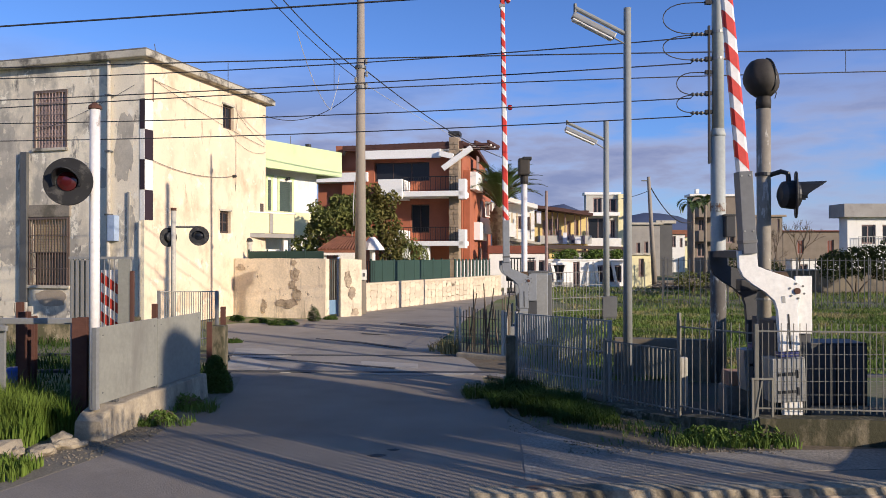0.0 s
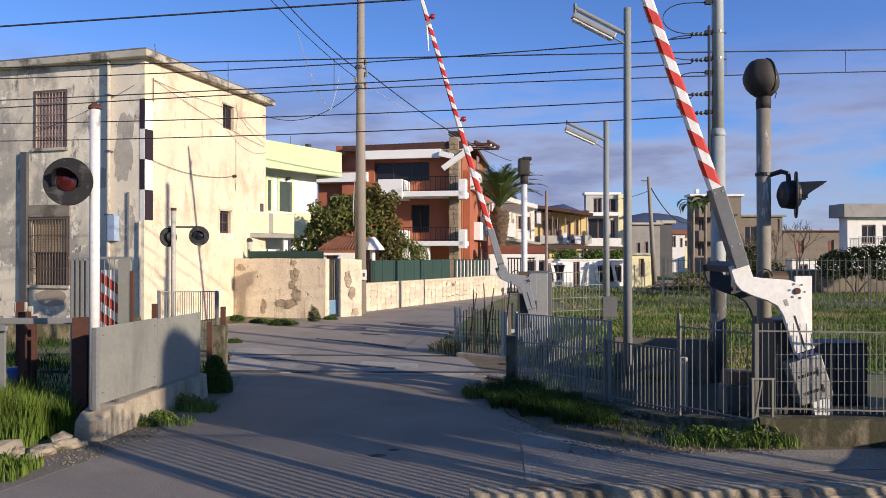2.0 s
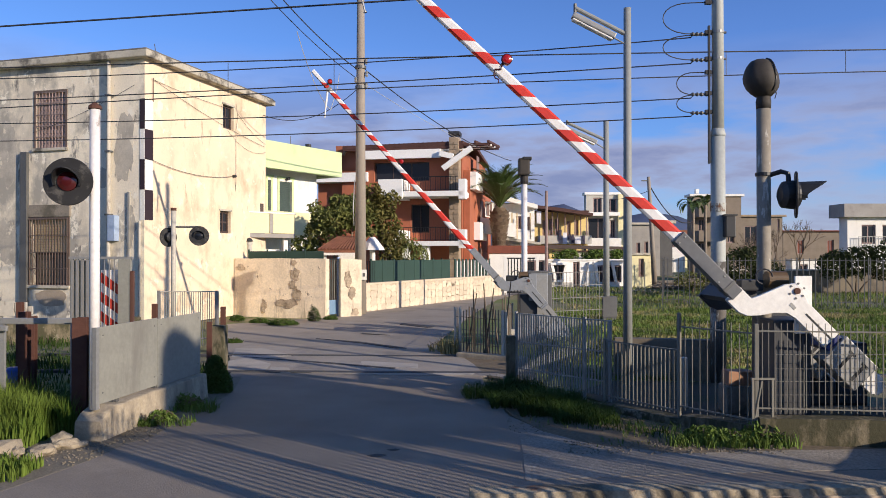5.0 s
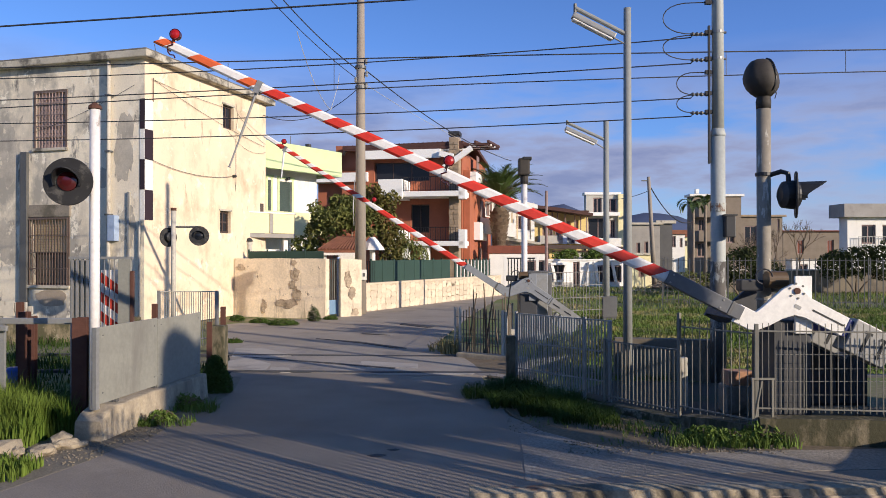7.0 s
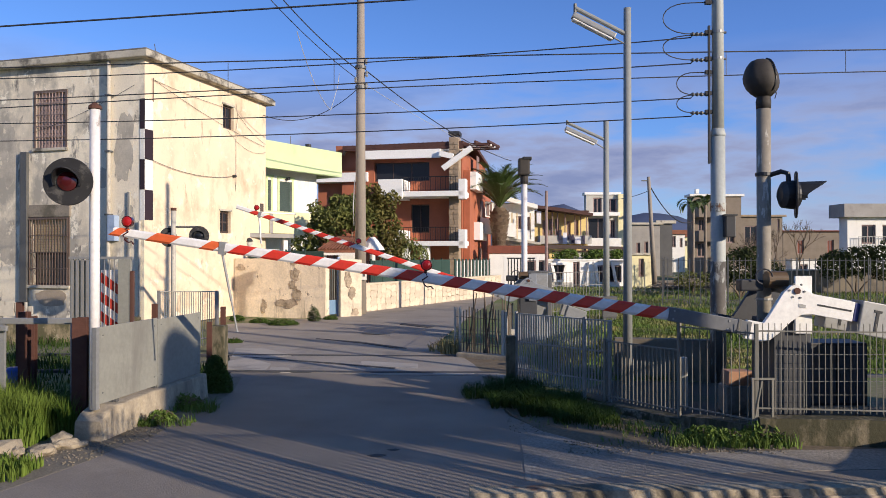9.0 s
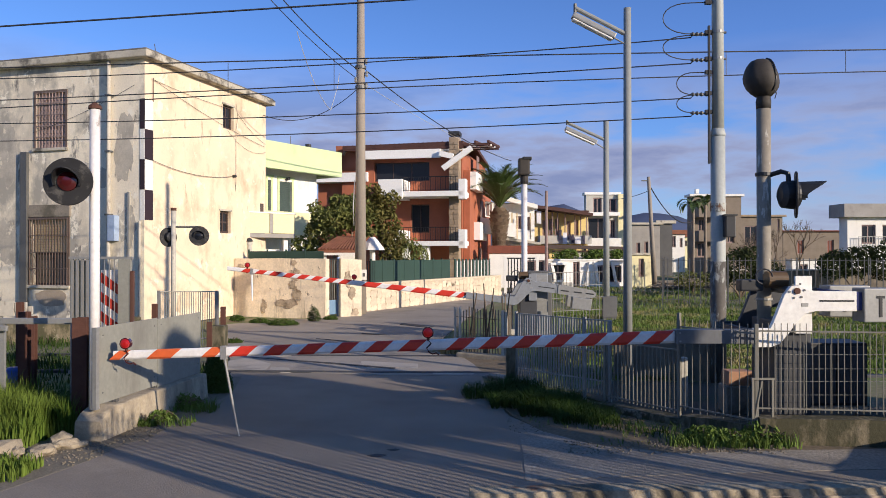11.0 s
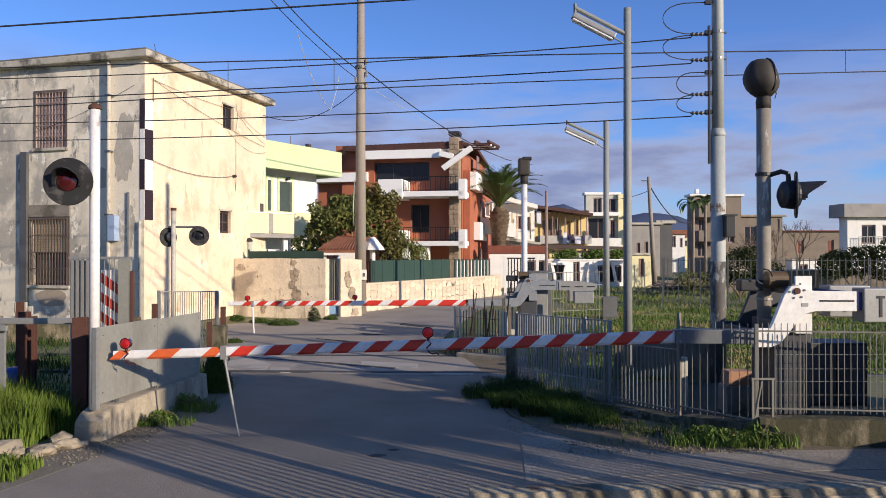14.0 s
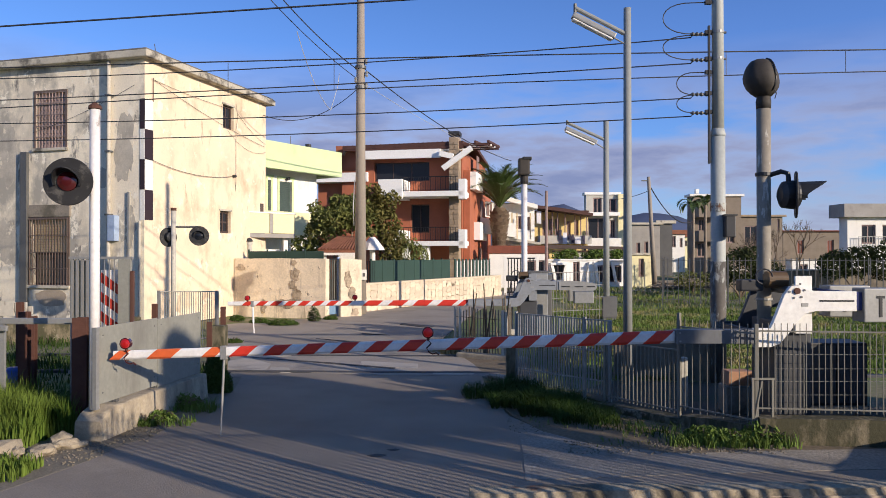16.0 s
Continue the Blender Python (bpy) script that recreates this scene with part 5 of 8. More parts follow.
def garden_ornament():
    th = thing("garden_jug", (-6.96, 26, 2), "white and brown ceramic jug ornament on a ledge", "ornament", local=True)
    z0 = -float(th.location.z)
    part("plinth", box(-0.45, 0.45, -0.2, 0.2, z0, 0.0, bevel=0.02), M["white_wall"], th, "white garden plinth")
    part("jug", lathe([(0.12, 0.0), (0.2, 0.12), (0.22, 0.24), (0.14, 0.38), (0.08, 0.46), (0.1, 0.5)], 16, Matrix.Translation((-0.2, 0, 0.001))), M["terracotta"], th, "brown jug", smooth=True)
    part("neck", lathe([(0.08, 0.0), (0.11, 0.2), (0.07, 0.4), (0.13, 0.46), (0.1, 0.54)], 14, Matrix.Translation((0.1, 0.02, 0.001))), M["dim_wall"], th, smooth=True)
    part("lid", lathe([(0.14, 0.545), (0.09, 0.64), (0.02, 0.68)], 12, Matrix.Translation((0.1, 0.02, 0))), M["wire"], th)


garden_ornament()


# ---- plants ----
def leaf_cloud(blobs, count, size, seed, droop=0.0, narrow=0.55):
    """Many small bent leaves on the outsides of uneven clumps."""
    rnd = random.Random(seed)
    bm = bmesh.new()
    weights = [b[3] * b[4] * b[5] for b in blobs]
    for _ in range(count):
        cx, cy, cz, rx, ry, rz = rnd.choices(blobs, weights)[0]
        v = Vector((rnd.gauss(0, 1), rnd.gauss(0, 1), rnd.gauss(0, 1))).normalized() * (rnd.uniform(0.35, 1.08) ** 0.6)
        p = Vector((cx + v.x * rx, cy + v.y * ry, cz + v.z * rz))
        p += Vector((noise.noise(p * 2.1), noise.noise(p * 2.1 + Vector((9, 0, 0))), noise.noise(p * 2.1 + Vector((0, 9, 0))))) * 0.35 * min(rx, rz)
        s = size * rnd.uniform(0.6, 1.3)
        q = Euler((rnd.uniform(-1.2, 1.2), rnd.uniform(-1.2, 1.2) + droop, rnd.uniform(0, 6.28))).to_matrix()
        pts = [Vector((-s, 0, 0)), Vector((0, -s * narrow, s * 0.12)), Vector((s, 0, -s * 0.1)), Vector((0, s * narrow, s * 0.12))]
        bm.faces.new([bm.verts.new(p + q @ a) for a in pts])
    return bm


def limbs(base, tops, r, seed):
    rnd = random.Random(seed)
    bm = bmesh.new()
    base = Vector(base)
    for t in tops:
        t = Vector(t)
        mid = base.lerp(t, 0.5) + Vector((rnd.uniform(-0.2, 0.2), rnd.uniform(-0.2, 0.2), 0.1))
        tube([base, base.lerp(mid, 0.5) + Vector((0, 0, 0.1)), mid, t], [r, r * 0.75, r * 0.5, r * 0.15], 6, bm)
    return bm


def build_tree(name, at, label, blobs, leaves, size, trunk_r, seed, leaf=None, category="tree"):
    th = thing(name, at, label, category, local=True)
    tops = [(b[0], b[1], b[2]) for b in blobs]
    part("trunk", limbs((0, 0, -0.05), tops, trunk_r, seed), M["bark"], th, smooth=True)
    part("crown", leaf_cloud(blobs, leaves, size, seed + 1), leaf or M["leaf"], th, "dense small leaves with gaps")
    return th


build_tree("garden_tree", (-4.626, 31), "leafy olive-green garden tree behind the boundary wall",
           [(0.1, 0, 3.6, 1.0, 0.9, 0.7), (0.95, 0, 3.95, 0.85, 0.8, 0.65), (-0.65, 0, 3.1, 0.6, 0.6, 0.5), (-0.75, 0, 4.05, 0.35, 0.3, 0.35), (0.3, 0, 4.35, 0.55, 0.5, 0.32), (1.6, 0, 3.4, 0.6, 0.6, 0.65), (-1.25, 0.2, 2.5, 0.6, 0.5, 0.4), (-0.5, 0.3, 2.4, 0.8, 0.5, 0.4)],
           4600, 0.1, 0.11, 11)
build_tree("garden_tree", (-2.671, 31), "leafy yellowing garden tree beside the concrete pole",
           [(0, 0, 4.1, 0.6, 0.5, 0.7), (0.35, 0, 3.3, 0.6, 0.5, 0.6), (0.5, 0, 2.4, 0.6, 0.5, 0.7), (-0.3, 0, 4.7, 0.4, 0.4, 0.35), (0.55, 0, 4.5, 0.3, 0.3, 0.3)], 2600, 0.095, 0.08, 15, M["leaf_dry"])


def build_wall_screen():
    """Dark green screen fence that tops the boundary wall."""
    a, b = Vector((-6.75, 25.55)), Vector((-4.0, 24.75))
    d = b - a
    f = thing("garden_fence", (a.x, a.y), "dark green screen fence behind the crumbling wall", "fence", turn=math.degrees(math.atan2(d.y, d.x)), local=True)
    n = 4
    for k in range(n):
        x0, x1 = d.length * k / n, d.length * (k + 1) / n
        part("screen", box(x0 + 0.03, x1 - 0.03, 0, 0.02, 0.3, 2.2), M["green_fence"], f, "dark green privacy screen")
        part("post", box(x0 - 0.025, x0 + 0.025, -0.01, 0.03, 0, 2.26), M["green_fence"], f)


build_wall_screen()
build_tree("flower_shrub", (-1.6, 31.2), "pale flowering shrub on the garden wall", [(0, 0, 2.0, 0.9, 0.6, 0.9), (-0.3, 0, 2.7, 0.5, 0.5, 0.4)], 2400, 0.06, 0.05, 25, M["leaf"], "shrub")


def build_palm(at, height, trunk_r, crown, seed, fronds=34, bend=0.07, stubs=14):
    th = thing("palm_tree", at, "date palm with a thick scaly trunk and arching fronds" if stubs else "thin distant palm with drooping fronds", "palm", local=True)
    prof = [(trunk_r * 1.1, -0.05), (trunk_r, height * 0.3), (trunk_r * 0.85, height * 0.8), (trunk_r * 0.9, height)] if not stubs else [(trunk_r * 0.8, -0.05), (trunk_r * 0.72, height * 0.2), (trunk_r * 0.78, height * 0.55), (trunk_r * 1.25, height * 0.82), (trunk_r * 1.3, height * 0.9), (trunk_r * 0.8, height)]
    trunk = part("trunk", lathe(prof, 18), M["palm_bark"] if stubs else M["thin_bark"], th, "brown trunk with cut frond stubs" if stubs else "thin pale trunk", smooth=True)
    rnd = random.Random(seed)
    bm0 = bmesh.new()
    vs = [bm0.verts.new(p) for p in ((-0.1, 0, 0), (0.1, 0, 0), (0.13, -0.05, 0.1), (0, -0.12, 0.18), (-0.13, -0.05, 0.1))]
    for f in ((0, 1, 2), (0, 2, 3), (0, 3, 4)):
        bm0.faces.new([vs[i] for i in f])
    me = bpy.data.meshes.new("stub")
    bm0.to_mesh(me)
    bm0.free()
    me.materials.append(M["palm_bark"])
    for row in range(stubs):
        z = height * (0.3 + 0.62 * row / 13)
        r = np.interp(z, [p[1] for p in prof], [p[0] for p in prof])
        for k in range(10):
            a = math.tau * (k + 0.5 * (row % 2)) / 10
            ob = new("stub", me)
            ob.parent = trunk
            ob.matrix_basis = Matrix.Translation((r * math.cos(a), r * math.sin(a), z)) @ Matrix.Rotation(a + math.pi / 2, 4, "Z") @ Matrix.Diagonal((1.6 * trunk_r / 0.5, 1.2, 1.5 * trunk_r / 0.5, 1))
    for k in range(fronds):
        a = math.tau * k * 0.381966 + rnd.uniform(-0.2, 0.2)
        lift = 1.54 - 0.75 * (k / fronds) ** 1.2
        L = crown * rnd.uniform(0.8, 1.1)
        bm = bmesh.new()
        d = Vector((math.cos(a), math.sin(a), 0))
        side = Vector((-d.y, d.x, 0))
        pts = []
        p, ang = Vector((0, 0, height)), lift
        for i in range(13):
            pts.append(p.copy())
            p = p + (d * math.cos(ang) + Vector((0, 0, math.sin(ang)))) * (L / 12)
            ang -= bend + 0.008 * i
        tube(pts, [0.03 - 0.002 * i for i in range(13)], 4, bm)
        for i in range(2, 13):
            for s in (-1, 1):
                for h in range(3):
                    f = (i - 1 + h / 3)
                    c = pts[int(f)].lerp(pts[min(int(f) + 1, 12)], f % 1)
                    ln = L * 0.23 * math.sin(math.pi * min(0.97, (i + 1) / 14)) * rnd.uniform(0.8, 1.1)
                    fw = (pts[min(i, 12)] - pts[i - 1]).normalized()
                    tip = c + (side * s * 0.75 + fw * 0.75 + Vector((0, 0, 0.1))).normalized() * ln
                    w = fw * 0.06
                    bm.faces.new([bm.verts.new(q) for q in (c - w, c + w, tip)])
        part("frond", bm, M["palm_leaf"], th)
    return th


build_palm((3.692, 48, 0.254), 5.128, 0.46, 3.8, 4, 46, 0.085)
bpy.data.objects["palm_tree"].location.z = 0


# ---- poles, lamps and wires ----
def build_concrete_pole():
    x, y = (-2.892, 25.755)
    th = thing("utility_pole", (x, y), "tall round concrete utility pole beside the wall", "pole", local=True)
    part("shaft", rod((0, 0, -0.1), (0, 0, 12.6), 0.21, 0.12, seg=18), M["pole_concrete"], th, smooth=True)
    for z in (8.6, 7.9):
        part("clamp", rod((0, 0, z), (0, 0, z + 0.1), 0.2, seg=16), M["galv_dark"], th)
    for z, dx in ((8.74, 0.2), (8.3, 0.22), (7.9, 0.2), (8.1, -0.16)):
        part("insulator", lathe([(0.03, 0), (0.06, 0.05), (0.04, 0.1), (0.06, 0.15), (0.03, 0.2)], 8, Matrix.Translation((dx, -0.08, z))), M["galv"], th)
    part("notice", box(0.05, 0.24, -0.24, -0.225, 1.2, 1.56), M["white_wall"], th, "small white notice plate")
    part("notice_mark", box(0.1, 0.18, -0.228, -0.244, 1.32, 1.44), M["galv_dark"], th)
    part("conduit", tube([(-0.22, -0.05, 3.1), (-0.25, -0.06, 3.7), (-0.22, -0.05, 4.3), (-0.2, -0.05, 4.7)], 0.02), M["wire_pale"], th)


def build_street_lamp(foot, top, arm_l, lamp_l, r, base_box):
    x, y = foot
    th = thing("street_lamp", (x, y), "grey steel lamp post with a slanted fluorescent luminaire", "street lamp", "lamps by the track", local=True)
    part("post", rod((0, 0, -0.05), (0, 0, top), r * 1.12, r * 0.88, seg=14), M["lamp_paint"], th, smooth=True)
    z = top - arm_l[1]
    end = Vector((-arm_l[0], 0, top + arm_l[2]))
    part("arm", rod((0, 0, z), end, r * 0.56, seg=10), M["lamp_paint"], th)
    part("arm_cap", rod(end - Vector((0, 0, 0.07)), end + Vector((0, 0, 0.07)), r * 0.4, seg=8), M["galv_dark"], th)
    part("brace", rod((0, -0.02, z - arm_l[3]), Vector((0, -0.02, z)).lerp(end, 0.42) - Vector((0, 0, 0.2 * lamp_l)), r * 0.2, seg=8), M["galv"], th)
    d = (end - Vector((0, 0, z))).normalized()
    c = Vector((0, -0.02, z)).lerp(end, 0.66) - Vector((0.0, 0, arm_l[4]))
    m = Matrix.Translation(c) @ d.to_track_quat("X", "Z").to_matrix().to_4x4()
    w = 0.11 * lamp_l / 1.05
    lum = part("luminaire", right_way(box(-lamp_l / 2, lamp_l / 2, -w, w, -0.02, 0.09 * lamp_l, bevel=0.02, m=m)), M["galv"], th, "grey luminaire housing")
    part("diffuser", right_way(box(-lamp_l * 0.47, lamp_l * 0.47, -w * 0.85, w * 0.85, -0.07 * lamp_l, -0.021, bevel=0.02, m=m)), M["bright_white"], lum, "white diffuser")
    part("reflector", right_way(box(-lamp_l * 0.45, lamp_l * 0.47, -w * 1.02, -w * 0.9, 0.0, 0.035 * lamp_l, m=m)), M["white_wall"], lum)
    for f in (0.3, 0.8):
        p = Vector((0, 0, z)).lerp(end, f)
        part("clamp", rod(p - d * 0.03, p + d * 0.03, r * 0.55, seg=10), M["galv_dark"], th)
    if base_box:
        bx0, bx1, bz0, bz1 = base_box
        part("junction_box", box(bx0, bx1, -0.2, 0.02, bz0, bz1, bevel=0.01), M["galv_dark"], th, "grey junction box")
        part("stand", box(bx0 + 0.02, bx1 - 0.02, -0.16, -0.02, 0, bz0), M["galv_dark"], th)


build_concrete_pole()
build_street_lamp((2.967, 11.8), 6.06, (0.84, 0.434, 0.0, 0.175, 0.168), 0.77, 0.0665, None)
build_street_lamp((5.232, 23.534), 6.366, (1.25, 0.62, -0.05, 0.3, 0.25), 1.1, 0.095, (-0.15, 0.3, 0.1, 0.75))


def build_catenary_mast():
    x, y = 4.495, 12.0
    th = thing("railway_mast", (x, y), "tall grey tubular railway mast with side insulators", "mast", local=True)
    part("shaft", rod((0, 0, -0.1), (0, 0, 4.057), 0.122, 0.115, seg=18), M["mast_paint"], th, smooth=True)
    # thin coat over the shaft carries the foot's shade in its colour
    part("foot_sleeve", rod((0, 0, -0.1), (0, 0, 1.98), 0.126, 0.1245, seg=18), M["mast_foot"], th, "flaking paint on the foot of the mast, with shade put into its dark colour", smooth=True)
    part("upper_shaft", rod((0, 0, 4.057), (0, 0, 8.6), 0.1, 0.085, seg=18), M["mast_paint"], th, smooth=True)
    part("collar", lathe([(0.118, 4.02), (0.122, 4.057), (0.1, 4.149)], 18), M["mast_paint"], th, smooth=True)
    part("side_rail", box(-0.165, -0.135, -0.05, 0.0, 3.577, 5.829), M["iron_black"], th, "dark upright angle bar")
    for yy in (57, 104):
        z = 2.1 + (450 - yy) * 12 / 1300
        part("clamp", rod((0, 0, z - 0.02), (0, 0, z + 0.02), 0.103, seg=16), M["galv"], th)
        part("clamp_bolt", rod((0.08, 0, z), (0.14, 0, z), 0.02, seg=8), M["galv_dark"], th)
    for yy in (4, 57, 104, 128, 165, 198):
        z = 2.1 + (450 - yy) * 12 / 1300
        part("bracket", box(-0.21, -0.1, -0.04, 0.02, z - 0.03, z + 0.03), M["iron_black"], th)
    for z0, z1 in ((2.792, 2.931),):
        part("band", rod((0, 0, z0), (0, 0, z1), 0.124, seg=18), M["rust_stain"], th, "rust-stained band")
    # side equipment box
    b = part("relay_box", box(0.03, 0.19, -0.26, -0.125, 2.368, 2.709, bevel=0.015), M["black"], th, "dark relay box")
    part("box_lid", box(0.01, 0.21, -0.28, -0.125, 2.714, 2.737), M["black"], b)


build_catenary_mast()


def cable(name, pts, r, label, material=None):
    return solo(name, tube(pts, r, 5), material or M["wire"], label, "wire", "overhead wires")


def span(name, pts, r, label, n=24, end=None):
    """A wire that follows a smooth sagging line through the points."""
    xs = [p[0] for p in pts]
    ys, zs = np.polyfit(xs, [p[1] for p in pts], 1), np.polyfit(xs, [p[2] for p in pts], 2)
    line = [(x, float(np.polyval(ys, x)), float(np.polyval(zs, x))) for x in np.linspace(xs[0], xs[-1], n + 1)]
    if end:
        line += [end]
    return cable(name, line, r, label)


# overhead line of the railway: carrying wire, contact wire and droppers
span("overhead_wire", [(-13.479, 14.8, 5.743), (-8.745, 14.5, 5.77), (-5.915, 14.4, 5.811), (-1.573, 14.2, 5.879), (2.326, 14, 5.928), (5.478, 13.8, 5.932), (8.202, 13.6, 5.898), (12.534, 13.4, 5.873)], 0.013, "dark overhead carrying wire of the railway")
span("overhead_wire", [(-13.479, 14.8, 4.764), (-8.745, 14.5, 4.967), (-5.915, 14.4, 5.102), (-1.573, 14.2, 5.311), (2.326, 14, 5.428), (5.796, 13.8, 5.486), (8.202, 13.6, 5.49), (12.534, 13.4, 5.512)], 0.011, "dark overhead contact wire of the railway")
for a, b in (((-4.191, 14.3, 5.835), (-4.191, 14.3, 5.191)), ((-2.108, 14.2, 5.868), (-2.108, 14.2, 5.284)), ((5.329, 13.8, 5.932), (5.329, 13.8, 5.476)), ((7.47, 13.6, 5.898), (7.47, 13.6, 5.479))):
    cable("dropper", [a, b], 0.007, "thin dropper between carrying and contact wire")
span("overhead_wire", [(-7.922, 9.5, 4.906), (-5.669, 9.4, 5.014), (-1.019, 9.2, 5.249), (1.495, 9, 5.354)], 0.012, "dark overhead wire near the eye")
# feeders that end on the mast
span("feeder_wire", [(-14.572, 16, 5.915), (-9.046, 15, 5.7), (-5.915, 14.4, 5.6), (-4.135, 14, 5.568), (-1.484, 13.4, 5.584), (2.077, 12.5, 5.629), (4.098, 12, 5.682)], 0.011, "dark feeder wire tied to the mast", end=(4.1, 12, 5.700))
span("feeder_wire", [(-14.572, 16, 5.325), (-9.046, 15, 5.238), (-5.915, 14.4, 5.202), (-3.92, 14, 5.223), (-1.484, 13.4, 5.213), (2.077, 12.5, 5.225), (4.098, 12, 5.257)], 0.011, "dark feeder wire tied to the mast", end=(4.1, 12, 5.275))
span("feeder_wire", [(-14.572, 16, 4.943), (-9.046, 15, 4.788), (-5.915, 14.4, 4.714), (-4.135, 14, 4.663), (-1.484, 13.4, 4.615), (2.077, 12.5, 4.629), (4.098, 12, 4.712)], 0.01, "dark feeder wire tied to the mast", end=(4.1, 12, 4.712))
span("feeder_wire", [(-14.572, 16, 4.562), (-9.046, 15, 4.431), (-5.915, 14.4, 4.36), (-4.135, 14, 4.318), (-1.484, 13.4, 4.306), (2.077, 12.5, 4.331), (4.098, 12, 4.398)], 0.01, "dark feeder wire tied to the mast", end=(4.1, 12, 4.408))
for y0, y1 in ((4, 60), (62, 106), (128, 168), (168, 200)):
    pts = []
    for k in range(13):
        a = math.pi * k / 12
        px = 1238 - (64 if y0 < 100 else 40) * math.sin(a) ** 0.7
        pts.append(((px - 784) * 12 / 1300, 12, 2.1 + (450 - (y0 + (y1 - y0) * (1 - math.cos(a)) / 2)) * 12 / 1300))
    cable("jumper_loop", [((1256 - 784) * 12 / 1300, 12, pts[0][2])] + pts, 0.009, "slack jumper loop beside the mast")
for yy in (60, 106, 167, 200):
    m = Matrix.Translation(((1240 - 784) * 12 / 1300, 12, 2.1 + (450 - yy) * 12 / 1300)) @ Matrix.Rotation(math.pi / 2, 4, "Y")
    bm = lathe([(0.012, -0.16), (0.035, -0.12), (0.014, -0.09), (0.035, -0.05), (0.014, -0.02), (0.035, 0.02), (0.014, 0.06), (0.035, 0.1), (0.012, 0.15)], 10, m)
    solo("insulator", bm, M["galv_dark"], "ribbed strain insulator on the mast", "insulator", "insulators on the mast")

# slack service cables from the concrete pole
cable("service_cable", sag((-2.902, 26.2, 8.146), (-6.6, 26.9, 7.2), 0.62, 20), 0.013, "slack black service cable to the cream house")
cable("service_cable", sag((-4.857, 22, 9.8), (-2.902, 26.2, 8.59), 0.15), 0.018, "dark service cable from the pole")
cable("service_cable", sag((-5.314, 22, 9.885), (-2.902, 26.2, 8.247), 0.15), 0.014, "dark service cable from the pole")
cable("service_cable", sag((-2.741, 26.2, 8.65), (4.095, 44, 7.685), 0.4), 0.02, "grey service cable along the street")
cable("service_cable", sag((-2.741, 26.2, 8.146), (3.926, 44, 7.854), 0.3), 0.009, "pale service cable along the street", M["wire_pale"])
cable("service_cable", sag((-4.383, 22, 8.785), (-3.98, 26, 7.2), 0.35) , 0.012, "pale slack wire hanging from the pole", M["wire_pale"])
cable("service_cable", [(-3.98, 26, 7.2), (-3.734, 26.1, 8.123), (-3.694, 26.1, 8.525)], 0.012, "pale slack wire hanging from the pole", M["wire_pale"])


def signal_head(th, c, r, facing, lens=None, tall=1.0, visor=0.25, back=True):
    """A round crossing light: dark disc, drum behind it, red lens and a visor. facing: degrees about z, 0 looks to -y."""
    m = Matrix.Translation(c) @ Matrix.Rotation(radians(facing), 4, "Z") @ Matrix.Rotation(math.pi / 2, 4, "X")
    disc = part("backing_disc", lathe([(r, -0.012), (r * 1.02, 0.0), (r, 0.012)], 32, m), M["enamel"], th, "round black backing disc", smooth=False)
    part("drum", lathe([(r * 0.3, -0.3 * r * 2), (r * 0.5, -0.24 * r * 2), (r * 0.55, -0.013)], 20, m), M["black"], disc)
    part("lens", lathe([(r * 0.42, 0.013), (r * 0.4, 0.03), (r * 0.2, 0.05), (0.01, 0.055)], 20, m), lens or M["lens_dark"], disc, "unlit dark lens")
    bm = bmesh.new()
    rings = []
    for k in range(17):
        a = math.radians(-20) + math.radians(220) * k / 16
        l = visor * (0.35 + 0.65 * max(0.0, math.sin(a)))
        rings.append([bm.verts.new((r * 0.5 * math.cos(a), r * 0.5 * math.sin(a), 0.012)), bm.verts.new((r * 0.52 * math.cos(a), r * 0.52 * math.sin(a), l)),
                      bm.verts.new((r * 0.56 * math.cos(a), r * 0.56 * math.sin(a), l)), bm.verts.new((r * 0.56 * math.cos(a), r * 0.56 * math.sin(a), 0.012))])
    for u, v in zip(rings, rings[1:]):
        for k in range(4):
            bm.faces.new((u[k], u[(k + 1) % 4], v[(k + 1) % 4], v[k]))
    bm.faces.new(rings[0])
    bm.faces.new(rings[-1])
    right_way(bm)
    bmesh.ops.transform(bm, matrix=m, verts=bm.verts)
    part("visor", bm, M["black"], disc, "black sun visor")
    return disc


def build_near_signal():
    x = -3.965
    th = thing("crossing_signal", (x, 8.36), "white peeling post with a round black crossing light", "signal", "crossing signals", local=True)
    part("post", rod((0, 0, 0.34), (0, 0, 3.747), 0.056, seg=16), M["white_post"], th, smooth=True)
    part("cap", lathe([(0.075, 3.754), (0.07, 3.786), (0.02, 3.824)], 12), M["rust"], th, "rusty post cap")
    c = Vector(((120 - 784) * 8.15 / 1300 - x, -0.21, 2.905))
    part("bracket", rod((0, 0, 3.058), c + Vector((0, 0.1, 0.1)), 0.025, seg=8), M["black"], th)
    signal_head(th, c, 0.262, 8, None, visor=0.2)


def build_far_signal():
    D = 17.25
    x = -6.33
    th = thing("crossing_signal", (x, D), "pale post with two round black crossing lights", "signal", "crossing signals", local=True)
    part("post", rod((0, 0, 0), (0, 0, 3.16), 0.058, seg=12), M["post_paint"], th, smooth=True)
    z = 2.737
    part("cross_arm", rod((-0.12, 0, z), (0.58, 0, z), 0.022, seg=8), M["galv_dark"], th)
    part("cap", rod((0, 0, 3.12), (0, 0, 3.187), 0.066, seg=10), M["rust"], th)
    signal_head(th, Vector((0.633, -0.1, 2.525)), 0.225, 10, M["glass"], visor=0.1)
    signal_head(th, Vector((-0.153, 0.08, 2.498)), 0.225, 235, M["glass"], visor=0.2)


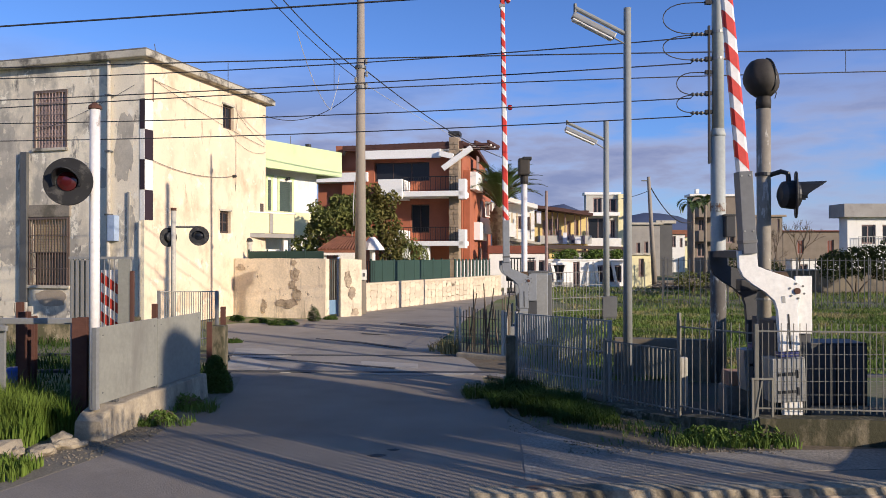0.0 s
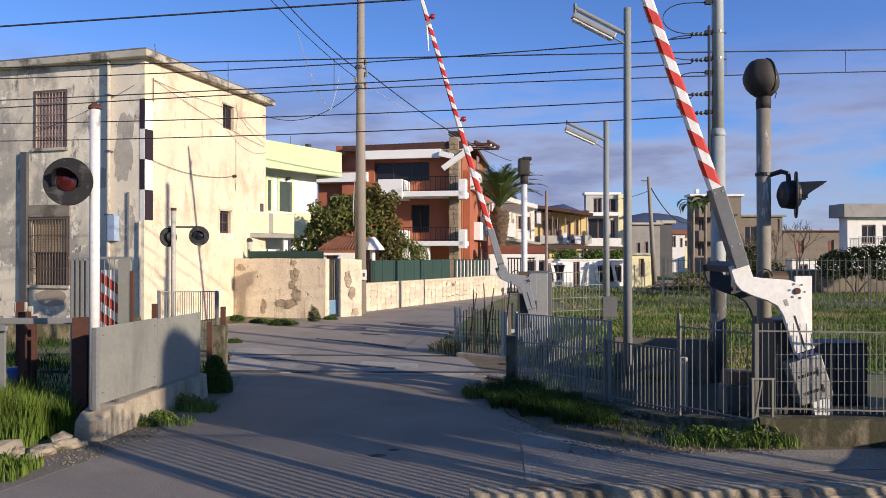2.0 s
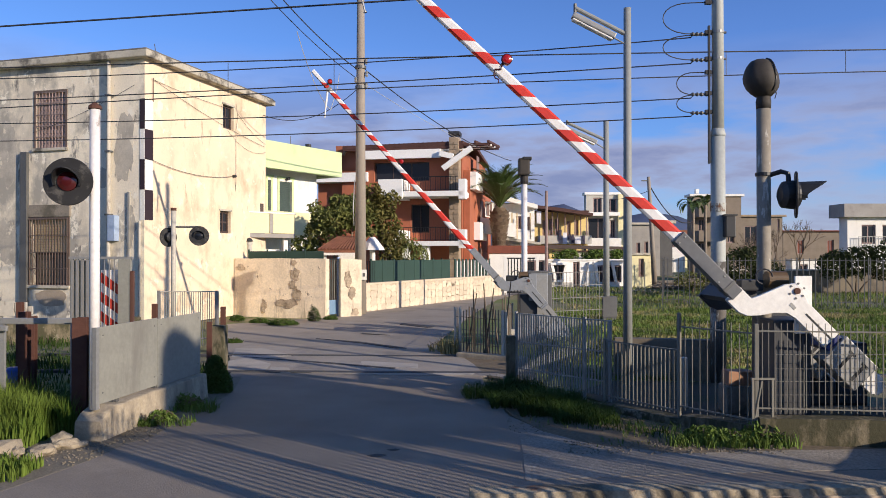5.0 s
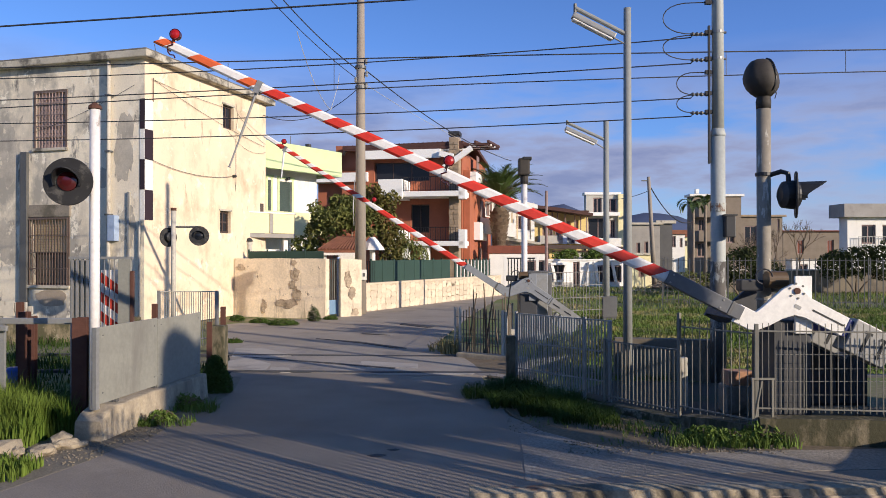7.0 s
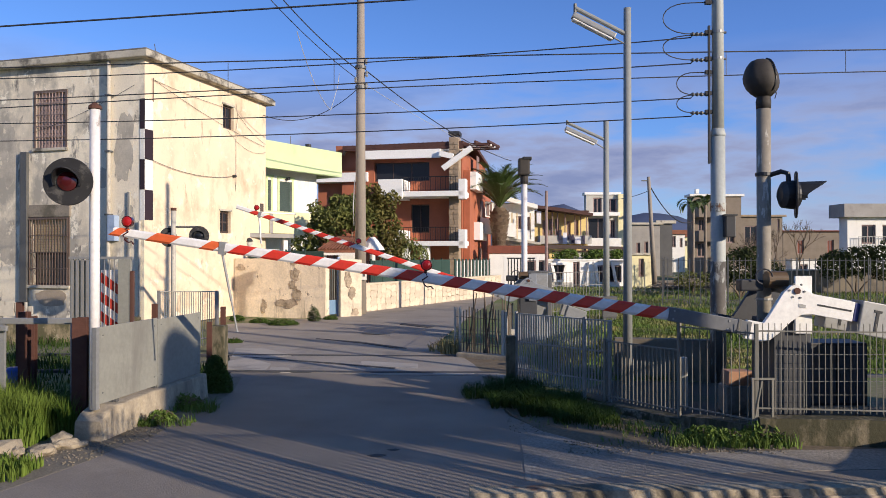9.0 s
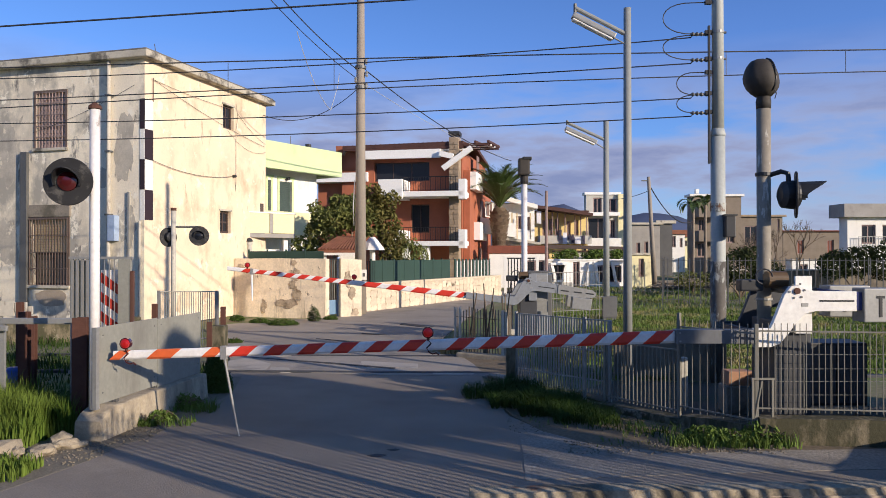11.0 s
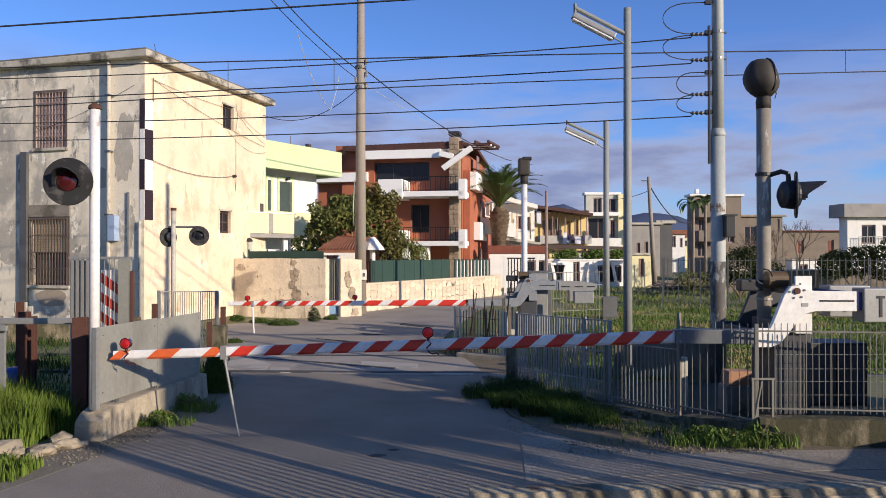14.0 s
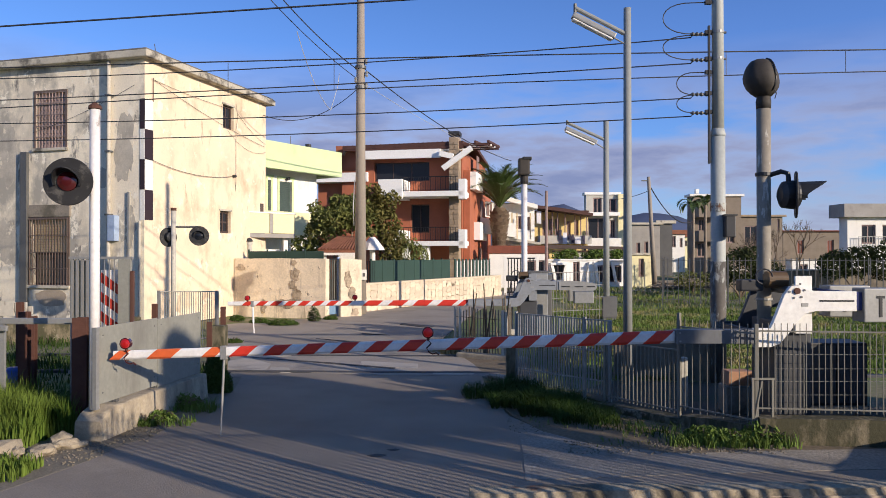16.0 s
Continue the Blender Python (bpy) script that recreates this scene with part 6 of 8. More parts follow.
def build_hooded_signal():
    D = 9.05
    x = 3.954
    th = thing("crossing_bell_post", (x, D), "peeling white post with a black hooded bell and side light", "signal", "crossing signals", local=True)
    part("post", rod((0, 0, 0), (0, 0, 3.91), 0.083, seg=18), M["peeled_post"], th, smooth=True)
    zc = 4.258
    prof = [(0.085, 3.889), (0.09, 3.98), (0.08, 4.035), (0.1, 4.084)]
    part("collar", lathe(prof, 18), M["rubber"], th, "black collar", smooth=True)
    prof = [(0.09, 4.042), (0.145, 4.091), (0.187, 4.147), (0.205, 4.216), (0.205, 4.286), (0.186, 4.363), (0.158, 4.425), (0.118, 4.474), (0.06, 4.498), (0.01, 4.502)]
    bm = lathe(prof, 24)
    for v in bm.verts:
        a = math.atan2(v.co.y, v.co.x)
        f = 1 + 0.035 * math.cos(5 * a + 0.6) + 0.03 * noise.noise((a, v.co.z * 6, 2.0))
        up = (v.co.z - 4.042) / (4.502 - 4.042)
        v.co.x, v.co.y = v.co.x * f - 0.038 * min(1, 2 * up), v.co.y * f
    part("hood", bm, M["rubber"], th, "black rubber hood over the bell", smooth=True)
    seam = [(0.045 + (r + 0.004) * 0.42 - 0.06, -(r + 0.004) * 0.9, zz) for r, zz in prof[1:-1]]
    part("hood_seam", tube(seam, 0.011, 6), M["black"], th, "folded seam of the hood", smooth=True)
    part("cord", tube([(0.09, -0.1, 4.119), (0.115, -0.1, 4.063), (0.095, -0.1, 4.001)], 0.008, 5), M["black"], th)
    z = 3.082
    part("clamp", rod((0, 0, z - 0.02), (0, 0, z + 0.02), 0.1, seg=16), M["black"], th)
    part("bracket", tube([(0.06, -0.05, z - 0.01), (0.15, -0.14, z + 0.02), (0.2, -0.21, z - 0.01), (0.205, -0.224, z - 0.14)], 0.03, 8), M["black"], th)
    part("clamp", rod((0, 0, 1.752), (0, 0, 1.78), 0.1, seg=16), M["galv"], th)
    part("clamp", rod((0, 0, 1.536), (0, 0, 1.564), 0.1, seg=16), M["galv"], th)
    # light seen from the side, turned to the road on the far side of the fence
    signal_head(th, Vector((0.29, -0.224, 2.813)), 0.278, 68, None, visor=0.33)
    c = Vector((0.195, -0.224, 2.813))
    part("lamp_housing", lathe([(0.09, -0.1), (0.16, -0.06), (0.175, 0.06), (0.16, 0.1)], 20, Matrix.Translation(c) @ Matrix.Rotation(math.pi / 2, 4, "Y")), M["black"], th, "black drum of the light")


def build_rear_bell():
    D = 18.2
    x = 2.016
    th = thing("crossing_bell_post", (x, D), "white post with a square black hooded light", "signal", "crossing signals", local=True)
    part("post", rod((0, 0, 0), (0, 0, 3.85), 0.075, seg=14), M["white_post"], th, smooth=True)
    part("neck", rod((0, 0, 3.836), (0, 0, 4.088), 0.1, seg=12), M["rubber"], th)
    part("hood", box(-0.15, 0.12, -0.18, 0.16, 4.046, 4.466, bevel=0.04), M["rubber"], th, "black square hood")
    part("hood_rim", box(-0.06, 0.17, -0.2, 0.18, 4.424, 4.494, bevel=0.02), M["black"], th)


build_near_signal()
build_far_signal()
build_hooded_signal()
build_rear_bell()


# ---- near side: low wall, panels and posts on the far left of the road ----
def build_left_guard():
    a, b = Vector((*(-3.84, 8.24), 0)), Vector((*(-3.47, 10.791), 0))
    d = (b - a).normalized()
    turn = math.degrees(math.atan2(d.y, d.x))
    L = (b - a).length
    # low concrete kerb wall, chipped at its near end
    bm = bmesh.new()
    rows = []
    rnd = random.Random(8)
    n = 26
    for i in range(n + 1):
        u = L * i / n
        z = 0.35 + 0.02 * noise.noise((u * 3, 0, 0)) - (0.13, 0.06, 0.035, 0.0)[min(i, 3)]
        o = 0.03 * noise.noise((u * 2.5, 5, 0))
        rows.append([bm.verts.new((u, y, zz)) for y, zz in ((-0.03 + o, -0.1), (-0.01 + o, 0.12), (0.0 - o * 0.5, z - 0.012), (0.02, z), (0.29, z + 0.008), (0.31, z - 0.015), (0.32 + o, -0.1))])
    for u, v in zip(rows, rows[1:]):
        for k in range(6):
            bm.faces.new((u[k], v[k], v[k + 1], u[k + 1]))
    bm.faces.new(rows[0])
    bm.faces.new(rows[-1][::-1])
    right_way(bm)
    bmesh.ops.transform(bm, matrix=pose(a.x, a.y, 0, 0, 0, turn), verts=bm.verts)
    solo("kerb_wall", bm, M["kerb_pale"], "low chipped concrete kerb wall by the road", "wall", kind="structure")
    th = thing("guard_panel", a, "grey sheet metal guard panels on steel posts", "guard panel", turn=turn, local=True)
    z0, z1 = 0.39, 1.27
    half = L * 0.53
    for u0, u1 in ((0.095, half - 0.004), (half + 0.004, L - 0.02)):
        m = Matrix.Translation((0, 0, 0))
        p = part("panel", box(u0, u1, 0.085, 0.105, z0 - 0.02 * u0, z1 - 0.015 * u0, bevel=0.006), M["sheet"], th, "grey painted steel sheet")
        for u in (u0 + 0.08, u1 - 0.08):
            for z in (z0 + 0.12, z1 - 0.1):
                part("rivet", rod((u, 0.077, z), (u, 0.085, z), 0.007, seg=6), M["galv_dark"], p)
    part("edge_post", box(0.035, 0.09, 0.07, 0.125, 0.34, z1 + 0.0, bevel=0.004), M["galv"], th, "pale steel angle post")
    for u in (0.5, half, L - 0.15):
        part("post", box(u - 0.03, u + 0.03, 0.107, 0.165, 0.34, z1 - 0.08), M["galv_dark"], th)
    # rubble at the broken end
    rnd = random.Random(4)
    shapes = []
    for k in range(4):
        bm = bmesh.new()
        bmesh.ops.create_icosphere(bm, subdivisions=2, radius=1)
        for v in bm.verts:
            v.co *= 0.8 + 0.35 * noise.noise(v.co * 1.3 + Vector((k * 7, 0, 0)))
            v.co.z *= 0.6
        me = bpy.data.meshes.new("stone")
        bm.to_mesh(me)
        bm.free()
        me.materials.append(M["kerb_pale"])
        shapes.append(me)
    for (gx, gy), s in (((-4.213, 8.125), 0.16), ((-4.176, 7.913), 0.1), ((-4.046, 7.982), 0.13), ((-4.182, 7.669), 0.14), ((-4.141, 7.734), 0.1), ((-4.188, 7.541), 0.09), ((-4.566, 7.669), 0.2), ((-4.423, 7.626), 0.12), ((-3.947, 8.029), 0.08)):
        ob = new("rubble_stone", shapes[rnd.randrange(4)])
        ob.matrix_basis = pose(gx, gy, s * 0.35, 0, 0, rnd.uniform(0, 360)) @ Matrix.Diagonal((s * 1.3, s, s, 1))
        tagged(ob, "broken pale lump of concrete beside the road", "stone", "rubble by the kerb")


build_left_guard()


def rusty_post(px_at, top, w=0.13, label="rusty brown steel post by the crossing"):
    x, y = px_at
    th = thing("steel_post", (x, y), label, "post", "rusty posts", local=True)
    part("web", box(-0.012, 0.012, -w * 0.5 + 0.013, w * 0.5 - 0.013, 0, top), M["rust"], th)
    part("flange", box(-w * 0.6, w * 0.6, -w * 0.5, -w * 0.5 + 0.012, 0, top), M["rust"], th)
    part("flange", box(-w * 0.6, w * 0.6, w * 0.5 - 0.012, w * 0.5, 0, top), M["rust"], th)


rusty_post((-4.368, 8.9), 1.333, 0.15)
rusty_post((-5.465, 9.6), 1.347, 0.1)
rusty_post((-5.704, 10.2), 1.237, 0.09)
rusty_post((-3.622, 11.4), 1.048, 0.06)
rusty_post((-4.249, 14.2), 1.084, 0.07)
rusty_post((-5.1, 13), 1.22, 0.07)
rusty_post((-5.984, 10.4), 1.42, 0.07)


def build_left_clutter():
    th = thing("pipe_rail", (-5.124, 9.2), "pale horizontal guard pipe on thin posts", "guard rail", local=True)
    z = 1.272
    part("pipe", box(-1.3, 0.52, -0.03, 0.03, z - 0.05, z + 0.03, bevel=0.015), M["galv"], th)
    part("pipe", box(-1.3, -0.28, -0.1, -0.05, z - 0.13, z - 0.06, bevel=0.015), M["galv"], th)
    for x in (-0.38, 0.5, -1.2):
        part("stand", box(x - 0.025, x + 0.025, -0.025, 0.025, 0, z - 0.051), M["galv"], th)
    f = thing("post_fence", (-7.052, 12), "weathered white board fence stubs", "fence", local=True)
    for x0, x1, t0, t1 in ((-30, 6, 533, 560), (8, 28, 535, 552), (30, 48, 556, 566)):
        part("board", box(x0 * 12 / 1300, x1 * 12 / 1300, -0.02, 0.02, 2.1 + (450 - t1) * 12 / 1300, 2.1 + (450 - t0) * 12 / 1300, bevel=0.004), M["post_paint"], f)
    for x in (-0.2, 0.12, 0.3):
        part("stake", box(x - 0.03, x + 0.03, 0.021, 0.06, 0, 1.25), M["post_paint"], f)
    # tall barred gate leaf with striped warning boards behind
    D = 12.5
    g = thing("barred_gate", (-5.808, D), "tall grey barred gate with red and white warning boards", "gate", local=True)
    zt = 2.013
    xs = [(x - 180) * D / 1300 for x in (128, 137, 146, 155, 164, 173)]
    for k, x in enumerate(xs):
        part("bar", box(x - 0.018, x + 0.018, -0.02, 0.02, 0.12, zt), M["galv"], g)
    part("top_rail", box(xs[0] - 0.05, 0.53, -0.03, 0.03, zt, zt + 0.045), M["galv"], g)
    part("bottom_rail", box(xs[0] - 0.05, 0.53, -0.03, 0.03, 0.06, 0.12), M["galv"], g)
    part("sheet", box(xs[0] - 0.05, xs[0] + 0.32, 0.03, 0.05, 0.1, zt - 0.02), M["sheet"], g, "grey backing sheet")
    part("sheet", box(0.29, 0.5, -0.03, 0.03, 0.06, zt - 0.001), M["sheet"], g, "grey end sheet")
    part("gate_post", box(0.5, 0.545, -0.04, 0.04, 0, zt - 0.2), M["rust"], g)
    b = part("warning_board", box(-0.03, 0.28, 0.04, 0.06, 0.15, 1.831), M["boom_white"], g, "white board with red slanted stripes")
    for k in range(5):
        z = 0.3 + 0.33 * k
        bm = plate([(-0.028, z), (0.278, z - 0.22), (0.278, z - 0.05), (-0.028, z + 0.17)], 0.034, 0.04)
        part("stripe", bm, M["board_red"], b)
    for k in range(3):
        x = 0.05 + k * 0.085
        part("bar", box(x - 0.006, x + 0.006, -0.01, 0.01, 0.12, zt - 0.001), M["galv"], g)
    # low pale bars further back and a concrete stub
    h = thing("bar_fence", (-5.526, 16), "low pale steel bar fence before the cream house", "fence", local=True)
    zt = 1.275
    for k in range(27):
        x = (283 - 335 + 4.0 * k) * 16 / 1300
        part("bar", box(x - 0.006, x + 0.006, -0.006, 0.006, 0.1, zt), M["galv"], h)
    part("rail", box(-0.66, 0.64, -0.02, 0.02, zt, zt + 0.02), M["post_paint"], h)
    part("rail", box(-0.66, 0.64, -0.02, 0.02, 0.25, 0.28), M["galv"], h)
    for x in (-0.66, 0.6):
        part("post", box(x - 0.03, x + 0.03, -0.03, 0.03, 0, zt + 0.03), M["galv"], h)
    s = thing("concrete_stub", (-4.021, 13.2), "squat weathered concrete marker stub", "bollard", local=True)
    part("block", box(-0.13, 0.13, -0.13, 0.13, 0, 0.821, bevel=0.03), M["kerb_dark"], s)
    bkt = thing("plastic_drum", (-5.714, 9.8), "blue plastic drum among weeds", "drum", local=True)
    part("body", lathe([(0.14, 0.0), (0.16, 0.05), (0.155, 0.25), (0.165, 0.27), (0.155, 0.3), (0.16, 0.5), (0.1, 0.56)], 16, Matrix.Translation((0, 0, 0.2)) @ Matrix.Diagonal((0.8, 0.8, 0.7, 1))), M["blue"], bkt, smooth=True)
    part("base", box(-0.2, 0.2, -0.2, 0.2, 0, 0.2, bevel=0.02), M["concrete"], bkt)
    low = strip_wall("low_wall", (-10.775, 17), (-7.599, 18.5), 0.55, 0.5, 0.25, M["kerb_dark"], "low stone wall before the cream house")


build_left_clutter()


# ---- near side: railings round the barrier on the right of the road ----
def bar_fence(name, a, b, z0, z1, gap, label, rails, bar=0.012, material=None, posts=(), post_top=None, spikes=True, deep=None):
    a, b = Vector((*a, 0)), Vector((*b, 0))
    d = b - a
    L = d.length
    th = thing(name, a, label, "fence", "railings by the barrier", turn=math.degrees(math.atan2(d.y, d.x)), local=True)
    n = int(L / gap)
    bm = box(-bar, bar, -(deep or bar), deep or bar, z0, z1 + (0.03 if spikes else 0))
    me = bpy.data.meshes.new("bar")
    bm.to_mesh(me)
    bm.free()
    me.materials.append(material or M["fence_dark"])
    for k in range(1, n):
        ob = new("bar", me)
        ob.parent = th
        ob.location = (L * k / n, 0, 0)
    for z in rails:
        part("rail", box(0, L, -0.012, 0.012, z - 0.008, z + 0.008), material or M["fence_dark"], th)
    for u in posts:
        part("post", box(u - 0.02, u + 0.02, -0.022, 0.022, 0, (post_top or z1) + 0.02, bevel=0.004), material or M["fence_dark"], th)
    return th, L


p0, p1, p2, p3, p4 = Vector((1.149, 11.667)), Vector((2.059, 10.623)), Vector((2.193, 10.037)), Vector((2.886, 9.04)), Vector((3.504, 8.223))
p5 = Vector((5.95, 7.93))
GRATE_RAILS = (0.3, 0.72)
bar_fence("railing", p0, p1, 0.08, 1.17, 0.048, "dense grey steel grating panel at the roadside", GRATE_RAILS + (1.16,), bar=0.005, deep=0.014, spikes=False, material=M["galv"], posts=(0.02, 1.37), post_top=1.17)
bar_fence("railing", p1, Vector((2.37, 10.341)), 0.1, 1.17, 0.048, "dense grey steel grating panel at the roadside", GRATE_RAILS + (1.16,), bar=0.005, deep=0.014, spikes=False, posts=(0.4,), post_top=1.15, material=M["galv"])
bar_fence("railing", p2, p3, 0.14, 0.93, 0.062, "low grey flat-bar railing on a concrete kerb", (0.18, 0.92), posts=(0.03,), material=M["fence_pale"], bar=0.007, deep=0.009, spikes=False)
bar_fence("railing", p3, p4, 0.19, 1.28, 0.1, "grey bar railing round the barrier machine", (0.24, 1.21), posts=(0.02,), bar=0.004, post_top=1.36, material=M["fence_pale"])
bar_fence("railing", p4, p5, 0.34, 1.3, 0.066, "grey bar railing round the barrier machine", (0.38, 1.24), posts=(0.0, 1.55), bar=0.0036, material=M["fence_pale"])


def build_kerb():
    pts = [p2 + Vector((-0.15, 0.02)), p3, p4, Vector((5.98, 7.9))]
    for k, (a, b) in enumerate(zip(pts, pts[1:])):
        strip = strip_wall("kerb_wall", (a.x, a.y - 0.1), (b.x, b.y - 0.1), (0.08, 0.14, 0.28)[k], (0.1, 0.2, 0.3)[k], 0.22, M["kerb_dark"], "low weathered concrete kerb under the railing", n=14, rough=0.015)


build_kerb()


def build_machine_yard():
    th = thing("control_cabinet", (5.125, 9.6), "dark grey control cabinet behind the railing", "cabinet", local=True)
    w = 0.42
    z = 0.941
    part("body", box(-w, w, 0, 0.5, 0.12, z, bevel=0.015), M["black"], th, "dark cabinet body")
    part("door", box(-w + 0.03, -0.01, -0.02, -0.001, 0.16, z - 0.04), M["dark_plate"], th)
    part("door", box(0.01, w - 0.03, -0.02, -0.001, 0.16, z - 0.04), M["dark_plate"], th)
    part("plinth", box(-w - 0.03, w + 0.03, -0.03, 0.53, 0, 0.12), M["concrete"], th)
    g = thing("mesh_guard", (4.38, 8.3), "welded wire mesh guard behind the railing", "mesh guard", local=True)
    for zz in (0.964, 0.804, 0.663, 0.51, 0.363):
        part("wire", rod((-0.62, 0, zz), (0.9, 0, zz), 0.0038, seg=6), M["fence_pale"], g)
    for k in range(6):
        x = -0.6 + 0.3 * k
        part("upright", rod((x, 0.01, 0.0), (x, 0.01, 1.078), 0.0042, seg=6), M["fence_pale"], g)
    gt = thing("wicket_frame", (3.595, 8.2), "narrow galvanised wicket frame in the railing", "gate", local=True)
    for x in (-0.14, 0.08):
        part("leg", box(x - 0.012, x + 0.012, -0.012, 0.012, 0, 0.7), M["fence_pale"], gt)
    part("top", box(-0.16, 0.1, -0.02, 0.02, 0.7, 0.719), M["fence_pale"], gt)
    part("brace", rod((-0.12, 0, 0.25), (-0.04, 0, 0.687), 0.012, seg=6), M["fence_pale"], gt)
    # low block walls behind
    # dark soil sheet paints the shade that lies on the yard floor
    solo("yard_floor", flat([(1.945, 11.189), (2.291, 10.341), (2.971, 9.286), (3.591, 8.426), (5.9, 8.1), (5.9, 11.7), (4.412, 12.0), (2.872, 12.2)], 0.004, 0.06), M["yard_soil"], "soil inside the railing, with the yard's shade put into its dark colour", "ground", kind="structure")
    strip_wall("block_wall", (2.923, 12.5), (4.505, 12.2), 0.67, 0.67, 0.2, M["block_tan"], "low tan block wall behind the railing", n=6)
    bl = thing("concrete_block", (3.89, 9.8), "stack of rough concrete and brick blocks", "block", local=True)
    part("lower_block", box(-0.17, 0.2, -0.15, 0.15, 0, 0.366, bevel=0.02), M["concrete"], bl)
    part("brick_block", box(-0.13, 0.22, -0.13, 0.13, 0.366 + 0.002, 0.555, bevel=0.01), M["brick"], bl)
    wp = thing("marker_post", (3.327, 10.2), "white weathered marker post behind the railing", "post", local=True)
    part("body", box(-0.06, 0.055, -0.05, 0.05, 0, 0.672, bevel=0.015), M["post_paint"], wp)
    rp = thing("marker_post", (3.645, 13.5), "dark post with a red cap", "post", local=True)
    part("body", rod((0, 0, 0), (0, 0, -0.081), 0.05, seg=10), M["galv_dark"], rp)
    part("cap", rod((0, 0, -0.081), (0, 0, 0.127), 0.07, 0.05, seg=10), M["board_red"], rp)


build_machine_yard()


# railings and stakes by the far barrier
def build_far_railings():
    a, b, c = Vector((0.264, 15.6)), Vector((1.224, 14.599)), Vector((4.2, 18.2))
    def rough_fence(a, b, z1, gap, label, seed, n_stakes):
        d = b - a
        th = thing("stake_fence", (a.x, a.y), label, "fence", turn=math.degrees(math.atan2(d.y, d.x)), local=True)
        rnd = random.Random(seed)
        L = d.length
        n = int(L / gap)
        for k in range(n + 1):
            x = L * k / n
            part("stake", box(x - 0.009, x + 0.009, -0.009, 0.009, 0, z1 * rnd.uniform(0.93, 1.03)), M["bark"] if rnd.random() < 0.6 else M["fence_pale"], th)
        for z in (z1 * 0.25, z1 * 0.8):
            part("wire", rod((0, -0.016, z), (L, -0.016, z), 0.007, seg=5), M["bark"], th)
        for x in (0.02, L * 0.12, L - 0.02):
            part("post", box(x - 0.025, x + 0.025, -0.045, -0.012, 0, z1), M["post_paint"], th, "pale weathered fence post")
        for k in range(n_stakes):
            x = L * rnd.random()
            part("leaning_stake", rod((x, 0.03, 0), (x + rnd.uniform(-0.25, 0.3), 0.05, z1 * rnd.uniform(1.1, 1.6)), 0.022, 0.012, seg=6), M["bark"], th)
        return th
    rough_fence(a, b, 0.98, 0.08, "rough grey stake fence by the far barrier", 3, 7)
    rough_fence(b, Vector((1.618, 17.389)), 0.95, 0.12, "rough grey stake fence by the far barrier", 5, 2)
    bar_fence("railing", Vector((2.19, 19.5)), Vector((4.486, 20.682)), 0.1, 1.62, 0.11, "thin pale bar railing beside the far barrier", (0.2, 0.55, 0.9, 1.25, 1.6), material=M["galv_dark"], bar=0.006, spikes=False)
    cab = thing("control_cabinet", (2.368, 18), "grey steel cabinet behind the far barrier", "cabinet", local=True)
    part("body", box(-0.22, 0.2, 0, 0.4, 0, 1.643, bevel=0.02), M["grey_paint"], cab)
    part("roof", box(-0.25, 0.23, -0.03, 0.43, 1.643, 1.685), M["galv_dark"], cab)
    part("door", box(-0.19, 0.17, -0.02, -0.001, 0.1, 1.588), M["galv"], cab)
    c2 = thing("control_cabinet", (2.748, 19), "narrow dark cabinet behind the far barrier", "cabinet", local=True)
    part("body", box(-0.1, 0.08, 0, 0.3, 0, 1.559, bevel=0.02), M["galv_dark"], c2)
    st = thing("concrete_pillar", (1.09, 11.72), "dark weathered concrete pillar at the end of the grating", "pillar", local=True)
    part("block", box(-0.085, 0.085, -0.085, 0.085, 0, 0.8, bevel=0.012), M["kerb_dark"], st)
    part("footing", box(-0.13, 0.13, -0.13, 0.13, 0, 0.14, bevel=0.02), M["kerb_pale"], st)
    pole = thing("sign_pole", (3.801, 27), "thin dark pole in the field", "pole", local=True)
    part("shaft", rod((0, 0, 0), (0, 0, 4.426), 0.06, 0.05, seg=8), M["shutter"], pole)
    base = thing("lamp_base", (1.574, 17.2), "small pale concrete base by the far barrier", "base", local=True)
    part("block", box(-0.1, 0.1, -0.1, 0.1, 0, 0.35, bevel=0.02), M["post_paint"], base)


build_far_railings()


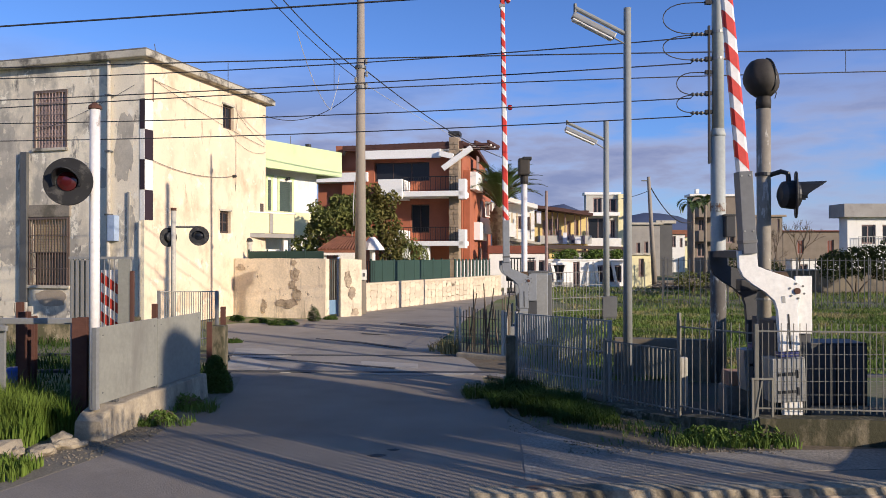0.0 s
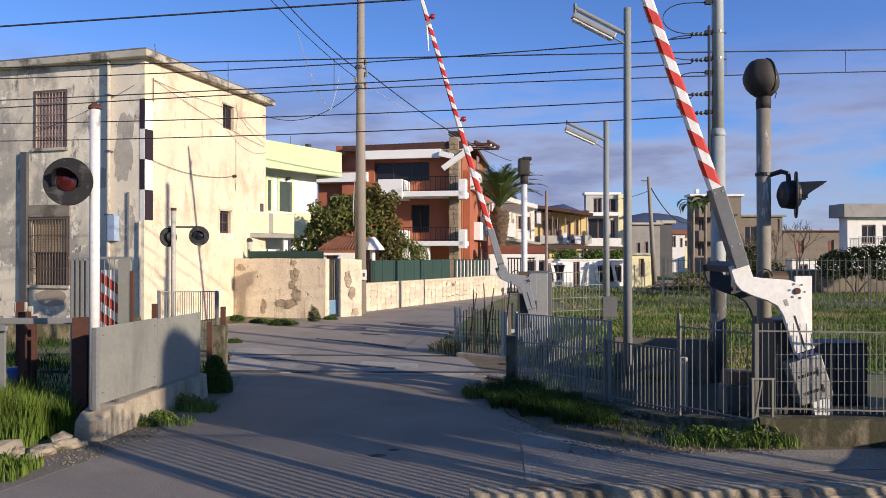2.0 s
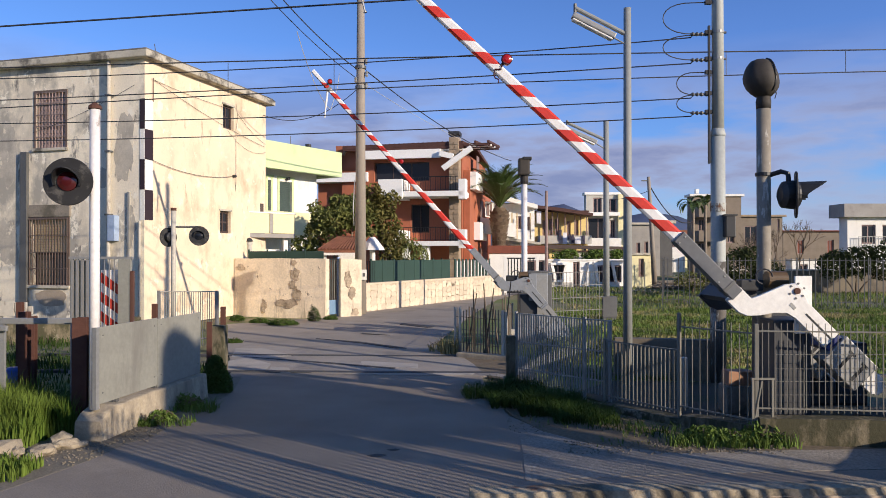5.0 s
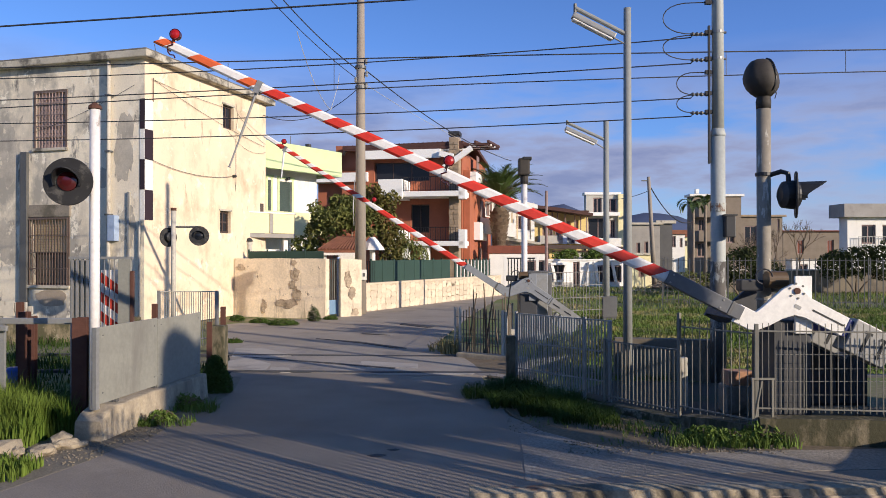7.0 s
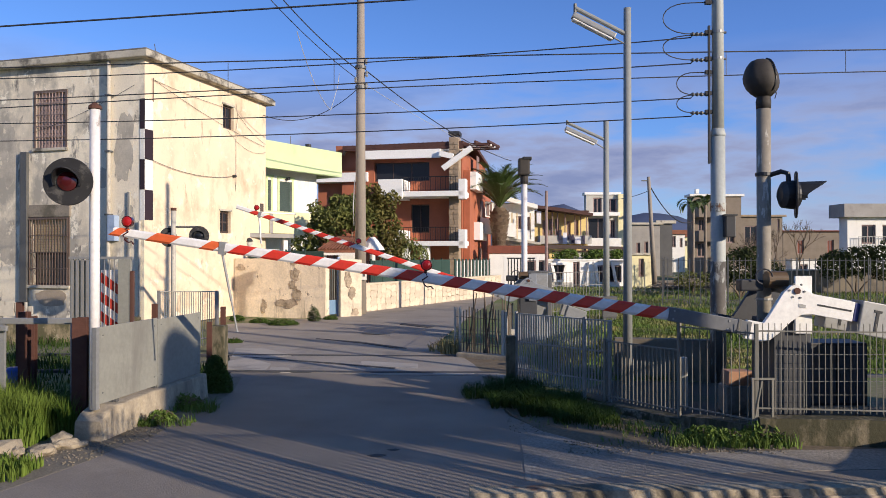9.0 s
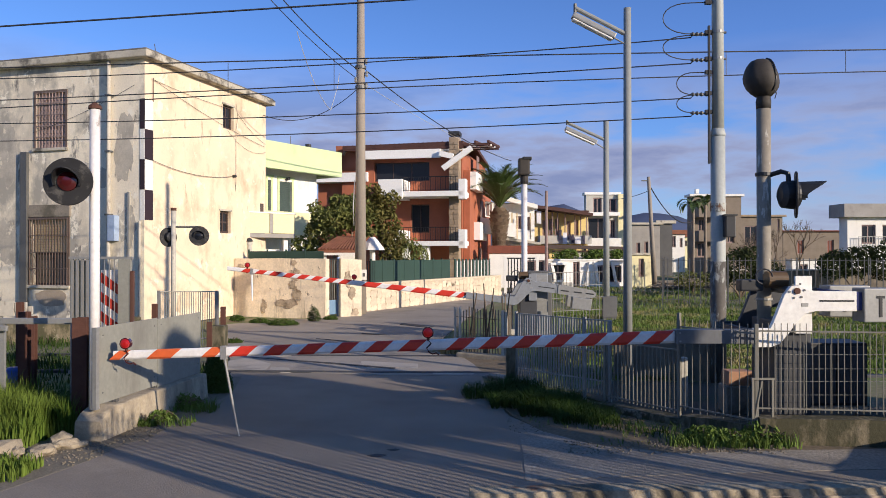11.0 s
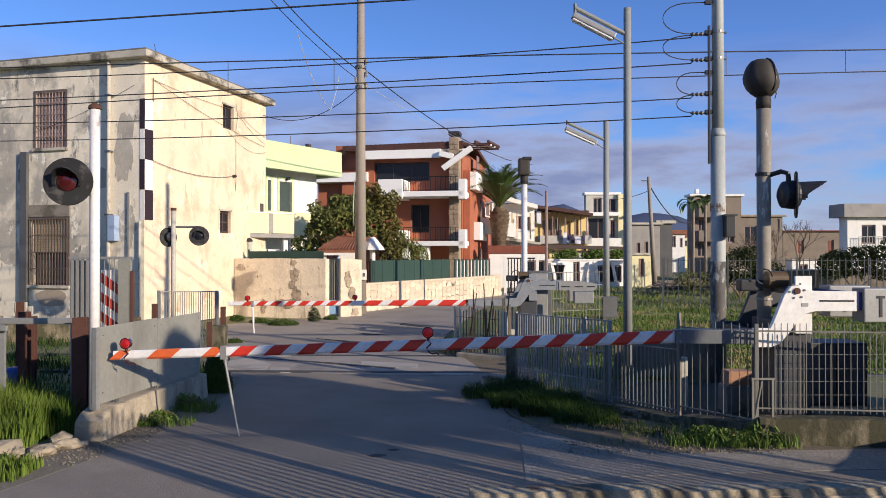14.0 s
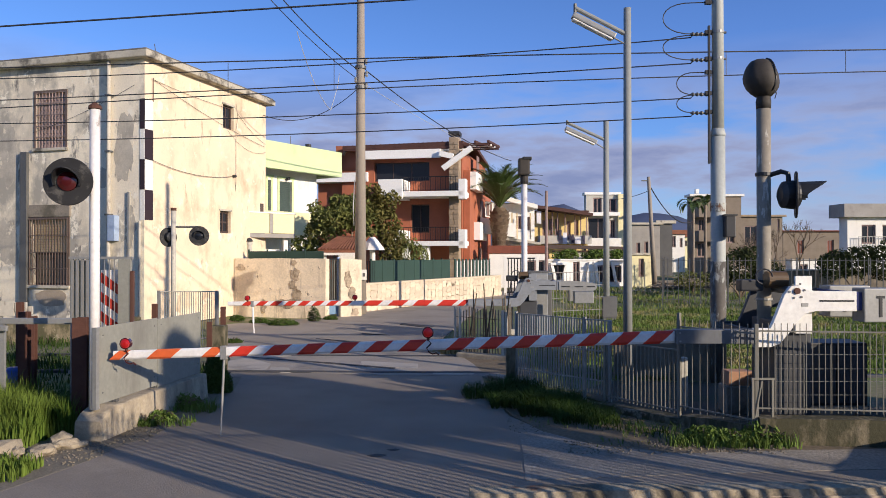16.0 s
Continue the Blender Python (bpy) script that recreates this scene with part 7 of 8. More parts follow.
# foreground: brick parapet at the foot of the picture
def build_parapet():
    x0, x1 = 0.193, 6.2
    y0, y1 = 5.28, 5.46
    th = thing("parapet", ((x0 + x1) / 2, y0), "low weathered parapet of bricks under a rough mortar top", "wall", kind="structure")
    th_z = 0.386
    part("core", box(x0 + 0.02, x1, y0 + 0.03, y1 - 0.02, -0.1, th_z - 0.03), M["mortar"], th)
    bm = bmesh.new()
    n = 46
    rows = []
    for i in range(n + 1):
        x = x0 + (x1 - x0) * i / n
        yy = y0 + 0.12 * (i / n)
        w = 0.025 * noise.noise((x * 4, 0, 0))
        zz = th_z + 0.03 * noise.noise((x * 3, 3, 0)) + 0.035 * (i / n)
        rows.append([bm.verts.new((x, y, z)) for y, z in ((yy + w - 0.02, zz - 0.07), (yy + w, zz), (yy + 0.09, zz + 0.008), (yy + 0.17 + w, zz), (yy + 0.18, zz - 0.07))])
    for u, v in zip(rows, rows[1:]):
        for k in range(4):
            bm.faces.new((u[k], u[k + 1], v[k + 1], v[k]))
    bm.faces.new(rows[0])
    bm.faces.new(rows[-1][::-1])
    part("coping", right_way(bm), M["old_coping"], th, "rough mortar top")
    bm = box(0, 0.21, 0, 0.1, 0, 0.13, bevel=0.012)
    me = bpy.data.meshes.new("brick")
    bm.to_mesh(me)
    bm.free()
    me.materials.append(M["wall_old"])
    rnd = random.Random(2)
    o = ORIGIN[th.name]
    for row in range(4):
        x = x0 + 0.03 + 0.1 * (row % 2)
        while x < x1 - 0.2:
            ob = new("brick", me)
            ob.parent = th
            t = (x - x0) / (x1 - x0)
            ob.matrix_basis = pose(x - o.x, y0 + 0.12 * t - 0.005 + rnd.uniform(-0.012, 0.012) - o.y, th_z - 0.075 - 0.135 * (row + 1) + 0.035 * t, rnd.uniform(-4, 4), rnd.uniform(-3, 3), rnd.uniform(-5, 5))
            x += rnd.uniform(0.215, 0.26)


build_parapet()


# unseen paling fence beside the near road, set to stripe the asphalt with shade
def build_paling_fence():
    a, b = Vector((2.6, 3.0)), Vector((8.4, 3.3))
    d = b - a
    th = thing("paling_fence", (a.x, a.y), "unseen tall wooden paling fence, set to stripe the near road with shade", "fence", turn=math.degrees(math.atan2(d.y, d.x)), local=True)
    rnd = random.Random(6)
    n = int(d.length / 0.135)
    for k in range(n + 1):
        x = k * 0.135
        part("paling", box(x - 0.019, x + 0.019, -0.012, 0.012, 0.05, 2.75 + rnd.uniform(-0.08, 0.12)), M["bark"], th)
    for x in (0.05, 1.42, 3.1, 4.8):
        part("post", box(x - 0.045, x + 0.045, 0.041, 0.12, 0, 2.8), M["bark"], th)
    for z in (0.4, 2.45):
        part("rail", box(-0.1, d.length + 0.1, 0.013, 0.04, z - 0.018, z + 0.018), M["bark"], th)
    # row of unseen slender trees, added so their crowns shade the road's far half
    for k, (f, r, cut) in enumerate(((0.0, 0.42, 0), (0.16, 0.55, 0), (0.31, 0.55, 0), (0.44, 0.47, 0), (0.57, 0.3, 0.2))):
        top = 6.26 - 0.7 * f - cut
        blobs = [(0, 0, top - 0.6, r, r, 0.56), (-0.2, 0.1, top - 1.0, r * 0.8, r * 0.8, 0.8)] + ([(0.12, -0.1, top - 1.6, r * 0.6, r * 0.6, 0.75)] if not cut else [])
        build_tree("shade_tree", (11.3 + 3.1 * f, -1.3 + 2.8 * f), "unseen slender tree, its tall dense crown added to shade the road", blobs, 4400, 0.1, 0.08, 44 + k, M["leaf_dark"])


build_paling_fence()


# unseen plain wall behind the eye, added to hold back sky light
solo("wall_south", box(-34, -3, -9.4, -9, 0, 7), M["tan_wall"], "unseen plain tan wall, added to block light", "wall", kind="structure")


# unseen walls beyond the railing, added to shade the yard and road edge
strip_wall("wall_east", (6.95, 10.4), (6.1, 7.6), 1.95, 1.18, 0.2, M["tan_wall"], "unseen plain tan wall, added to block light", n=8)
strip_wall("wall_east", (6.1, 7.58), (5.65, 5.6), 0.42, 0.68, 0.2, M["tan_wall"], "unseen low tan wall, added to shade the road edge", n=8)


# ---- distance ----
def simple_house(name, x0, x1, y, deep, z1, wall, label, windows=(), roof=None, roof_h=0.3, over=0.3, turn=0.0, pane=None):
    """A plain block of flats or house: x0, x1 along its front at depth y; windows are (x0, x1, z0, z1) in metres from its corner."""
    th = thing(name, (x0, y), label, "house", turn=turn, local=True)
    L = x1 - x0
    part("wall", wall_grid(L, z1, 0.3, list(windows)), wall, th, "rendered front")
    side = max(0.1, deep - 0.302)
    part("wall", right_way(wall_grid(side, z1, 0.3, [], m=Matrix.Translation((0, 0.302, 0)) @ SIDE)), wall, th)
    part("wall", right_way(wall_grid(side, z1, 0.3, [], m=Matrix.Translation((L - 0.3, 0.302, 0)) @ SIDE)), wall, th)
    part("wall", box(0.302, L - 0.302, 0.302 + side - 0.2, 0.302 + side, 0, z1), wall, th)
    part("roof", box(-over, L + over, -over, deep + over, z1, z1 + roof_h, bevel=0.03), roof or M["eave"], th, "flat roof slab")
    for w in windows:
        window(th, w, None, M["shutter"], pane or M["glass"], set_in=0.12, bars=(1, 0), fw=0.1)
    return th


def px_house(name, D, px0, px1, py_top, deep, wall, label, wins=(), **kw):
    x0, x1 = (px0 - 784) * D / 1300, (px1 - 784) * D / 1300
    zz = lambda p: 2.1 + (450 - p) * D / 1300
    ws = [((a - px0) * D / 1300, (b - px0) * D / 1300, zz(d), zz(c)) for a, c, b, d in wins]
    return simple_house(name, x0, x1, D, max(0.75, deep * 0.12), zz(py_top), wall, label, ws, **kw)


# row along the street, behind the palm
def px_plate(D, pts, y0, y1, x_from):
    """A plate in the plane of a front at depth D, relative to the corner at x_from."""
    return plate([((x - x_from) * D / 1300, 2.1 + (450 - y) * D / 1300) for x, y in pts], y0, y1)


h = px_house("white_house", 50, 872, 946, 362, 8, M["white_wall"], "white and peach rendered house with a long white balcony", [(876, 360, 884, 384), (913, 383, 923, 406), (928, 384, 938, 408)], roof=M["bright_white"], roof_h=0.1, over=0.0)
part("eave", px_plate(50, [(858, 340), (949, 364), (949, 371), (858, 347)], -0.8, -0.05, 872), M["bright_white"], h, "sloping white eave")
part("balcony", px_plate(50, [(848, 386), (909, 397), (909, 421), (848, 413)], -1.3, -0.1, 872), M["bright_white"], h, "white balcony parapet")
part("lower_roof", px_plate(50, [(892, 421), (952, 430), (952, 434), (892, 426)], -1.6, -0.1, 872), M["eave"], h, "sloping lower roof edge")
part("shutter", px_plate(50, [(858, 357), (873, 359), (873, 387), (858, 384)], -0.4, -0.2, 872), M["bright_white"], h, "white window frame")
part("shutter_panel", px_plate(50, [(861, 361), (865, 362), (865, 383), (861, 382)], -0.43, -0.405, 872), M["shutter"], h)
part("shutter_panel", px_plate(50, [(867, 362), (870, 362), (870, 384), (867, 383)], -0.43, -0.405, 872), M["shutter"], h)
for x in (903, 912, 926, 935):
    part("post", px_plate(50, [(x, 378), (x + 2, 378), (x + 2, 424), (x, 423)], -0.9, -0.8, 872), M["shutter_tan"], h)
h = px_house("yellow_house", 60, 936, 1040, 376, 8, M["sun_yellow"], "long sunlit yellow house with a balcony and dark roof",
             [(960, 390, 966, 418), (971, 388, 978, 420), (982, 388, 990, 420), (1003, 392, 1010, 420), (1018, 390, 1024, 420)], roof=M["roof_tile"], roof_h=0.15, over=0.1)
part("awning", px_plate(60, [(930, 365), (985, 371), (1040, 380), (1040, 385), (985, 377), (930, 370)], -2.2, -0.15, 936), M["roof_tile"], h, "dark sloping awning over the balcony")
part("balcony", box(0.7, 4.8, -1.6, 0.0, 2.931, 3.577), M["dim_wall"], h, "pale balcony parapet")
for x in (972, 981, 994, 1011, 1021, 1031):
    part("balcony_post", px_plate(60, [(x, 378), (x + 1.6, 378), (x + 1.6, 418), (x, 418)], -1.5, -1.4, 936), M["shutter"], h)
for x, w, y0, y1, mt in ((984, 4, 408, 426, "cloth_dark"), (990, 7, 413, 433, "cloth_white"), (999, 5, 416, 426, "cloth_dark"), (1005, 4, 416, 431, "cloth_dark"), (1011, 10, 421, 433, "cloth_white"), (1024, 4, 418, 433, "cloth_dark"), (945, 8, 376, 398, "cloth_white")):
    part("laundry", px_plate(60, [(x, y0), (x + w, y0), (x + w, y1), (x, y1 - 1)], -1.72, -1.66, 936), M[mt], h, "laundry hung on the balcony")
h = px_house("tower_house", 66, 1037, 1096, 345, 7, M["dim_wall"], "three-storey house with pale roof terrace and yellow side", [(1050, 350, 1065, 378), (1070, 352, 1091, 375), (1041, 386, 1077, 424), (1080, 390, 1089, 421)], roof=M["bright_white"], roof_h=0.22, over=0.15)
part("balcony", box(-0.3, 2.8, -1.0, 0.0, 5.502, 5.806), M["bright_white"], h)
part("parapet", box(-0.4, 2.9, -1.2, 0.0, 2.709, 3.522), M["white_wall"], h, "white terrace parapet")
part("side_panel", box(2.85, 3.35, -0.3, -0.002, 0, 7.482), M["yellow_wall"], h, "yellow corner wall")
px_house("terrace_house", 46, 866, 966, 449, 5, M["white_wall"], "low white outbuilding with dark red tiled edge", [(931, 461, 964, 498)], roof=M["dark_red"], roof_h=0.5, over=0.1)
h = px_house("arcade_house", 48, 970, 1112, 462, 5, M["bright_white"], "low white wall with wide openings", [(977, 468, 999, 496), (1014, 464, 1026, 520), (1056, 470, 1068, 500), (1076, 470, 1100, 500)], roof=M["white_wall"], roof_h=0.12, over=0.1)
for pts in ([(974, 465), (1004, 465), (1004, 469), (974, 469)], [(974, 470), (979, 470), (985, 495), (980, 495)], [(999, 470), (1004, 470), (998, 495), (993, 495)], [(980, 496), (998, 496), (998, 499), (980, 499)],
            [(1042, 464), (1047, 464), (1040, 506), (1034, 506)], [(1050, 464), (1055, 464), (1060, 500), (1055, 500)], [(1072, 464), (1077, 464), (1070, 503), (1065, 503)], [(1080, 464), (1085, 464), (1092, 500), (1087, 500)]):
    part("slanted_frame", px_plate(48, pts, -0.2, -0.01, 970), M["bright_white"], h, "white slanted frame of the opening")
part("base_band", px_plate(48, [(970, 500), (1012, 500), (1012, 524), (970, 524)], -0.12, -0.01, 970), M["dim_wall"], h, "greyish plinth of the wall")
part("base_band", px_plate(48, [(1028, 508), (1112, 508), (1112, 524), (1028, 524)], -0.12, -0.01, 970), M["dim_wall"], h, "greyish plinth of the wall")
px_house("market_awning", 54, 985, 1110, 446, 4, M["dim_wall"], "pale lean-to with a dark flat awning", [(990, 450, 1010, 470), (1040, 450, 1060, 470), (1080, 450, 1096, 470)], roof=M["roof_tile"], roof_h=0.1, over=0.2)
pg = thing("pergola", (7.28, 52), "dark timber pergola beam on thin posts", "pergola", local=True)
part("beam", px_plate(52, [(964, 433), (1106, 437), (1106, 442), (964, 440)], -0.3, 0.3, 966), M["shutter_dark"], pg)
for x in (968, 1034, 1073, 1101):
    part("post", px_plate(52, [(x, 438), (x + 3, 438), (x + 3, 503), (x, 503)], -0.06, 0.06, 966), M["shutter_dark"], pg)
for x, w in ((1000, 0.9), (1050, 0.8), (1085, 0.7)):
    build_tree("garden_shrub", ((x - 784) * 50.5 / 1300, 50.5), "bright green shrub under the pergola", [(0, 0, 1.95, w, 0.5, 0.42), (0.3, 0, 2.15, w * 0.6, 0.4, 0.3)], 900, 0.09, 0.04, int(x), M["weed_bright"], "shrub")
# middle distance behind the lamp posts
px_house("grey_house", 70, 1112, 1168, 398, 8, M["grey_wall"], "unfinished grey house beside the lane", [(1126, 430, 1133, 448), (1140, 428, 1147, 448)], roof_h=0.2)
px_house("dark_house", 72, 1165, 1190, 396, 8, M["slate_wall"], "dark narrow house side", roof_h=0.3)
px_house("white_house", 85, 1178, 1212, 415, 7, M["white_wall"], "white house with terracotta roof", [(1188, 418, 1196, 438), (1203, 422, 1208, 438)], roof=M["terracotta"], roof_h=0.5)
px_house("white_house", 110, 1195, 1235, 420, 7, M["yellow_wall"], "small distant house with terracotta roof", [(1210, 426, 1216, 436)], roof=M["terracotta"], roof_h=0.8)
px_house("ochre_hut", 46, 1118, 1156, 452, 3, M["yellow_wall"], "small yellow hut with a dark doorway", [(1130, 458, 1140, 490)], roof=M["eave"], roof_h=0.15, over=0.1)
h = px_house("balcony_house", 62, 1224, 1312, 348, 9, M["tan_wall"], "tall tan house with balconies and white roof edge", [(1236, 388, 1248, 410), (1234, 430, 1250, 455), (1285, 395, 1300, 430)], roof=M["white_wall"], roof_h=0.2, over=0.2)
for zz in (0, 1):
    z = 3.149 if zz == 0 else 5.152
    part("balcony", box(0.2, 2.6, -1.2, 0.0, z, z + 0.9), M["tan_wall"], h, "tan balcony parapet")
part("roof_tank", box(0.7, 1.0, 1, 1.3, 7.298, 7.68), M["white_wall"], h)
px_house("brown_house", 75, 1298, 1385, 384, 9, M["tan_wall"], "brown house behind bare branches", [(1318, 400, 1340, 435), (1376, 388, 1380, 410)], roof=M["stone"], roof_h=0.2)
px_house("long_house", 78, 1386, 1500, 410, 7, M["tan_wall"], "long low tan house with brick-red shutters", [(1411, 425, 1423, 450), (1464, 425, 1476, 450)], roof=M["dark_red"], roof_h=0.12, pane=M["dark_red"])
h = px_house("white_house", 52, 1500, 1640, 385, 9, M["white_wall"], "white house with a deep flat grey roof", [(1525, 398, 1550, 432), (1562, 398, 1590, 432)], roof=M["grey_wall"], roof_h=0.95, over=0.5)
railing(h, 0.6, 5.4, 2.66, 3.3, -0.3, None, 0.2, M["galv"])
px_house("garden_wall", 52, 1400, 1500, 462, 0.6, M["white_wall"], "pale garden wall with dark gateway", [(1415, 468, 1430, 490)], roof_h=0.1, over=0.05)
px_house("garden_wall", 40, 1270, 1640, 480, 0.5, M["block_tan"], "long grey garden wall behind the field", roof_h=0.08, over=0.03)


def build_hills():
    for name, y, amp, x0, x1, seed in (("hill_range", 1500, 1.0, -900, 2400, 1),):
        bm = bmesh.new()
        prev = None
        n = 90
        for i in range(n + 1):
            x = x0 + (x1 - x0) * i / n
            h = 52 + 8 * noise.noise((x * 0.006, seed, 0)) + 5 * noise.noise((x * 0.02, seed, 4))
            h += 66 * math.exp(-((x - 262) / 75) ** 2) + 42 * math.exp(-((x - 480) / 120) ** 2)
            cur = [bm.verts.new((x, y, -10)), bm.verts.new((x, y + 60, h * 0.6)), bm.verts.new((x, y + 160, h)), bm.verts.new((x, y + 400, -10))]
            if prev:
                for k in range(3):
                    bm.faces.new((prev[k], cur[k], cur[k + 1], prev[k + 1]))
            prev = cur
        right_way(bm)
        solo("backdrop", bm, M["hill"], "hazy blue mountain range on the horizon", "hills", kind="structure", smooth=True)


build_hills()


# trees of the middle distance, right of the masts
for at, blobs, n, s, seed, leaf in (
        ((14.566, 36), [(0, 0, 1.5, 1.3, 0.8, 0.9), (1.3, 0, 1.2, 0.9, 0.7, 0.7), (-0.9, 0, 1.1, 0.7, 0.6, 0.6), (0.6, 0, 2.0, 0.8, 0.6, 0.5)], 5600, 0.07, 31, "leaf_dark"),
        ((21.368, 38), [(0, 0, 1.7, 1.0, 0.8, 0.8), (1.4, 0, 1.7, 0.9, 0.7, 1.0), (-1.1, 0, 1.5, 0.9, 0.6, 0.7)], 6200, 0.075, 33, "leaf_dark"),
        ((23.388, 44), [(0, 0, 1.5, 0.9, 0.7, 0.8)], 1600, 0.07, 35, "leaf_dark"),
        ((13.569, 40), [(0, 0, 0.7, 1.0, 0.5, 0.5)], 1000, 0.06, 37, "leaf")):
    build_tree("garden_shrub", at, "dark green bushy garden shrub at the edge of the field", blobs, n, s, 0.06, seed, M[leaf], "shrub")


def bare_tree(at, h, seed, spread=1.0):
    th = thing("bare_tree", at, "leafless grey-brown tree with fine branches", "tree", local=True)
    rnd = random.Random(seed)
    bm = bmesh.new()
    def grow(p, d, L, r, depth):
        q = p + d * L
        tube([p, p.lerp(q, 0.5) + Vector((rnd.uniform(-0.04, 0.04), 0, 0)) * L, q], [r, r * 0.8, r * 0.6], 4, bm)
        if depth:
            for _ in range(3 if depth > 1 else 4):
                nd = (d + Vector((rnd.uniform(-0.8, 0.8) * spread, rnd.uniform(-0.5, 0.5), rnd.uniform(-0.1, 0.5)))).normalized()
                grow(q, nd, L * rnd.uniform(0.6, 0.8), r * 0.6, depth - 1)
    grow(Vector((0, 0, -0.05)), Vector((0, 0, 1)), h * 0.34, h * 0.018, 4)
    part("trunk", bm, M["bark"], th, "trunk and bare twigs")


bare_tree((24.269, 50), 4.6, 3)
bare_tree((20.912, 46), 3.8, 7)
bare_tree((17.802, 42), 3.4, 9)
bare_tree((15.877, 40), 3.0, 13, 1.4)
bare_tree((19.326, 44), 3.2, 15, 1.3)


def brushwood():
    """A low heap of cut branches behind the field fence."""
    th = thing("brushwood_pile", (14.5, 43.5), "low heap of grey cut branches", "brushwood", local=True)
    rnd = random.Random(19)
    bm = bmesh.new()
    for _ in range(130):
        x, y, z = rnd.uniform(-1.7, 1.7), rnd.uniform(-0.6, 0.6), rnd.uniform(0.02, 0.6)
        z *= 1 - 0.3 * abs(x)
        L, a, up = rnd.uniform(0.6, 1.5), rnd.uniform(-0.5, 0.5), rnd.uniform(-0.15, 0.25)
        p = Vector((x, y, z))
        d = Vector((math.cos(a), math.sin(a), up)) * L * rnd.choice((-1, 1))
        q = p + d
        q.z = max(q.z, 0.03)
        tube([p, p.lerp(q, 0.5) + Vector((0, 0, rnd.uniform(0, 0.12))), q], [0.035, 0.025, 0.012], 4, bm)
    part("heap", bm, M["thin_bark"], th)


brushwood()


def thin_pole(px0, py0, px1, py1, D, label):
    th = thing("utility_pole", ((px0 - 784) * D / 1300, D), label, "pole", local=True)
    part("shaft", rod((0, 0, 0), ((px1 - px0) * D / 1300, 0, 2.1 + (450 - py1) * D / 1300), 0.17, 0.1, seg=10), M["pole_concrete"], th, smooth=True)
    part("bracket", box(-0.42, 0.1, -0.05, 0.05, 2.1 + (450 - py1 - 8) * D / 1300, 2.1 + (450 - py1 - 6) * D / 1300, m=Matrix.Translation(((px1 - px0) * D / 1300, 0, 0))), M["galv_dark"], th)


thin_pole(1159, 500, 1148, 313, 44, "leaning concrete utility pole by the field")
cable("service_cable", sag((12.32, 44, 6.331), (20.354, 60, 4.777), 0.9), 0.035, "slack dark cable behind the field")
cable("service_cable", sag((12.32, 44, 5.891), (12.738, 60, 6.715), 0.3), 0.02, "thin cable behind the field")
build_palm((17.72, 52), 5.3, 0.12, 1.75, 9, 10, 0.22, stubs=0)
build_palm((19.3, 54), 5.7, 0.12, 1.9, 12, 11, 0.2, stubs=0)
bar_fence("field_fence", (8.954, 30), (19.025, 27), 0.1, 1.95, 0.21, "long grey iron bar fence behind the field", (0.25, 1.85), bar=0.014, material=M["galv_dark"], posts=(0, 2.5, 5, 7.5, 10), spikes=False)
bar_fence("field_fence", (8.954, 30), (13.871, 46), 0.1, 1.95, 0.4, "long grey iron bar fence beside the lane", (0.25, 1.85), bar=0.014, material=M["galv_dark"], spikes=False)


# ---- grass and weeds ----
def blades(name, areas, label, material, seed, height, width, kind="stuff", bow=(0.3, 1.2)):
    """Tufts of thin bent blades over the given x, y outlines: (x0, x1, y0, y1, count)."""
    rnd = random.Random(seed)
    verts, faces = [], []
    for (x0, x1, y0, y1, count, hs) in areas:
        for _ in range(count):
            x, y = rnd.uniform(x0, x1), rnd.uniform(y0, y1)
            dens = noise.noise((x * 0.6, y * 0.6, seed)) + 0.35
            if rnd.random() > dens + 0.35:
                continue
            h = height * hs * rnd.uniform(0.4, 1.2) * (0.7 + 0.5 * max(0, dens))
            a = rnd.uniform(0, math.tau)
            lean = rnd.uniform(*bow) * h
            dx, dy = math.cos(a), math.sin(a)
            w = width * rnd.uniform(0.6, 1.4)
            b = len(verts)
            px, py = -dy * w, dx * w
            verts += [(x - px, y - py, -0.04), (x + px, y + py, -0.04), (x + px * 0.7 + dx * lean * 0.3, y + py * 0.7 + dy * lean * 0.3, h * 0.6), (x - px * 0.7 + dx * lean * 0.3, y - py * 0.7 + dy * lean * 0.3, h * 0.6), (x + dx * lean, y + dy * lean, h)]
            faces += [(b, b + 1, b + 2, b + 3), (b + 3, b + 2, b + 4)]
    me = bpy.data.meshes.new(name)
    me.from_pydata(verts, [], faces)
    me.materials.append(material)
    return tagged(new(name, me), label, "grass", "", kind)


blades("field_grass", [(3.2, 18, 17, 28, 52000, 0.8), (3.5, 11, 12.8, 17.5, 26000, 0.6), (5, 30, 28, 46, 26000, 1.2), (1.6, 4, 12.3, 16.5, 6000, 0.7)], "short green field grass with dry tufts", M["grass"], 5, 0.13, 0.012)
blades("verge_grass", [(-7.5, -4.2, 8.9, 9.6, 4000, 1.6), (-9, -4.1, 9.3, 14, 5000, 0.55), (-6.5, -4.35, 6.6, 7.5, 2600, 0.45), (-12, -6, 13.5, 18, 3000, 0.7)], "thick green verge grass behind the kerb", M["verge"], 7, 0.26, 0.009)


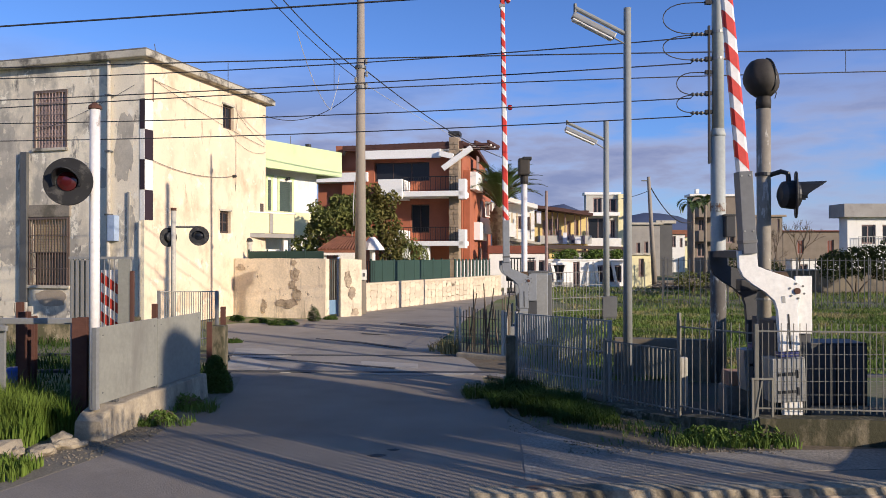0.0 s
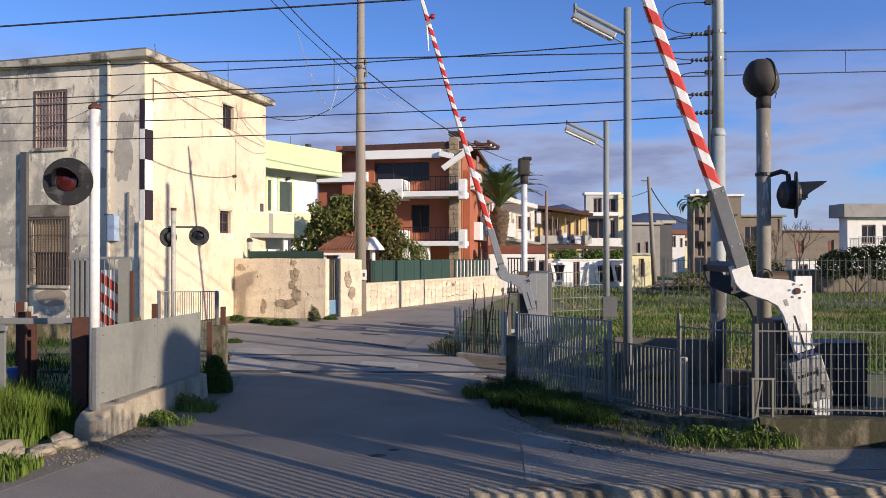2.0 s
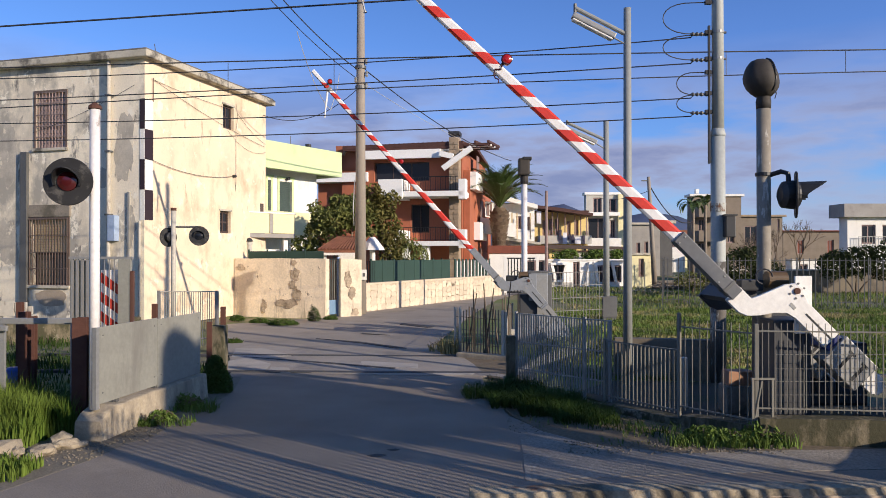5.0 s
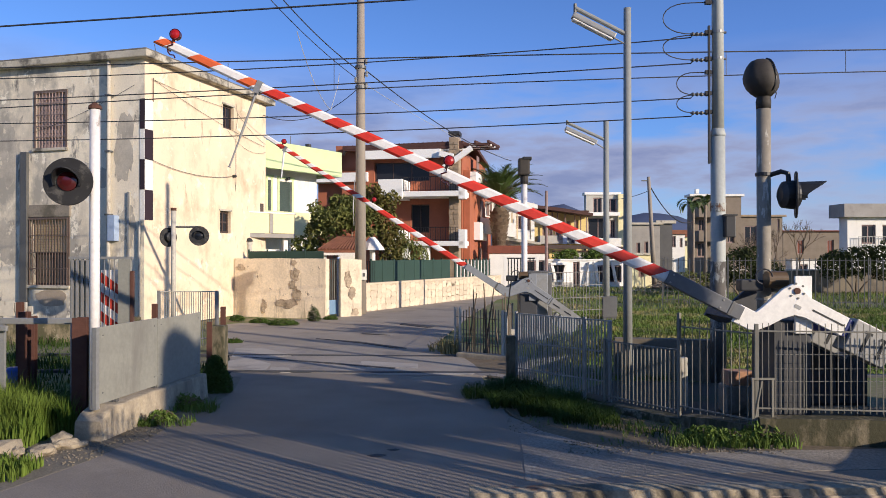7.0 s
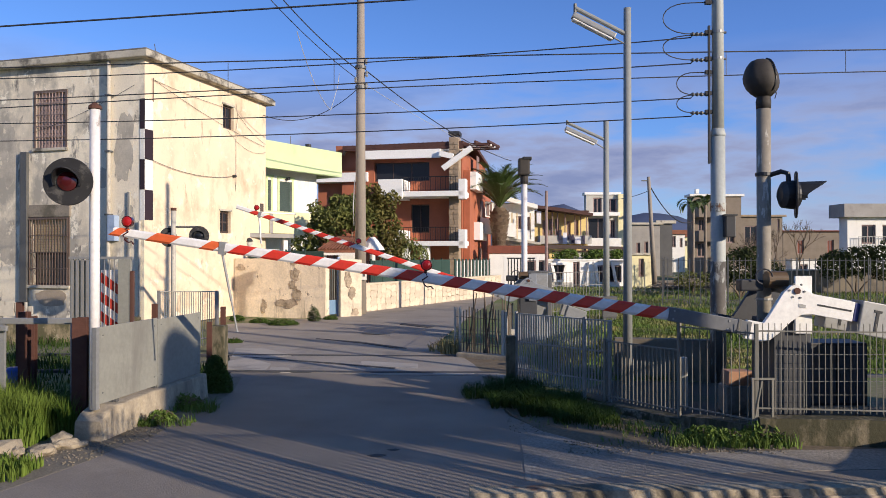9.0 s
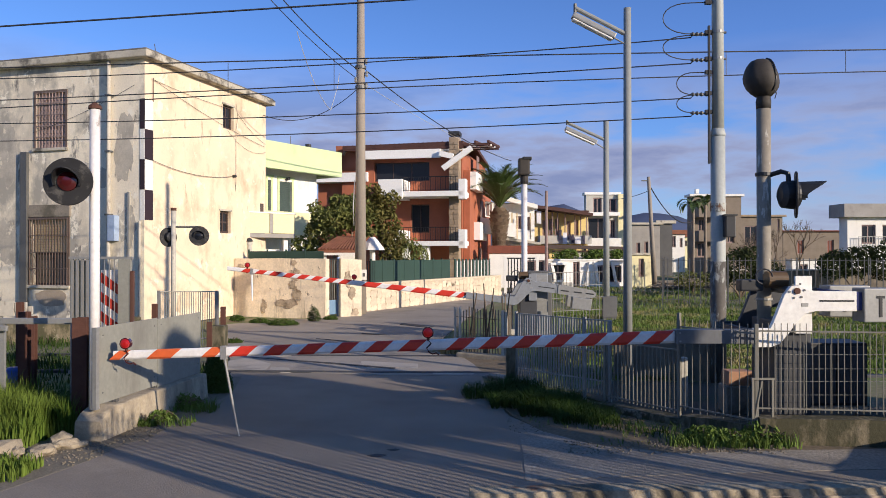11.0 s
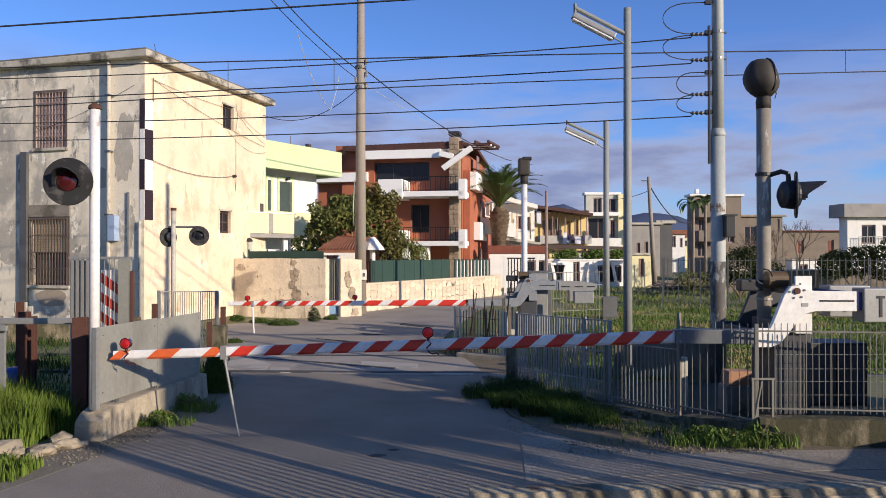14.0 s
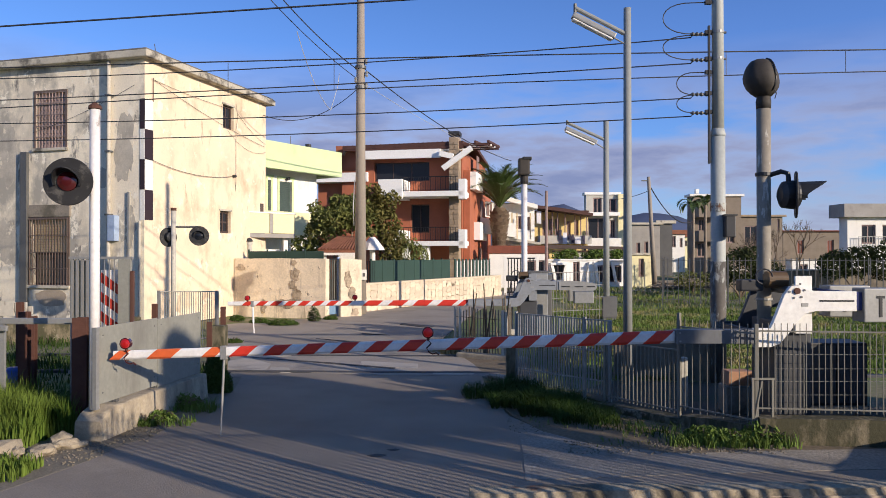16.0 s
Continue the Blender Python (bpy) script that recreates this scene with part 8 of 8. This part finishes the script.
blades("feathery_weeds", [(-6.6, -4.55, 8.15, 8.75, 9000, 1.0), (-5.6, -4.35, 8.55, 9.3, 7000, 0.95), (-6.8, -4.5, 7.85, 8.3, 5000, 0.6), (-5.2, -3.95, 6.75, 7.3, 2600, 0.26), (-7.5, -5.2, 8.6, 9.6, 5000, 1.1)], "tall feathery bright green weeds behind the kerb", M["fennel"], 27, 0.58, 0.008, bow=(0.05, 0.55))
rects = []
for (x, y), w, h, n in (((0.806, 10.92), 0.5, 0.5, 700), ((1.157, 10.302), 0.5, 0.55, 900), ((1.508, 9.75), 0.5, 0.5, 900), ((1.787, 9.254), 0.4, 0.4, 600), ((2.086, 8.864), 0.35, 0.25, 260), ((2.402, 8.531), 0.35, 0.2, 180)):
    rects.append((x - w, x + w, y - h * 0.6, y + h, n, 0.8))
blades("railing_grass", [(a, b, c, d, n * 3, 1.5 * hs) for a, b, c, d, n, hs in rects[:4]] + rects[4:] + [(0.75, 1.5, 10.7, 11.5, 2200, 1.7), (1.1, 1.9, 9.9, 10.7, 2200, 1.6)], "dark ragged grass along the foot of the railing", M["verge"], 9, 0.17, 0.005, bow=(0.6, 1.8))
rects = [(x - 0.35, x + 0.35, y - 0.12, y + 0.2, 500, 1.0) for x, y in ((2.833, 8.077), (3.187, 8.029), (3.496, 8.029), (-3.435, 9.04), (-3.392, 9.82))]
blades("kerb_grass", rects, "bright green grass at the foot of the kerb", M["weed_bright"], 10, 0.17, 0.007)
rects = [(x - 0.5, x + 0.5, y - 0.25, y + 0.25, 70, 0.5) for x, y in ((2.125, 8.223), (1.572, 9.04))]
blades("edge_grass", rects, "short dry grass on the road edge", M["grass"], 12, 0.12, 0.007)


def weeds(name, spots, label, seed, leaf, size=0.06, n=260, tall=0.3, rnd_scale=1.0):
    for k, (x, y, w, h) in enumerate(spots):
        th = thing(name, (x, y), label, "weed", local=True)
        blobs = [(0, 0, h * 0.45, w, w * 0.7, h * 0.5), (w * 0.6, 0, h * 0.3, w * 0.6, w * 0.5, h * 0.32), (-w * 0.6, 0.0, h * 0.3, w * 0.6, w * 0.5, h * 0.3)]
        part("stem", limbs((0, 0, -0.02), [(b[0], b[1], b[2]) for b in blobs], 0.012, seed + k), M["bark"], th)
        part("foliage", leaf_cloud(blobs, int(n * (1 + w * 3)), size, seed + k, narrow=0.4), leaf, th)


weeds("roadside_weed", [(*(2.916, 8.223), 0.2, 0.2), (*(3.181, 8.174), 0.2, 0.17), (*(3.571, 8.174), 0.24, 0.27)], "bright green leafy weed before the kerb", 41, M["weed_bright"], 0.034, 420)
weeds("kerb_weed", [(*(-3.526, 9.223), 0.15, 0.16), (*(-3.48, 9.964), 0.2, 0.24), (*(-3.606, 8.98), 0.1, 0.1)], "green weeds at the foot of the kerb wall", 61, M["weed_bright"], 0.026, 380)
weeds("roadside_bush", [(*(-3.42, 11.1), 0.2, 0.6)], "dense dark green bush at the end of the guard panels", 71, M["weed"], 0.03, 2200)
weeds("wall_weed", [(*(-5.577, 22.377), 0.28, 0.16), (*(-4.733, 21.667), 0.42, 0.2), (*(-6.478, 23.136), 0.2, 0.2), (*(-4.024, 22.941), 0.18, 0.5), (*(-3.603, 23.534), 0.2, 0.13), (*(-4.976, 17.389), 0.2, 0.1)], "green weeds at the foot of the boundary wall", 81, M["weed"], 0.035, 420)
blades("straw_tuft", [(-0.3, 0.1, 15.7, 16.1, 500, 0.7), (-0.05, 0.3, 15.35, 15.75, 900, 1.2)], "dry straw-coloured grass at the stake fence", M["straw"], 91, 0.45, 0.009, bow=(0.2, 0.9))
weeds("machine_weed", [(*(2.387, 14.368), 0.5, 0.5), (*(3.57, 15.167), 0.5, 0.4)], "weeds behind the ribbed screen", 95, M["leaf"], 0.06, 400)

sheet("dirt_path", [(13.94, 58.085), (23.887, 56.875), (19.725, 48.75), (15.445, 44.032), (12.412, 40.746), (10.08, 42)], 0.006, M["dirt"], "pale trodden dirt path behind the field")


def pebbles(name, areas, label, material, seed):
    """Loose small stones, one joined mesh: (x0, x1, y0, y1, count, size)."""
    rnd = random.Random(seed)
    verts, faces = [], []
    for x0, x1, y0, y1, count, size in areas:
        for _ in range(count):
            x, y, r = rnd.uniform(x0, x1), rnd.uniform(y0, y1), size * rnd.uniform(0.4, 1.3)
            b = len(verts)
            a0 = rnd.uniform(0, 6.28)
            for k in range(5):
                a = a0 + math.tau * k / 5
                q = r * rnd.uniform(0.7, 1.2)
                verts.append((x + q * math.cos(a), y + q * math.sin(a), 0.004))
                verts.append((x + q * 0.7 * math.cos(a), y + q * 0.7 * math.sin(a), 0.008 + r * rnd.uniform(0.4, 0.8)))
            faces.append([b + 1 + 2 * k for k in range(5)])
            faces += [(b + 2 * k, b + 2 * ((k + 1) % 5), b + 2 * ((k + 1) % 5) + 1, b + 2 * k + 1) for k in range(5)]
    me = bpy.data.meshes.new(name)
    me.from_pydata(verts, [], faces)
    me.materials.append(material)
    return tagged(new(name, me), label, "gravel", "", "stuff")


pebbles("loose_gravel", [(-4.4, -3.55, 7.3, 8.2, 200, 0.011), (-3.75, -3.3, 8.2, 9.0, 140, 0.01), (-3.6, -3.2, 9.0, 11.2, 160, 0.01), (-5.0, -4.0, 6.2, 7.3, 160, 0.012), (1.3, 3.6, 7.7, 8.25, 420, 0.012), (0.8, 1.4, 8.6, 10.0, 100, 0.01)], "loose grey-brown pebbles on the road edge", M["gravel"], 17)


# ---- what moves ----
def motions():
    front = [(0, 86.7), (0.55, 86.7), (1.0, 82.3), (1.5, 77.2), (2.0, 72.3), (2.5, 67.9), (3.0, 63.0), (3.5, 58.6), (4.0, 54.2), (5.25, 42.6), (6.5, 31.6), (7.0, 26.9),
             (7.5, 22.6), (8.0, 18.4), (8.5, 14.4), (9.0, 10.4), (9.6, 5.8), (10.2, 1.8), (10.7, 0), (16.0, 0)]
    rear = [(0, 89.4), (0.55, 89.4), (1.0, 84.3), (1.5, 78.4), (2.0, 73.6), (2.5, 69.9), (3.0, 65.7), (3.5, 61.7), (4.0, 56.6), (5.2, 47.2), (6.5, 37.1), (7.0, 33.2), (7.5, 29.6),
            (8.0, 25.7), (8.5, 21.8), (9.0, 18.6), (9.6, 14.6), (10.2, 11.0), (10.8, 7.8), (11.3, 5.1), (11.6, 3.6), (11.9, 2.1), (12.1, 1.0), (12.3, 0.2), (12.5, 0), (16.0, 0)]
    swing = [[(0, 0), (1, 0), (3.6, 8), (4.3, -12), (5.0, 14), (5.7, -14), (6.1, 5), (6.3, 14), (6.5, 14.4), (6.7, 3.5), (6.9, -17), (7.05, -21.3), (7.2, -17.6), (7.4, 0), (7.6, 12), (7.75, 14.5), (7.9, 12.8), (8.1, -0.8), (8.3, -13.3), (8.43, -16), (8.6, -11.3), (8.8, 1), (9.0, 11), (9.15, 12.3), (9.4, 5), (9.8, -11), (10.2, 3), (10.5, 11), (10.9, 10.4), (14.6, 10.4), (14.9, -4), (15.1, -5), (16, -2.5)],
             [(0, 8), (2, 4), (4, -5), (6.3, -8), (7, -6), (8, 2), (9, 4), (10, 0), (11.3, 2), (12.5, 3), (14, 3), (16, 3)]]
    for (arm, foot, pz, hinge), rows, sw in zip(ARMS, (front, rear), swing):
        walk(arm, [(t, pose(0, 0, pz, 0, a, 0)) for t, a in rows])
        def angle(t):
            for (t0, a0), (t1, a1) in zip(rows, rows[1:]):
                if t0 <= t <= t1:
                    return a0 + (a1 - a0) * (t - t0) / (t1 - t0)
            return rows[-1][1]
        times = sorted({round(t, 2) for t, _ in rows} | {t for t, _ in sw})
        def lean(t):
            for (t0, a0), (t1, a1) in zip(sw, sw[1:]):
                if t0 <= t <= t1:
                    return a0 + (a1 - a0) * (t - t0) / (t1 - t0)
            return sw[-1][1]
        walk(foot, [(t, pose(*hinge, 0, -angle(t) - lean(t), 0)) for t in times])


motions()
